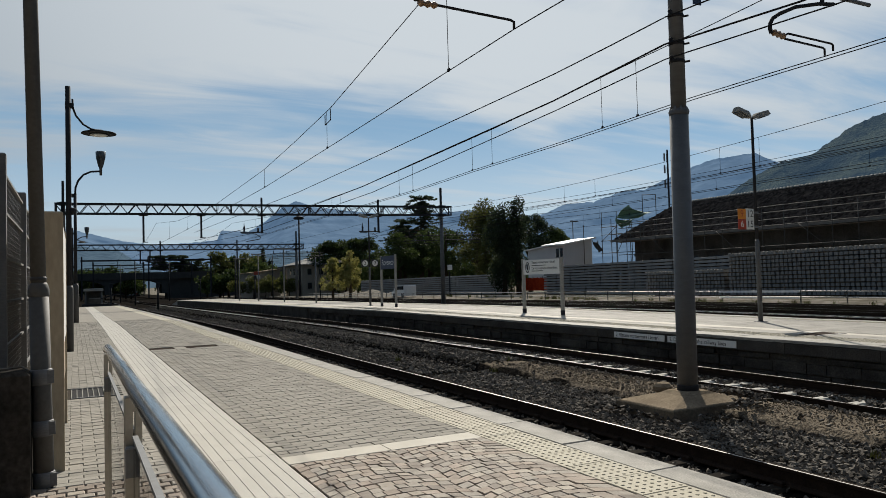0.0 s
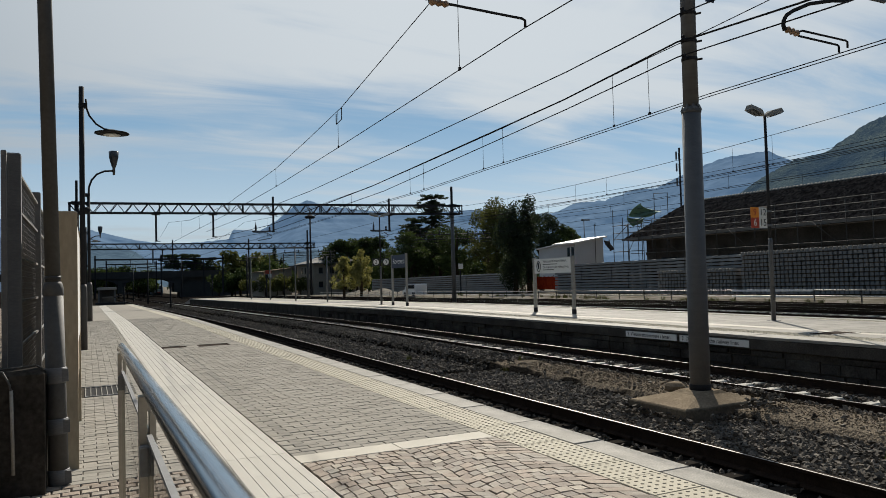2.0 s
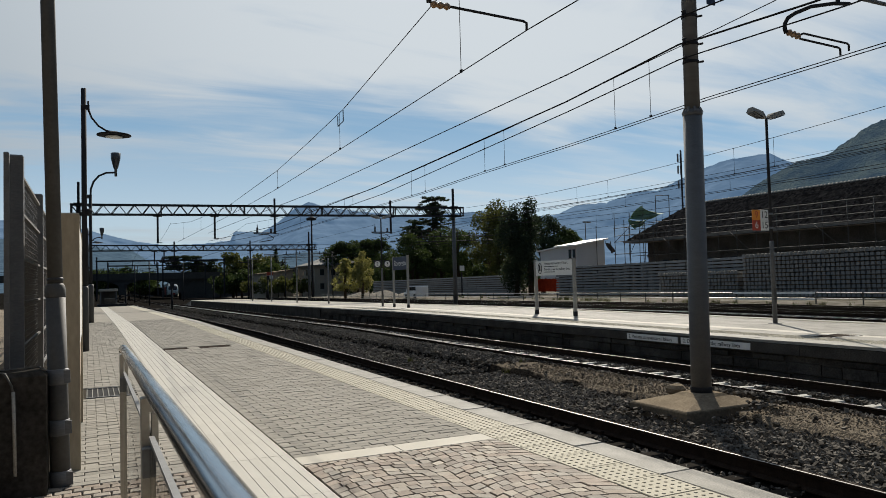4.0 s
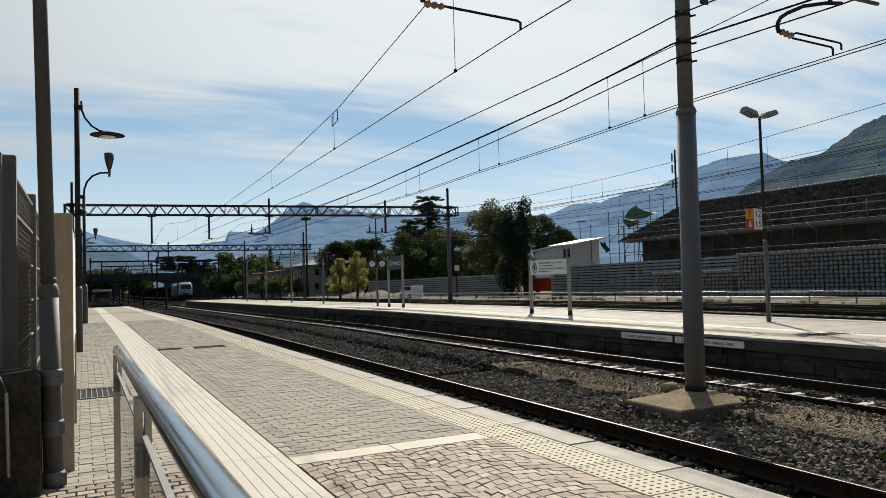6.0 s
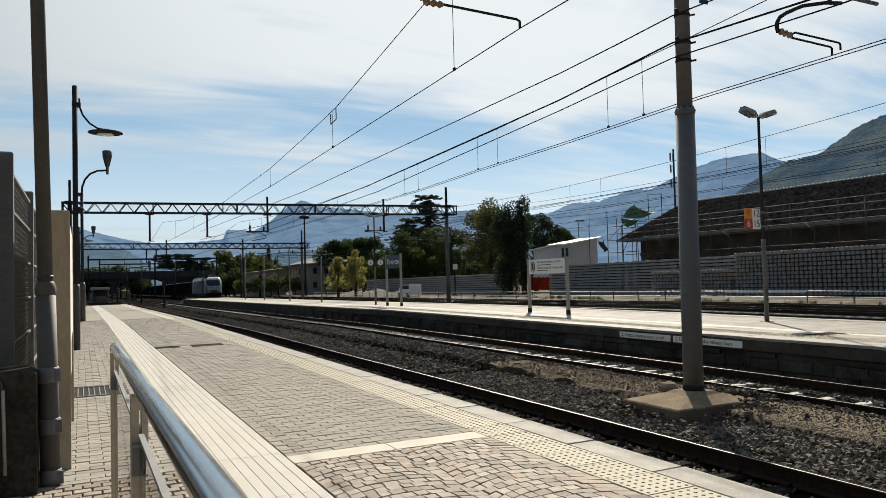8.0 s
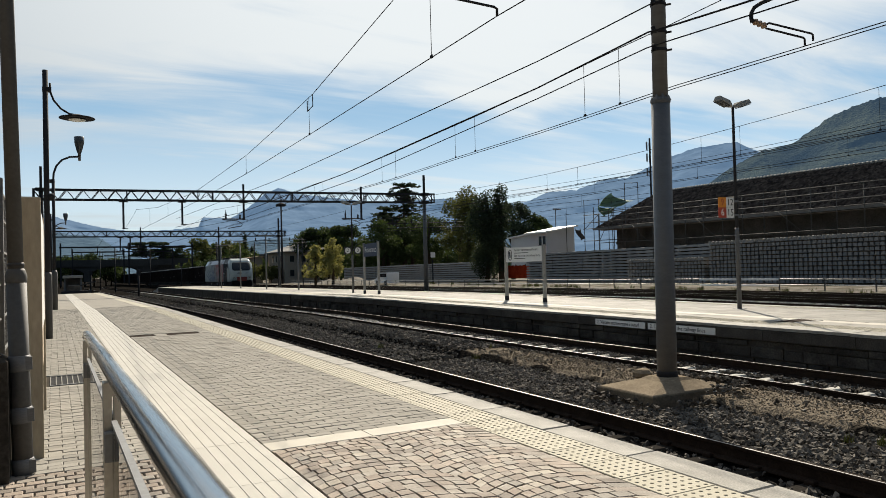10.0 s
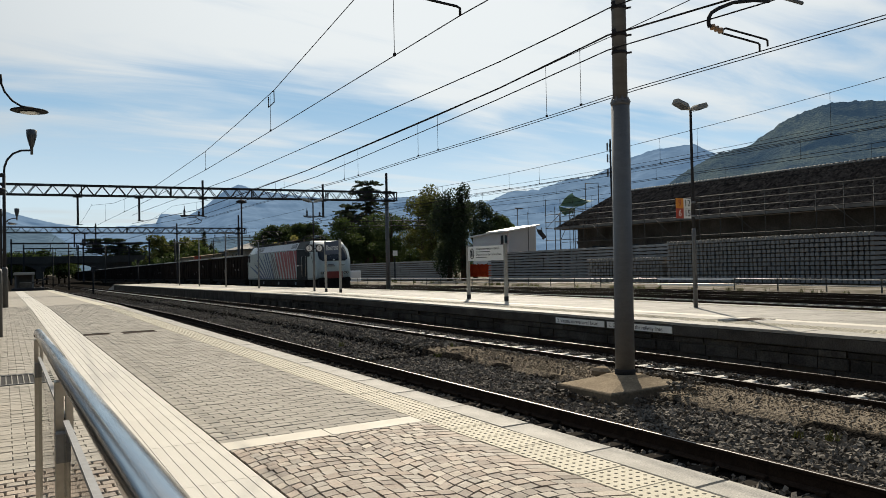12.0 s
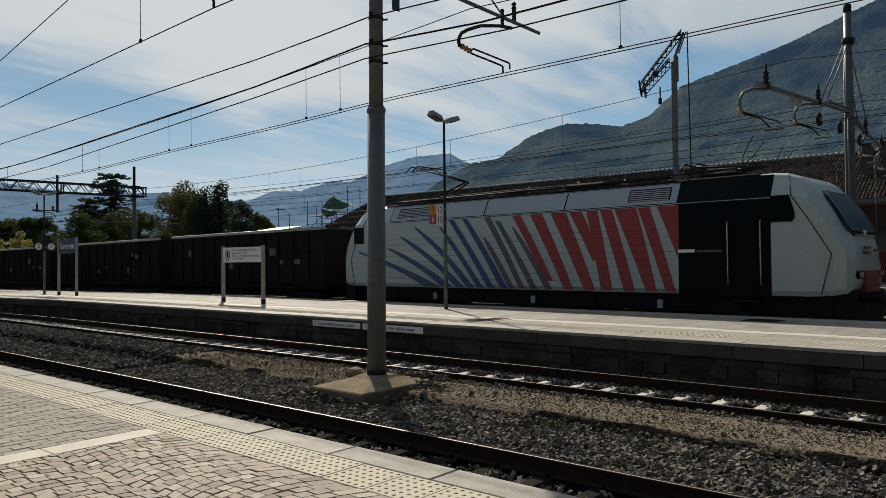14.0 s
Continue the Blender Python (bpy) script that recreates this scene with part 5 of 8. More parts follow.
def number_plates(x, y, z):
    n = thing("sector_sign", "square sector sign with orange, red and white number fields", "sign")
    part("bracket", Shape().box(x - .2, x, y - .005, y + .02, z + .05, z + .1).box(x - .2, x, y - .005, y + .02, z + .42, z + .47), MAT["grey_steel"], n)
    for i, (mat, t, ink) in enumerate((("orange", "9", "red_plate"), ("white", "12", "black"), ("red_plate", "6", "white"), ("white", "15", "black"))):
        cx, cz = x - .78 + (i % 2) * .29, z + .27 - (i // 2) * .27
        f = part("field", Shape().box(cx, cx + .286, y - .02, y - .005, cz, cz + .266, 0), MAT[mat], n)
        writing("numeral", t, .25, pose(cx + .143, y - .023, cz + .133, 90, 0, 0), MAT[ink], f, "CENTER")


def framed_sign(x, y0, y1, z0, z1, mat, name, label):
    t = thing(name, label, "sign")
    for y in (y0, y1):
        part("post", Shape().box(x - .05, x + .05, y - .05, y + .05, 0, z1 + .05, .006), MAT["post"], t)
        part("dark_shoe", Shape().box(x - .056, x + .056, y - .056, y + .056, 0, .16), MAT["dark_steel"], t)
    b = part("board", Shape().box(x - .035, x + .0, y0 + .052, y1 - .052, z0, z1, 0), MAT[mat], t)
    return t, b


def face(x, y, z):
    """Letters that read from the near platform."""
    return Matrix(((0, 0, -1, x), (-1, 0, 0, y), (0, 1, 0, z), (0, 0, 0, 1)))


def platform_signs():
    t, b = framed_sign(15.0, 20.72, 23.12, 1.42, 1.95, "white", "warning_sign", "white warning board on two grey posts")
    x = 15.0 - .037
    for k, (txt, z, s) in enumerate((("Vietato attraversare i binari.", 1.85, .13), ("Do not cross the railway lines.", 1.64, .13))):
        writing("lettering", txt, s, face(x, 22.5, z), MAT["black"], b)
    part("small_print", Shape().box(x - .002, x, 21.6, 22.5, 1.73, 1.755).box(x - .002, x, 21.8, 22.5, 1.53, 1.555), MAT["pipe"], b, "grey lines of small print")
    ring = Shape()
    n = 20
    pts = [(x - .002, 22.78 + .12 * math.cos(a * 2 * math.pi / n), 1.68 + .19 * math.sin(a * 2 * math.pi / n)) for a in range(n + 1)]
    ring.tube(pts, .014, 6).beam((x - .003, 22.79, 1.8), (x - .003, 22.77, 1.58), .05)
    part("emblem", ring, MAT["black"], b, "black ringed emblem")
    t, b = framed_sign(14.75, 34.75, 36.7, 1.98, 2.66, "blue", "station_name_sign", "dark blue station name board on two grey posts")
    writing("lettering", "Rovereto", .42, face(14.75 - .04, 36.5, 2.33), MAT["white"], b)
    for k, (x, txt) in enumerate(((14.67, "2"), (15.27, "3"))):
        s = thing("track_number_sign", "square black track number sign with a white disc", "sign", "track number signs")
        part("panel", Shape().box(x - .21, x + .21, 38.92, 38.95, 2.2, 2.62), MAT["black"], s)
        part("disc", Shape().tube([(x, 38.92, 2.405), (x, 38.905, 2.405)], .165, 20), MAT["white"], s)
        writing("numeral", txt, .27, pose(x, 38.9, 2.405, 90, 0, 0), MAT["black"], s, "CENTER")
        part("arm", Shape().box(min(x, 14.97), max(x, 14.97), 38.95, 38.99, 2.38, 2.43), MAT["dark_steel"], s)
    for y in (51.5, 60.5, 70, 79):
        p = thing("small_lamp_post", "thin dark lamp post on the far part of the island platform", "lamp post", "thin platform posts")
        part("pole", Shape().lathe((15.6, y, 0), [(.06, 0), (.05, 4.4 if y > 55 else 3.3)], 8), MAT["grey_steel"], p)
        if y > 55:
            part("lamp_head", Shape().box(15.0, 16.2, y - .1, y + .1, 4.4, 4.5), MAT["grey_steel"], p)


def lamp_disc(y):
    x = -0.1
    t = thing("disc_lamp", "grey lamp post with flat disc lamp on curved arm", "lamp post", "platform edge lamps")
    part("base_tube", Shape().lathe((x, y, 0), [(.08, 0), (.08, 1.38), (.065, 1.45)], 16), MAT["pipe"], t)
    part("pole", Shape().lathe((x, y, 1.4), [(.058, 0), (.055, 4.5)], 14), MAT["dark_steel"], t)
    part("collar", Shape().box(x - .06, x + .12, y - .06, y + .06, 5.42, 5.52), MAT["dark_steel"], t)
    a = [(x + .09, y, 5.62), (x + .1, y, 5.42), (x + .16, y, 5.25), (x + .3, y, 5.07), (x + .46, y, 4.97), (x + .62, y, 4.95)]
    part("arm", Shape().tube(a, .022, 8), MAT["dark_steel"], t)
    h = part("disc", Shape().lathe((x + .62, y, 4.84), [(.30, 0.02), (.37, .03), (.36, .05), (.2, .08), (.08, .12)], 28), MAT["dark_steel"], t)
    part("glass", Shape().lathe((x + .62, y, 4.815), [(.1, 0), (.18, .012), (.19, .03)], 24), MAT["lamp_glass"], h)
    part("camera_dome", Shape().lathe((x + .08, y, 3.02), [(.02, 0), (.08, .05), (.09, .12), (.05, .16)], 12), MAT["dark_steel"], t)


def lamp_urn(y):
    x = 0.05
    t = thing("urn_lamp", "dark lamp post with an urn-shaped lantern on an arched arm", "lamp post", "arched platform lamps")
    part("base_tube", Shape().lathe((x, y, 0), [(.11, 0), (.11, 1.5), (.08, 1.6)], 14), MAT["pipe"], t)
    part("pole", Shape().lathe((x, y, 1.5), [(.065, 0), (.06, 3.8)], 12), MAT["dark_steel"], t)
    a = [(x, y, 5.2), (x + .02, y, 5.55), (x + .12, y, 5.85), (x + .32, y, 6.1), (x + .6, y, 6.24), (x + .95, y, 6.27)]
    part("arm", Shape().tube(a, .04, 8), MAT["dark_steel"], t)
    part("lantern", Shape().lathe((x + .97, y, 6.1), [(.05, 0), (.06, .3), (.1, .38), (.19, .75), (.2, .98), (.16, 1.0), (.01, 1.02)], 12), MAT["lamp_dark"], t)
    part("bracket", Shape().box(x - .2, x + .05, y - .05, y + .05, 5.15, 5.3), MAT["dark_steel"], t)


def near_lamp_post():
    x, y = 0.0, 0.0
    t = thing("lamp_post", "thick dark grey lamp post with banded lower tube", "lamp post", "platform edge lamps")
    part("lower_tube", Shape().lathe((x, y, 0), [(.066, 0), (.064, 1.37)], 24), MAT["pipe"], t)
    part("shoulder", Shape().lathe((x, y, 1.34), [(.065, 0), (.068, .008), (.068, .05), (.06, .085), (.05, .1)], 24), MAT["pipe"], t, "sloping shoulder ring")
    # Black ring puts the shaded gap above the shoulder into colour.
    part("dark_ring", Shape().lathe((x, y, 1.455), [(.05, 0), (.054, .004), (.054, .022), (.05, .026)], 24), MAT["black"], t, "black ring drawn as the dark gap above the shoulder")
    part("upper_tube", Shape().lathe((x, y, 1.42), [(.05, 0), (.046, 4.5)], 20), MAT["pipe"], t)
    for z in (0.0, 0.36, 0.72):
        part("band", Shape().lathe((x, y, z), [(.066, 0), (.072, .005), (.072, .105), (.066, .11)], 24).box(x + .02, x + .082, y - .06, y - .035, z + .01, z + .1), MAT["mast"], t)
    t.matrix_basis = pose(-0.2, 5.95, 0, 0, -1.12, 0)


def handrail():
    """The rail falls gently along its length."""
    t = thing("handrail", "stainless steel handrail with glass panels on flat posts", "railing")

    def at(y):
        return .118 + .0117 * y, 1.196 - .034 * y
    rail = [(at(y)[0], y, at(y)[1] - d) for y, d in ((4.84, .02), (4.835, .008), (4.8, 0), (3.6, 0), (2.4, 0), (1.2, 0), (.3, 0), (-.6, 0))]
    part("top_tube", Shape().tube(rail, 0.023, 28), MAT["chrome"], t, "polished round steel tube")
    ys = (4.7, 2.22, -.3)
    for y in ys:
        x, z = at(y)
        p = part("post", Shape().box(x - .024, x - .003, y - .025, y + .025, 0, z - .03, .002).box(x + .003, x + .02, y - .025, y + .025, 0, z - .07, .002), MAT["satin"], t)
        part("saddle", Shape().box(x - .012, x + .012, y - .02, y + .02, z - .07, z - .01, .004), MAT["satin"], p)
        for x0, x1 in ((x - .024, x - .002), (x + .002, x + .022)):
            part("glass_clamp", Shape().box(x0, x1, y - .06, y - .026, z - .24, z - .16, .004), MAT["grey_steel"], p, "grey clamp block")
        part("glass_clamp", Shape().box(x - .022, x + .018, y + .026, y + .05, z - .235, z - .16, .004), MAT["chrome"], p)
    for y1, y0 in zip(ys, ys[1:]):
        y0, y1 = y0 + .06, y1 - .06
        (xa, za), (xb, zb) = at(y0), at(y1)
        za, zb = za - .14, zb - .14
        s = Shape().add([(xa - .006, y0, .15), (xb - .006, y1, .15), (xb - .006, y1, zb), (xa - .006, y0, za), (xa + .006, y0, .15), (xb + .006, y1, .15), (xb + .006, y1, zb), (xa + .006, y0, za)],
                        [(0, 1, 2, 3), (7, 6, 5, 4), (0, 4, 5, 1), (1, 5, 6, 2), (2, 6, 7, 3), (3, 7, 4, 0)])
        g = part("glass_panel", s, GLASS, t, "clear glass panel with a bright edge")
        g.visible_shadow = False
        part("edge_strip", Shape().beam((xa, y0, za + .005), (xb, y1, zb + .005), .014, .01), MAT["grey_steel"], t)


def notice_board():
    t = thing("notice_board", "tall beige enamelled notice board standing on the platform", "notice board")
    for y0, y1 in ((6.36, 6.46), (8.6, 8.72)):
        part("pillar", Shape().box(-.30, -.075, y0, y1, 0, 1.99, .01), MAT["beige"], t)
    part("cabinet", Shape().box(-.27, -.09, 6.46, 8.6, .55, 1.97, .01), MAT["beige"], t)
    part("poster", Shape().box(-.09, -.078, 6.6, 8.45, .95, 1.9), MAT["white"], t, "white timetable sheets behind glass")


def boundary_fence():
    w = thing("low_wall", "low dark concrete wall beside the platform", "wall", kind="structure")
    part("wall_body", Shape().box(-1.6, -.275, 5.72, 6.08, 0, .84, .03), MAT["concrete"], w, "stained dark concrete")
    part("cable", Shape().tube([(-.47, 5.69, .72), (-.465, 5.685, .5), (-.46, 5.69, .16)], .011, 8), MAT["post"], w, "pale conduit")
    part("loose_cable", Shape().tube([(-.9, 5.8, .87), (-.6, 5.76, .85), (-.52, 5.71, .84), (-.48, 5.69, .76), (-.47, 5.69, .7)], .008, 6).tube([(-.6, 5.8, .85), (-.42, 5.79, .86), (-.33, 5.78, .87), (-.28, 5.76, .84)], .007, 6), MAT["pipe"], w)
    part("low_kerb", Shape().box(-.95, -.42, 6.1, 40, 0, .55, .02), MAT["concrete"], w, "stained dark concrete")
    part("gravel_fill", Shape().box(-4.5, -.95, -8, 40, 0, .5), MAT["gravel"], w)
    f = thing("mesh_fence", "concrete-post fence with grey wire mesh panels", "fence")
    posts = [6.35, 8.9, 11.6, 14.3, 17]
    for y in posts:
        part("post", Shape().box(-.55, -.45, y - .04, y + .04, .5, 2.42, .012), MAT["mast"], f, "mottled grey post")
    part("end_post", Shape().box(-0.570, -0.535, 6.2, 6.25, .5, 2.42, .008), MAT["mast"], f, "thin grey end post")
    for a, b in zip(posts, posts[1:]):
        s = Shape()
        for k in range(int((b - a) / .05)):
            y = a + .1 + k * .05
            if y < b - .1:
                s.beam((-.5, y, .58), (-.5, y, 2.3), .004)
        for k in range(34):
            s.beam((-.5, a + .08, .6 + k * .05), (-.5, b - .08, .6 + k * .05), .003)
        part("mesh_panel", s, MAT["mesh"], f)
        for z in (.58, .95, 1.3, 1.65, 2.0, 2.3):
            part("rail", Shape().beam((-.485, a + .05, z), (-.485, b - .05, z), .02), MAT["stack"], f)


# ---- train ----
def section(y, hw, zb, zt, shoulder):
    """Half ring of a loco body, mirrored."""
    zs = min(3.36, zt - shoulder)
    half = [(hw * .97, zb), (hw, zb + .12), (hw, zs), (hw - .02, zs + .03), (hw * .80, zt - .06), (hw * .72, zt)]
    return [(x, y, z) for x, z in half] + [(-x, y, z) for x, z in reversed(half)]


def locomotive():
    """Origin: rail level under its rear end; it runs towards -y."""
    t = thing("electric_locomotive", "white electric locomotive with blue, brown and red zebra stripes", "locomotive")
    body = Shape()
    L, tail = 17.7, .5
    ends = [(.0, 1.0, 1.4, 2.0, .5), (.05, 1.2, 1.2, 2.18, .5), (.16, 1.36, 1.1, 2.52, .5), (.40, 1.45, 1.05, 2.98, .45), (.70, 1.49, 1.03, 3.42, .42), (.92, 1.5, 1.02, 3.70, .40), (1.15, 1.5, 1.02, 3.87, .5), (1.45, 1.5, 1.02, 3.97, .61), (1.75, 1.5, 1.02, 4.0, .64)]
    rings = [section(tail - a, hw, zb, zt, sh) for a, hw, zb, zt, sh in ends] + [section(-(L - a), hw, zb, zt, sh) for a, hw, zb, zt, sh in reversed(ends)]
    body.loft(rings, smooth=False)
    b = part("body", body, MAT["loco_white"], t, "white painted body shell")
    side = -1.503
    # sloping roof panels, vents, seams
    def panel(u0, u1, f0, f1, mat, name, lab="", lift=.006):
        """A plate on the sloping upper side, between two fractions of the slope."""
        p0, p1 = Vector((1.48, 0, 3.39)), Vector((1.20, 0, 3.94))
        nrm = Vector((p1.z - p0.z, 0, p0.x - p1.x)).normalized()
        for s in (-1, 1):
            q = []
            for d in (lift, -.03):
                for u, f in ((u0, f0), (u1, f0), (u1, f1), (u0, f1)):
                    p = p0.lerp(p1, f) + nrm * d
                    q.append((s * p.x, -u, p.z))
            part(name, Shape().add(q, [(0, 1, 2, 3), (7, 6, 5, 4), (0, 4, 5, 1), (1, 5, 6, 2), (2, 6, 7, 3), (3, 7, 4, 0)]), MAT[mat], b, lab)
    panel(2.36, 13.6, -.01, 1.0, "loco_navy", "panel_gap", "dark gap behind the roof panels", .003)
    for s in (-1, 1):
        part("body_seam", Shape().box(s * 1.504 - .004, s * 1.504 + .004, -13.6, -2.3, 3.345, 3.365), MAT["loco_navy"], b)
    for u0, u1 in ((2.4, 6.88), (6.93, 10.0), (10.05, 13.55)):
        panel(u0, u1, .03, .97, "loco_grey", "roof_panel", "pale grey sloping roof panel", .008)
    for u0, u1 in ((2.75, 4.6), (12.1, 13.35)):
        panel(u0, u1, .18, .82, "loco_frame", "vent_recess", "", .012)
        for k in range(6):
            panel(u0 + .04, u1 - .04, .2 + k * .1, .245 + k * .1, "loco_grey", "vent_slat", "", .022)
    # dark end section behind the leading cab
    for s in (-1, 1):
        part("dark_panel", Shape().box(s * 1.504 - .004, s * 1.504 + .004, -15.95, -13.6, 1.0, 3.37), MAT["loco_navy"], b, "blue-black side panel")
    panel(13.58, 15.95, 0, 1.03, "loco_navy", "dark_roof_panel", "blue-black roof panel", .01)
    for u in (14.92, 15.72):
        part("grab_rail", Shape().tube([(side - .01, -u, 1.25), (side - .06, -u, 1.3), (side - .06, -u, 2.8), (side - .01, -u, 2.85)], .018, 8), MAT["satin"], b, "bright vertical grab rail")
    part("cab_door", Shape().box(side - .014, side - .002, -15.62, -15.02, 1.15, 3.3), MAT["loco_navy"], b)
    part("step", Shape().box(side - .08, side + .1, -15.7, -14.98, .55, .6).box(side - .1, side + .1, -15.7, -14.98, .85, .9), MAT["loco_frame"], b)
    part("lettering_bar", Shape().box(side - .012, side - .006, -14.05, -13.6, 2.09, 2.17), MAT["white"], b, "short white bar of lettering")
    part("lettering_bar", Shape().box(side - .012, side - .006, -14.75, -14.1, 2.09, 2.15), MAT["loco_brown"], b, "dim bar of lettering")
    # livery stripes on the side: top u, z, foot u, z, width above and below
    stripes = (("loco_blue", ((.62, 2.31, 4.55, 1.02, .42, .78), (2.3, 2.42, 5.25, 1.02, .40, .50), (2.95, 2.83, 5.8, 1.02, .34, .38), (3.69, 3.13, 6.25, 1.02, .28, .32), (4.9, 3.1, 6.68, 1.02, .2, .27), (5.4, 3.33, 7.12, 1.02, .23, .28), (6.02, 3.33, 7.65, 1.02, .22, .30))),
               ("loco_brown", ((6.85, 2.68, 7.95, 1.02, .2, .24), (6.98, 3.33, 8.35, 1.02, .26, .22), (7.4, 3.2, 8.8, 1.02, .2, .24), (8.0, 2.98, 9.35, 1.02, .16, .26))),
               ("loco_red", ((8.15, 3.33, 9.35, 1.3, .28, .28), (8.9, 3.33, 10.05, 1.02, .38, .32), (9.7, 3.33, 10.75, 1.02, .45, .36), (10.3, 3.33, 11.0, 1.9, .36, .30), (10.85, 3.33, 11.3, 1.02, .30, .36), (11.3, 3.33, 12.0, 1.02, .32, .34), (11.9, 3.33, 12.65, 1.02, .56, .30), (12.45, 3.33, 13.2, 1.02, .30, .28), (13.15, 3.33, 13.43, 1.95, .52, .05))))
    for s in (-1, 1):
        for mat, rows in stripes:
            for k, (ut, zt, ub, zb, wt, wb) in enumerate(rows):
                n, pts = 10, []
                bend = .35 if mat == "loco_blue" and ut < 4 else .12
                for i in range(n + 1):
                    f = i / n
                    u = ut + (ub - ut) * (f + bend * f * (1 - f) * .8)
                    z = zt + (zb - zt) * f
                    w = wt * (1.2 if mat == "loco_red" else 1) * (1 - f) + wb * f
                    if zt < 3.2:
                        w *= .45 + .55 * min(1, f * 5)
                    u *= 1.0135
                    z = max(z, 1.06)
                    pts.append((u - w / 2, u + w / 2, z))
                y = s * 1.5045
                dz = .0006 * k
                v = [(y + s * (.002 + dz), -min(a, 13.62), z) for a, c, z in pts] + [(y + s * (.002 + dz), -min(c, 13.62), z) for a, c, z in pts]
                v += [(y - s * .003, p[1], p[2]) for p in v[:]]
                m = n + 1
                f = [(i, i + 1, m + i + 1, m + i) for i in range(n)] + [(2 * m + i, 3 * m + i, 3 * m + i + 1, 2 * m + i + 1) for i in range(n)]
                f += [(i, 2 * m + i, 2 * m + i + 1, i + 1) for i in range(n)] + [(m + i, m + i + 1, 3 * m + i + 1, 3 * m + i) for i in range(n)]
                part("stripe", Shape().add(v, f), MAT[mat], b)
    # fluted lower side: fine ribs
    for k in range(9):
        z = 1.12 + k * .2
        part("side_rib", Shape().box(side - .0078, side + .004, -13.55, -2.2, z, z + .006), MAT["loco_frame"], b)
    # cab side windows and body seams
    for u0, u1, ln in ((.36, .93, 0), (15.95, 16.5, 1)):
        for s in (-1, 1):
            poly = [(-u0, 2.62), (-u0, 3.24), (-u1, 3.24), (-u1, 2.62)] if not ln else [(-u0, 2.78), (-u0, 3.42), (-u1 + .12, 3.42), (-u1, 3.0), (-u1, 2.86), (-u1 + .06, 2.78)]
            part("cab_window", Shape().prism(poly, "x", s * 1.5, s * 1.512), MAT["loco_navy"], b, "dark cab side window")
    for s in (-1, 1):
        for seg in (((-16.3, 3.93), (-16.42, 3.4), (-16.75, 2.9), (-17.28, 2.0), (-17.05, 1.08)), ((-1.1, 3.93), (-1.0, 3.4), (-.6, 2.9), (-.15, 2.0), (-.38, 1.08))):
            pts = [(s * (1.502 if z < 3.5 else 1.235), y, z) for y, z in seg]
            part("seam", Shape().tube(pts, .012, 5), MAT["loco_navy"], b)
    # front and rear windscreens, lamps, buffer beams
    for e in (0, 1):
        f = (lambda a: tail - a) if e == 0 else (lambda a: -(L - a))
        prof_u, prof_z = [.0, .05, .16, .40, .70, .92, 1.15, 1.45, 1.75], [2.0, 2.18, 2.52, 2.98, 3.42, 3.70, 3.87, 3.97, 4.0]
        rows, n = [], 10
        for i in range(9):
            z = 2.43 + 1.07 * i / 8
            hw = 1.16 * (1 - (1 - min(1, i / 2.0)) ** 2.4 * .2) * (1 - .02 * max(0, i - 4)) * (.93 if i == 8 else 1)
            rows.append([(hw * (2 * k / n - 1), f(np.interp(z, prof_z, prof_u) - .04 + .0 * k), z + .02) for k in range(n + 1)])
        m = n + 1
        v = [p for r in rows for p in r]
        back = [(x, y + (-.06 if e == 0 else .06), z - .05) for x, y, z in v]
        fc = [(i * m + k, i * m + k + 1, (i + 1) * m + k + 1, (i + 1) * m + k) for i in range(8) for k in range(n)]
        rim = [k for k in range(m)] + [i * m + n for i in range(1, 9)] + [8 * m + k for k in range(n - 1, -1, -1)] + [i * m for i in range(7, 0, -1)]
        q = len(v)
        fc += [(rim[i], rim[(i + 1) % len(rim)], q + rim[(i + 1) % len(rim)], q + rim[i]) for i in range(len(rim))]
        w = part("windscreen", Shape().add(v + back, fc, True), MAT["windscreen"], b, "wide dark curved windscreen")
        part("pillar", Shape().beam((0, f(.13), 2.5), (0, f(.72), 3.48), .05, .03), MAT["loco_navy"], w, "dark centre pillar")
        part("wiper", Shape().tube([(-.1, f(.1), 2.48), (-.35, f(.36), 2.98)], .015, 5).tube([(.1, f(.1), 2.48), (.5, f(.32), 2.9)], .015, 5), MAT["black"], w)
        part("headlight", Shape().tube([(0, f(.2), 2.5), (0, f(.08), 2.5)], .06, 12), MAT["lamp_glass"], b)
        for x in (-1.02, -.82, .82, 1.02):
            part("headlight", Shape().tube([(x, f(.12), 1.52), (x, f(-.05), 1.52)], .075, 14), MAT["headlight"] if e and x == -.82 else MAT["satin"], b, "round headlight")
            part("headlight_rim", Shape().tube([(x, f(.12), 1.52), (x, f(-.045), 1.52)], .098, 14), MAT["loco_navy"], b)
        part("buffer_beam", Shape().box(-.62, .62, min(f(.1), f(-.05)), max(f(.1), f(-.05)), 1.1, 1.62, .02), MAT["buffer_red"], b, "red front panel above the coupling")
        part("skirt", Shape().box(-1.25, 1.25, min(f(.6), f(.02)), max(f(.6), f(.02)), .35, 1.15, .03), MAT["loco_frame"], t)
        for x in (-.875, .875):
            part("buffer", Shape().tube([(x, f(0), .98), (x, f(-.42), .98), (x, f(-.42), .98), (x, f(-.48), .98)], [.09, .09, .22, .22], 16), MAT["loco_frame"], t)
        part("coupling", Shape().tube([(0, f(0), .95), (0, f(-.35), .9), (0, f(-.4), .6)], .04, 8), MAT["loco_frame"], t)
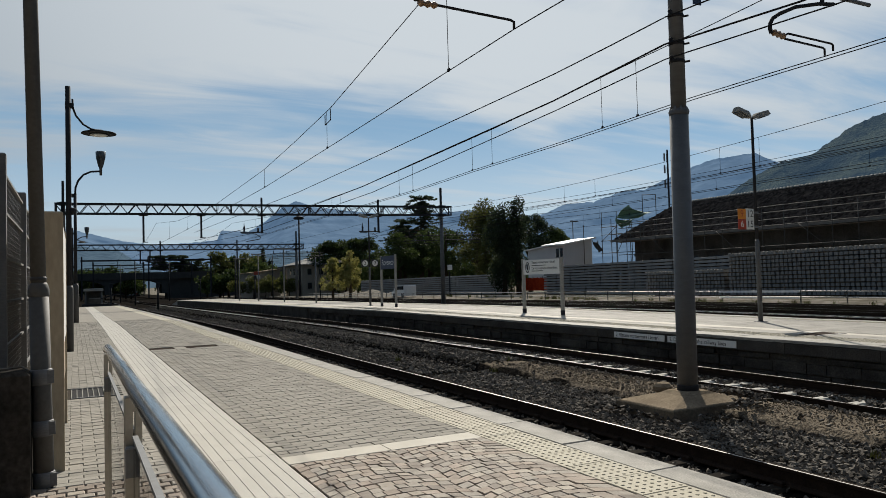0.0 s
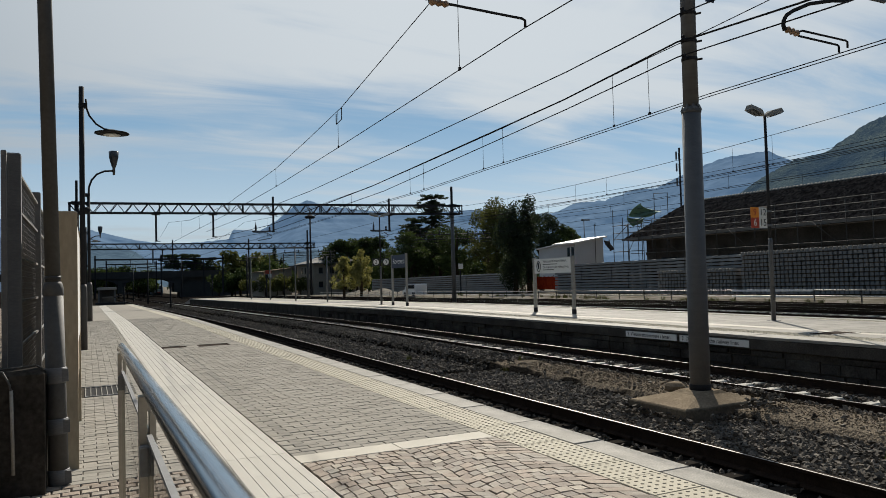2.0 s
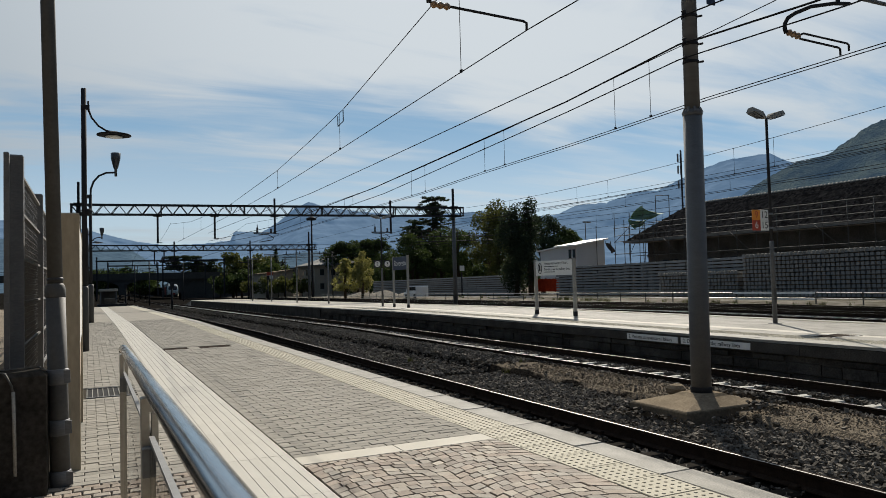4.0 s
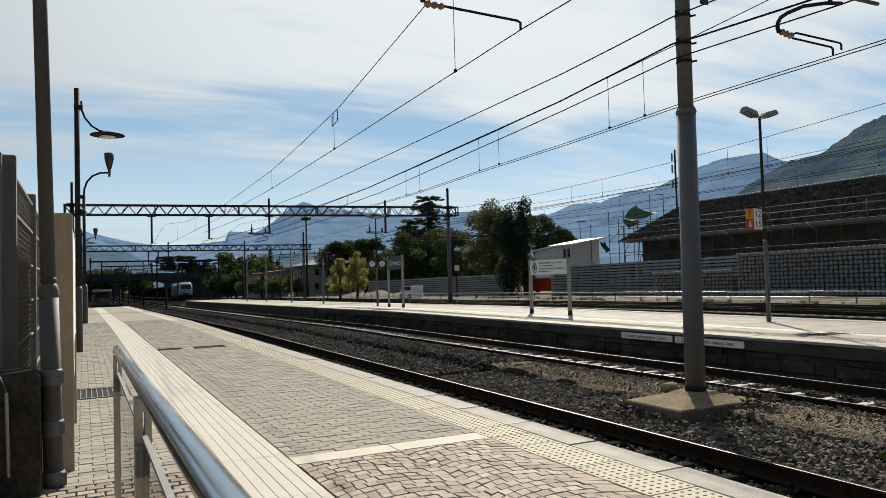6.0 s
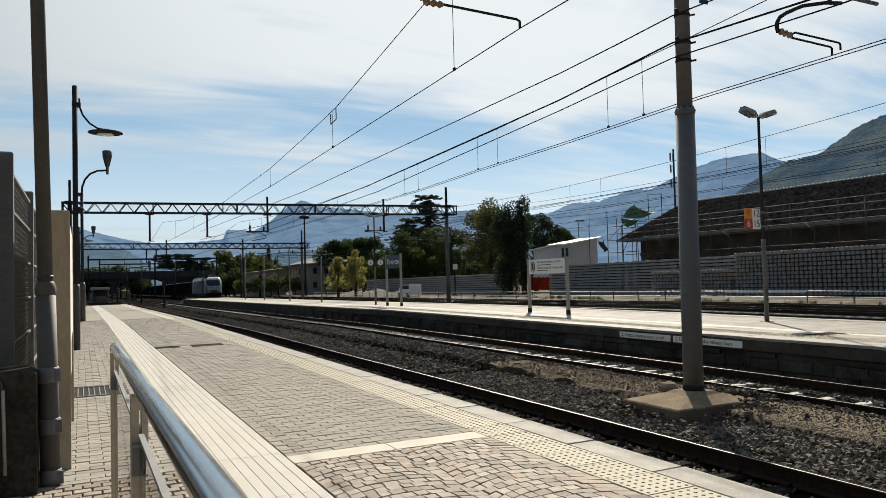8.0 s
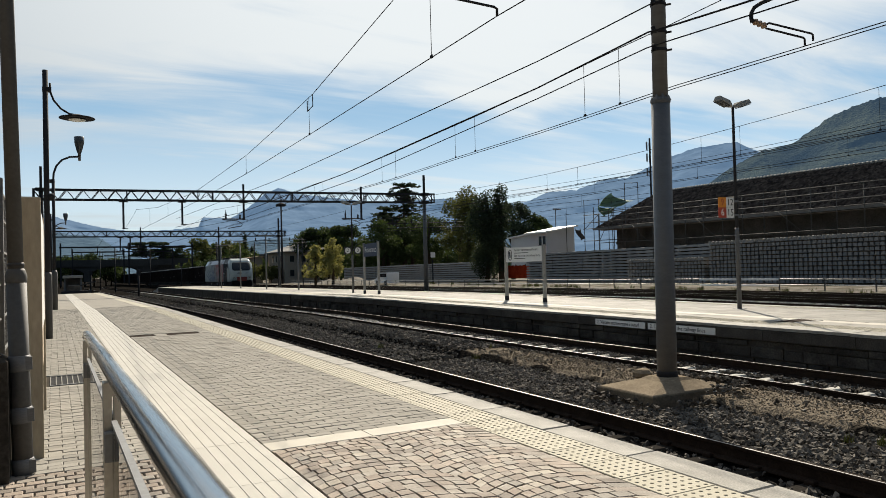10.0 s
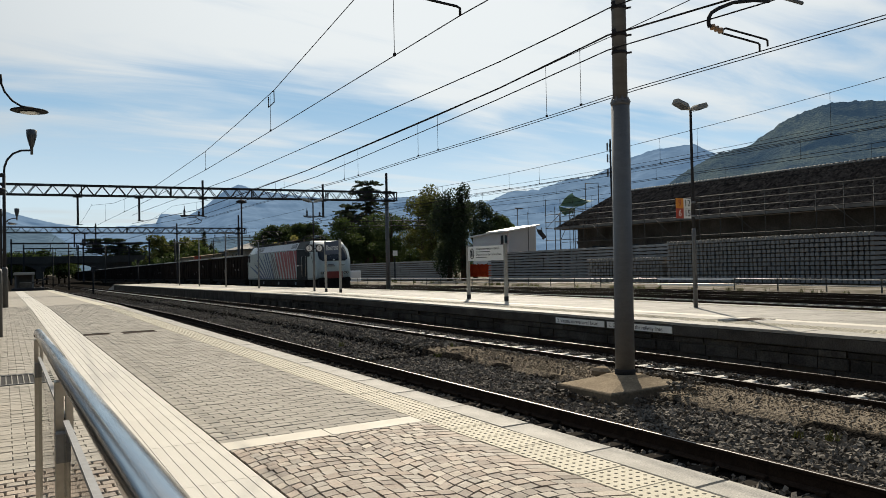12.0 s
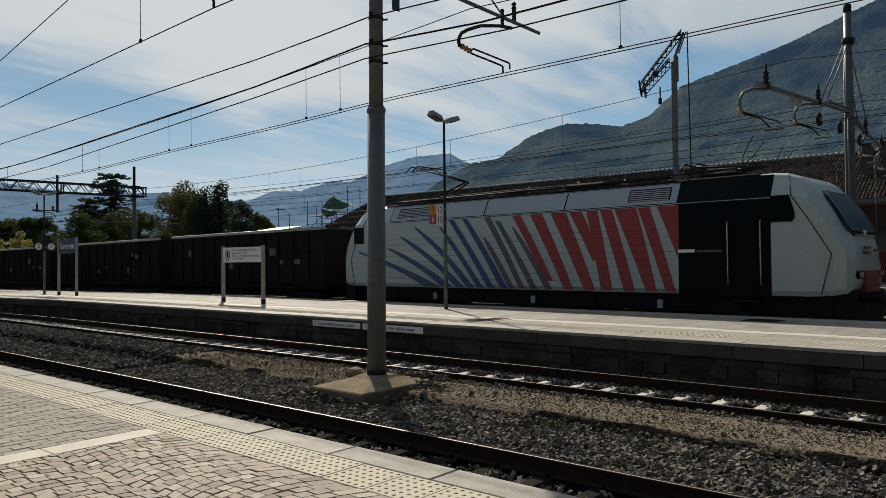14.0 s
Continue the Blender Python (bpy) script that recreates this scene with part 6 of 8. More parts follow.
        for z, x0, x1 in ((2.12, -.55, -.05), (2.0, -.6, 0.0), (2.06, .35, .8)):
            part("lettering_bar", Shape().box(x0, x1, min(f(.0), f(-.035)), max(f(0), f(-.035)), z, z + .06), MAT["loco_brown"], b, "short dark bar of lettering")
    # roof gear
    roof = part("roof_deck", Shape().box(-1.17, 1.17, -15.6, -1.9, 3.93, 4.03, .03), MAT["loco_frame"], t, "dirty dark roof deck")
    for s in (-1, 1):
        part("roof_rail", Shape().tube([(s * 1.08, -2.4, 4.12), (s * 1.08, -13.3, 4.12)], .03, 8), MAT["loco_frame"], roof)
    for u in (3.2, 5.8, 8.0, 8.8, 9.9, 11.2, 12.6, 14.6):
        part("roof_insulator", Shape().lathe((random.uniform(-.5, .5), -u, 4.04), [(.08, 0), (.05, .05), (.09, .09), (.05, .13), (.09, .17), (.04, .22), (.04, .3)], 10), MAT["insulator"], roof)
    part("roof_box", Shape().box(-.7, .5, -10.9, -9.6, 4.04, 4.24, .04).box(-.5, .7, -8.0, -7.2, 4.04, 4.2, .04), MAT["loco_frame"], roof)
    part("busbar", Shape().tube([(0.1, -3.4, 4.32), (.1, -14.4, 4.32)], .02, 6), MAT["dark_steel"], roof)
    for u, raised in ((3.65, True), (14.3, False)):
        p = part("pantograph", Shape().box(-.6, .6, -u - .5, -u + .5, 4.12, 4.2, .02), MAT["loco_frame"], t, "raised pantograph" if raised else "folded pantograph")
        if raised:
            knee, head = (-u - 1.25, 4.75), (-u + .75, 5.38)
        else:
            knee, head = (-u - 1.0, 4.32), (-u + .7, 4.42)
        for s in (-.42, .42):
            part("lower_arm", Shape().tube([(s * .7, -u + .3, 4.2), (s * .2, knee[0], knee[1])], .035, 8), MAT["dark_steel"], p)
            part("upper_arm", Shape().tube([(s * .2, knee[0], knee[1]), (s, head[0], head[1])], .025, 8), MAT["dark_steel"], p)
        for d in (-.17, .17):
            part("collector_strip", Shape().tube([(-.95, head[0] + d, head[1] - .15), (-.7, head[0] + d, head[1] + .06), (.7, head[0] + d, head[1] + .06), (.95, head[0] + d, head[1] - .15)], .025, 8), MAT["dark_steel"], p)
    # running gear
    part("underframe", Shape().box(-1.3, 1.3, -17.2, -.7, .55, 1.06), MAT["loco_frame"], t)
    part("tank", Shape().box(-1.25, 1.25, -10.4, -7.5, .28, .8, .06), MAT["loco_frame"], t)
    for c in (4.0, 13.9):
        g = part("bogie", Shape().box(-1.12, -1.0, -c - 1.9, -c + 1.9, .45, .72, .02).box(1.0, 1.12, -c - 1.9, -c + 1.9, .45, .72, .02), MAT["loco_frame"], t)
        for a in (-1.35, 1.35):
            for x in (-1.2, 1.05):
                part("axle_box", Shape().box(x, x + .15, -c + a - .2, -c + a + .2, .4, .75, .04), MAT["loco_frame"], g)
    wheels(t, [c + a for c in (4.0, 13.9) for a in (-1.35, 1.35)], .55)
    for k in range(7):
        part("sand_pipe", Shape().box(-1.45, -1.38, -2.6 - k * 2.1, -2.45 - k * 2.1, .62, .84), MAT["loco_grey"] if k % 2 else MAT["loco_frame"], t)
    return t


WHEELS = []


def wheels(parent, places, r):
    for u in places:
        w = part("wheelset", Shape().tube([(-.8, 0, 0), (.8, 0, 0)], .09, 8), MAT["loco_frame"], parent)
        for s in (-.75, .75):
            part("wheel", Shape().tube([(s - .06, 0, 0), (s - .06, 0, 0), (s + .06, 0, 0), (s + .06, 0, 0)], [.3, r, r, .3], 20), MAT["rail_side"], w)
        WHEELS.append((w, -u, r))


def wagon(k):
    """Origin: rail level at its leading end; it follows towards +y."""
    t = thing("freight_wagon", "dark rust-brown high-sided freight wagon", "wagon", "freight wagons")
    L = 13.2
    rng = random.Random(20 + k)
    b = part("body", Shape().box(-1.42, 1.42, .5, L, 1.15, 3.3, .03), MAT["wagon"], t)
    # Pale edge and added tube imitate the lit rim along the wagon's top.
    part("roof_edge", Shape().box(-1.47, -1.35, .45, L + .05, 3.28, 3.36).box(1.35, 1.47, .45, L + .05, 3.28, 3.36), MAT["galv"], t, "pale metal top edge standing in for a lit rim")
    part("capping_tube", Shape().tube([(-1.45, .45, 3.37), (-1.45, L + .05, 3.37)], .03, 8), MAT["galv"], t, "bright tube added for the lit rim")
    n = 12
    for i in range(n + 1):
        y = .5 + (L - .5) * i / n
        part("rib", Shape().box(-1.5, -1.41, y - .06, y + .06, 1.1, 3.25, .01), MAT["wagon"], b)
    for z in (1.12, 2.2, 3.2):
        part("side_rail", Shape().box(-1.475, -1.41, .5, L, z - .05, z + .05), MAT["wagon"], b)
    for i in range(5):
        y, z = rng.uniform(1, L - 1), rng.uniform(1.5, 2.7)
        part("faded_mark", Shape().box(-1.425, -1.421, y, y + rng.uniform(.1, .5), z, z + rng.uniform(.1, .35)), MAT["wagon_pale"], b)
    part("sole_bar", Shape().box(-1.3, 1.3, .4, L + .1, .85, 1.15), MAT["loco_frame"], t)
    part("frame", Shape().box(-.9, .9, 1, L - .5, .55, .85), MAT["loco_frame"], t)
    for c in (2.4, L - 2.0):
        for x in (-1.1, 1.0):
            part("bogie_frame", Shape().box(x, x + .1, c - 1.2, c + 1.2, .42, .68, .02), MAT["loco_frame"], t)
    for y in (.05, L + .25):
        for x in (-.875, .875):
            part("buffer", Shape().tube([(x, y - .1, .98), (x, y + .45, .98)], .12, 10), MAT["loco_frame"], t)
    wheels(t, [-(c + a) for c in (2.4, L - 2.0) for a in (-.9, .9)], .51)
    return t


# ---- yard ----
GLASS = glass_material("clear_panel_glass")
YARD = RAIL - 0.05


def sleeper_stack(x0, y0, y1, z1, ends, name="sleeper_stack"):
    """A stack of concrete sleepers on battens; ends: the sleepers lie across, their ends to the tracks."""
    t = thing(name, "tall stack of grey concrete sleepers with battens between layers", "sleeper stack", "sleeper stacks")
    pitch = 0.30
    n = int((z1 - YARD) / pitch)
    rng = random.Random(int(y0 * 7 + x0))
    if ends:
        cols = int((y1 - y0) / 0.36)
        sh = Shape()
        for k in range(n):
            z = YARD + 0.1 + k * pitch
            for c in range(cols):
                y = y0 + c * 0.36 + rng.uniform(-.012, .012)
                dx = rng.uniform(-.05, .05)
                q = [(y + .02, z), (y + .30, z), (y + .27, z + .21), (y + .05, z + .21)]
                sh.prism(q, "x", x0 + dx, x0 + 2.5 + dx)
        bulk("stacked_concrete", *tris_all(sh), MAT["stack"], "", "", "stuff", t)
        for k in range(n):
            z = YARD + k * pitch + .02
            for dx in (.35, 2.1):
                part("batten", Shape().box(x0 + dx, x0 + dx + .1, y0, y1, z, z + .08), MAT["batten"], t)
        # Pale tubes added along the top, standing in for its sunlit rim.
        ztop = YARD + .31 + (n - 1) * pitch
        rim_bars = Shape()
        for c in range(cols):
            y = y0 + c * .36
            rim_bars.tube([(x0 + .02, y + .03, ztop), (x0 + .02, y + .29, ztop)], .045, 8)
        part("top_layer_edge", rim_bars, MAT["post"], t, "pale tubes added as the sunlit rim of the top layer", kind="stuff")
    else:
        ln = 2.6
        count = int((y1 - y0) / ln)
        sh = Shape()
        for k in range(n):
            z = YARD + 0.1 + k * pitch
            for c in range(count):
                a = y0 + c * ln + rng.uniform(-.04, .04)
                for r in range(3):
                    d = rng.uniform(-.02, .02)
                    x = x0 + r * .36 + d
                    # waisted sleeper: thinner at its middle
                    sh.loft([[(x, y, z), (x + .3, y, z), (x + .26, y, z + h), (x + .04, y, z + h)] for y, h in ((a + .03, .2), (a + .8, .22), (a + 1.3, .17), (a + 1.8, .22), (a + 2.55, .2))], smooth=False)
        bulk("stacked_concrete", *tris_all(sh), MAT["stack"], "", "", "stuff", t)
        s = Shape()
        for k in range(n):
            z = YARD + k * pitch + .02
            for c in range(count):
                for d in (.6, 1.9):
                    s.box(x0 + .02, x0 + 1.0, y0 + c * ln + d, y0 + c * ln + d + .1, z, z + .08)
        part("batten_layer", s, MAT["batten"], t, kind="stuff")


def tris_all(shape):
    f = []
    for q in shape.f:
        f += [(q[0], q[i], q[i + 1]) for i in range(1, len(q) - 1)]
    return np.array(shape.v), np.array(f)


def yard_rail():
    t = thing("pipe_fence", "low pale pipe fence beside the sidings", "fence")
    x = 38.0
    for y in np.arange(0, 130, 2.9):
        part("post", Shape().box(x - .03, x + .03, y - .03, y + .03, RAIL - .1, .06), MAT["scaffold"], t)
    for z in (.02, -.32):
        part("pipe", Shape().tube([(x, -2, z), (x, 30, z), (x, 130, z)], .03, 8), MAT["galv"], t)
    for y in (33.5,):
        part("guard_plank", Shape().box(x - .08, x - .04, y - 4.5, y + 1.5, -.06, .07).box(x - .08, x - .04, y - 4.5, y + 1.5, -.42, -.3), MAT["roof_sheet"], t, "bright metal plank")


def shed():
    xe, xr, z_e, z_r, y0, y1 = 62.0, 70.5, 5.55, 10.2, -45.0, 72.0
    h = thing("goods_shed", "long dark goods shed under a brown tiled hipped roof", "building")
    part("wall", Shape().box(xe + 1.6, xr + 7, y0, y1, -.6, z_e + .6), MAT["shed_wall"], h)
    roof = part("roof", Shape().add([(xe, y0, z_e), (xe, y1 + 2.5, z_e), (xr, y1 - .4, z_r), (xr, y0, z_r), (xr + 8.5, y0, z_e), (xr + 8.5, y1 + 2.5, z_e),
                                     (xe, y0, z_e - .2), (xe, y1 + 2.5, z_e - .2), (xr + 8.5, y0, z_e - .2), (xr + 8.5, y1 + 2.5, z_e - .2)],
                                    [(0, 1, 2, 3), (1, 5, 2), (3, 2, 5, 4), (6, 8, 9, 7), (0, 6, 7, 1), (4, 5, 9, 8), (1, 7, 9, 5), (0, 3, 4, 8, 6)]), MAT["tile_roof"], h, "brown clay tile roof")
    # overlapping clay tiles, row on row
    up = Vector((xr - xe, 0, z_r - z_e))
    rows_n, pitch = 30, .27
    V, F = [], []
    rng = np.random.default_rng(8)
    for k in range(rows_n):
        f0, f1 = k / rows_n, (k + 1.12) / rows_n
        ys = np.arange(-12, y1 + 2.3 - 2.9 * f0, pitch)
        tilt = rng.uniform(-.02, .02, len(ys))
        for yy, tl in zip(ys, tilt):
            i = len(V)
            for f, hgt in ((f0, .075), (min(f1, 1.0), .03)):
                x, z = xe + up.x * f, z_e + up.z * f
                V += [(x, yy + .01, z + hgt - .05 + tl), (x, yy + pitch * .5, z + hgt + .045 + tl), (x, yy + pitch - .01, z + hgt - .05 + tl)]
            F += [(i, i + 1, i + 4, i + 3), (i + 1, i + 2, i + 5, i + 4)]
    bulk("tiling", V, F, MAT["tile_roof"], "rows of overlapping brown clay tiles", "", "stuff", h)
    # Ridge tiles are coloured paler than the roof to draw its sunlit rim.
    r = Shape()
    for y in np.arange(y0 + 40, y1 - .8, .45):
        r.tube([(xr, y, z_r), (xr, y + .38, z_r + .03)], .19, 10)
    part("ridge_tiles", r, MAT["post"], h, "half-round ridge tiles, paled for a sunlit rim", kind="stuff")
    part("gutter", Shape().box(xe - .16, xe + .02, y0, y1 + 2.6, z_e - .22, z_e + .06), MAT["eave"], h, "pale eave board and gutter")
    part("lintel", Shape().box(xe + 1.45, xe + 1.6, y0, y1, 3.4, 3.75), MAT["shed_wall"], h)
    for y in np.arange(y0 + 44, y1 - 3, 5.2):
        d = part("doorway", Shape().box(xe + 1.5, xe + 1.598, y, y + 2.7, -.6, 3.0), MAT["window"], h)
        part("door_frame", Shape().box(xe + 1.44, xe + 1.59, y - .12, y, -.6, 3.1).box(xe + 1.44, xe + 1.59, y + 2.7, y + 2.82, -.6, 3.1), MAT["shed_wall"], d)
    for y in (10.2, 11.6):
        c = part("chimney", Shape().box(xr - 4.4, xr - 3.7, y, y + .7, 7.4, 10.2, .04), MAT["shed_wall"], h)
        part("chimney_cap", Shape().box(xr - 4.5, xr - 3.6, y - .1, y + .8, 10.2, 10.35), MAT["concrete"], c)
    # scaffolding along the eaves
    s = thing("scaffolding", "steel tube scaffolding along the shed's eaves", "scaffolding")
    for y in np.arange(3.0, 72, 2.5):
        part("standard", Shape().tube([(xe - 1.0, y, -.6), (xe - 1.0, y, 7.6)], .045, 6), MAT["scaffold"], s)
    for z in (1.6, 3.6, 5.6, 6.2, 6.9, 7.5):
        part("ledger", Shape().tube([(xe - 1.0, 3, z), (xe - 1.0, 72, z)], .04, 6), MAT["scaffold"], s)
    part("deck", Shape().box(xe - 1.05, xe - .2, 3, 72, 5.15, 5.22), MAT["batten"], s)
    for y in np.arange(4, 70, 10.0):
        part("diagonal", Shape().tube([(xe - 1.0, y, 3.6), (xe - 1.0, y + 2.5, 5.6)], .035, 6), MAT["scaffold"], s)
    # hoist tower in green netting at the shed's end
    g = thing("netted_tower", "scaffold tower hung with green netting", "scaffolding")
    for x, y, z in ((62.3, 76.8, 9.5), (62.3, 74.9, 8.4), (62.3, 73.8, 9.3), (62.3, 71.3, 9.9), (62.3, 68.9, 10.9), (62.3, 66.6, 10.7), (63.6, 75.5, 7.6), (63.6, 72.5, 8.6), (61.0, 79.0, 7.9)):
        part("standard", Shape().tube([(x, y, -.6), (x, y, z)], .05, 6), MAT["scaffold"], g)
    for z in (2, 4, 5.6, 6.4, 7.4):
        part("ledger", Shape().tube([(62.3, 66, z), (62.3, 77, z)], .04, 6).tube([(62.3, 74.9, z), (63.6, 75.5, z)], .04, 6), MAT["scaffold"], g)
    part("top_ledger", Shape().tube([(62.3, 68.9, 10.85), (62.3, 66.6, 10.65)], .04, 6), MAT["scaffold"], g)
    for a, b in (((62.3, 76.8, 5.6), (62.3, 73.8, 7.4)), ((62.3, 73.8, 4), (62.3, 71.3, 7.4))):
        part("brace", Shape().tube([a, b], .035, 6), MAT["scaffold"], g)
    # two sagging sheets of net, each a grid between its corners
    for k, (c0, c1, c2, c3, mat, lab) in enumerate((((71.3, 9.85), (67.1, 8.55), (69.9, 8.1), (73.8, 8.45), "green_net", "pale green shade netting"), ((73.8, 8.45), (69.9, 8.1), (71.5, 7.4), (73.0, 7.1), "green_net", "pale green shade netting"),
                                                    ((78.6, 5.9), (77.4, 5.8), (76.9, 4.4), (77.5, 4.2), "scaffold", "dark bunched netting"))):
        n, v = 8, []
        for i in range(n + 1):
            for q in range(n + 1):
                f, h = i / n, q / n
                y = (c0[0] * (1 - f) + c1[0] * f) * (1 - h) + (c3[0] * (1 - f) + c2[0] * f) * h
                z = (c0[1] * (1 - f) + c1[1] * f) * (1 - h) + (c3[1] * (1 - f) + c2[1] * f) * h
                sag = 4 * f * (1 - f) * (.35 if h == 0 else .12)
                v.append((62.15 - .25 * math.sin(f * 7 + h * 4), y, z - sag))
        m = n + 1
        fc = [(i * m + q, i * m + q + 1, (i + 1) * m + q + 1, (i + 1) * m + q) for i in range(n) for q in range(n)]
        part("netting", Shape().add(v, fc, True).add([(a + .03, b, c) for a, b, c in v], [tuple(reversed(q)) for q in fc], True), MAT[mat], g, lab)


def crane():
    c = thing("tower_crane", "slim self-erecting crane with a folded lattice jib", "crane")
    x, y = 56.2, 23.5
    part("mast", Shape().box(x - .17, x + .17, y - .17, y + .17, 2.6, 17.0), MAT["mast_upper"], c)
    low = Shape()
    for dx in (-.5, .5):
        for dy in (-.5, .5):
            low.beam((x + dx * .9, y - .5 + dy * .5, .8), (x + dx * .5, y - .35 + dy * .3, 8.2), .1)
    for k in range(8):
        z = 1 + k
        low.beam((x - .4, y - .72, z), (x - .4, y - .3, z + .9), .05).beam((x + .4, y - .72, z + .9), (x - .4, y - .72, z), .05)
    part("lower_mast", low, MAT["slab"], c, "yellow-brown lattice lower mast")
    part("ballast_base", Shape().box(x - 1.6, x + 1.6, y - 1.5, y + 1.5, -.5, 1.0, .05), MAT["concrete"], c)
    part("top_joint", Shape().box(x - .16, x + .16, y - .3, y - .02, 15.4, 17.4), MAT["slab"], c, "rusty orange joint plate")
    jib = Shape()
    def lattice(a, b, w, n):
        a, b = Vector(a), Vector(b)
        up = Vector((0, .4, .9)).normalized() * w
        sd = Vector((w, 0, 0))
        for o in (sd, -sd, up):
            jib.beam(a + o, b + o, .06)
        for i in range(n):
            p, q = a.lerp(b, i / n), a.lerp(b, (i + 1) / n)
            jib.beam(p + sd, q + up, .05).beam(p - sd, q + up, .05).beam(p + up, q + sd, .05).beam(p + up, q - sd, .05)
    lattice((x, y + .2, 17.0), (x, y + 2.6, 14.9), .45, 7)
    lattice((x, y + 2.7, 15.6), (x, y - .75, 19.2), .32, 9)
    part("jib", jib, MAT["dark_steel"], c, "dark folded lattice jib")
    part("jib_head", Shape().beam((x - .4, y + 2.6, 14.6), (x - .4, y + 2.8, 15.9), .12).beam((x + .4, y + 2.6, 14.6), (x + .4, y + 2.8, 15.9), .12).beam((x - .4, y + 2.6, 14.6), (x + .4, y + 2.8, 15.9), .08).beam((x - .4, y + 2.2, 14.8), (x - .4, y + 2.8, 15.2), .12).beam((x - .4, y + 1.3, 16.0), (x - .4, y + 1.5, 16.4), .3), MAT["dark_steel"], c)
    part("strut", Shape().beam((x, y - .8, 19.2), (x, y - .1, 17.4), .16).beam((x, y - 1.0, 19.2), (x, y - .4, 17.6), .08), MAT["grey_steel"], c)
    part("rope", Shape().tube([(x, y - 1.1, 19.2), (x, y - 1.3, 4.0)], .05, 5).tube([(x, y + 1.2, 15.2), (x, y + 1.2, 14.2)], .06, 5), MAT["wire"], c)
    part("hook_block", Shape().box(x - .12, x + .12, y + 1.1, y + 1.3, 13.8, 14.3, .03), MAT["dark_steel"], c)


def site_nets():
    for y0, y1, x, z1 in ((20.6, 25.6, 52, 1.55), (9.0, 15.6, 52, 1.75), (73.8, 80.2, 52, 1.1), (17.6, 20.5, 52.1, 1.6), (15.7, 17.4, 52.1, 1.5)):
        t = thing("safety_net_fence", "orange plastic safety netting hung between posts", "fence", "orange nets")
        n = 26
        v, f = [], []
        rng = random.Random(int(y0))
        for i in range(n + 1):
            y = y0 + (y1 - y0) * i / n
            for k in range(5):
                sag = .12 * math.sin(i * 2 * math.pi / 6.5) ** 2 if k == 4 else 0
                v.append((x + .1 * noise.noise(Vector((y * 1.1, k * .7, 2))), y, -.55 + (z1 + .55) * k / 4 - sag))
        f = [(i * 5 + k, (i + 1) * 5 + k, (i + 1) * 5 + k + 1, i * 5 + k + 1) for i in range(n) for k in range(4)]
        s = Shape().add(v, f)
        s.add([(a + .02, b, c) for a, b, c in v], [tuple(reversed(q)) for q in f])
        part("net", s, MAT["net" if x < 52.05 else "old_net"], t)
        for y in np.arange(y0, y1 + .1, 2.2):
            part("post", Shape().box(x + .1, x + .16, y - .03, y + .03, -.6, z1 + .1), MAT["rail_side"], t)
    b = thing("site_board", "narrow white board on a post by the site fence", "board")
    part("panel", Shape().box(51.4, 51.46, 22.05, 22.2, .3, 2.6), MAT["white"], b)
    part("post", Shape().box(51.5, 51.58, 22.08, 22.16, -.6, 2.6), MAT["dark_steel"], b)
    r = thing("stacked_formwork", "jumble of dark steel formwork behind the site fence", "building material")
    rng = random.Random(2)
    for k in range(16):
        y, z = rng.uniform(15, 24), -.5 + rng.uniform(0, .4)
        part("panel", Shape().beam((53 + rng.random(), y, z), (53.5 + rng.random(), y + rng.uniform(-.5, .5), z + rng.uniform(1.2, 2.4)), .6, .08), MAT["shed_wall"], r)


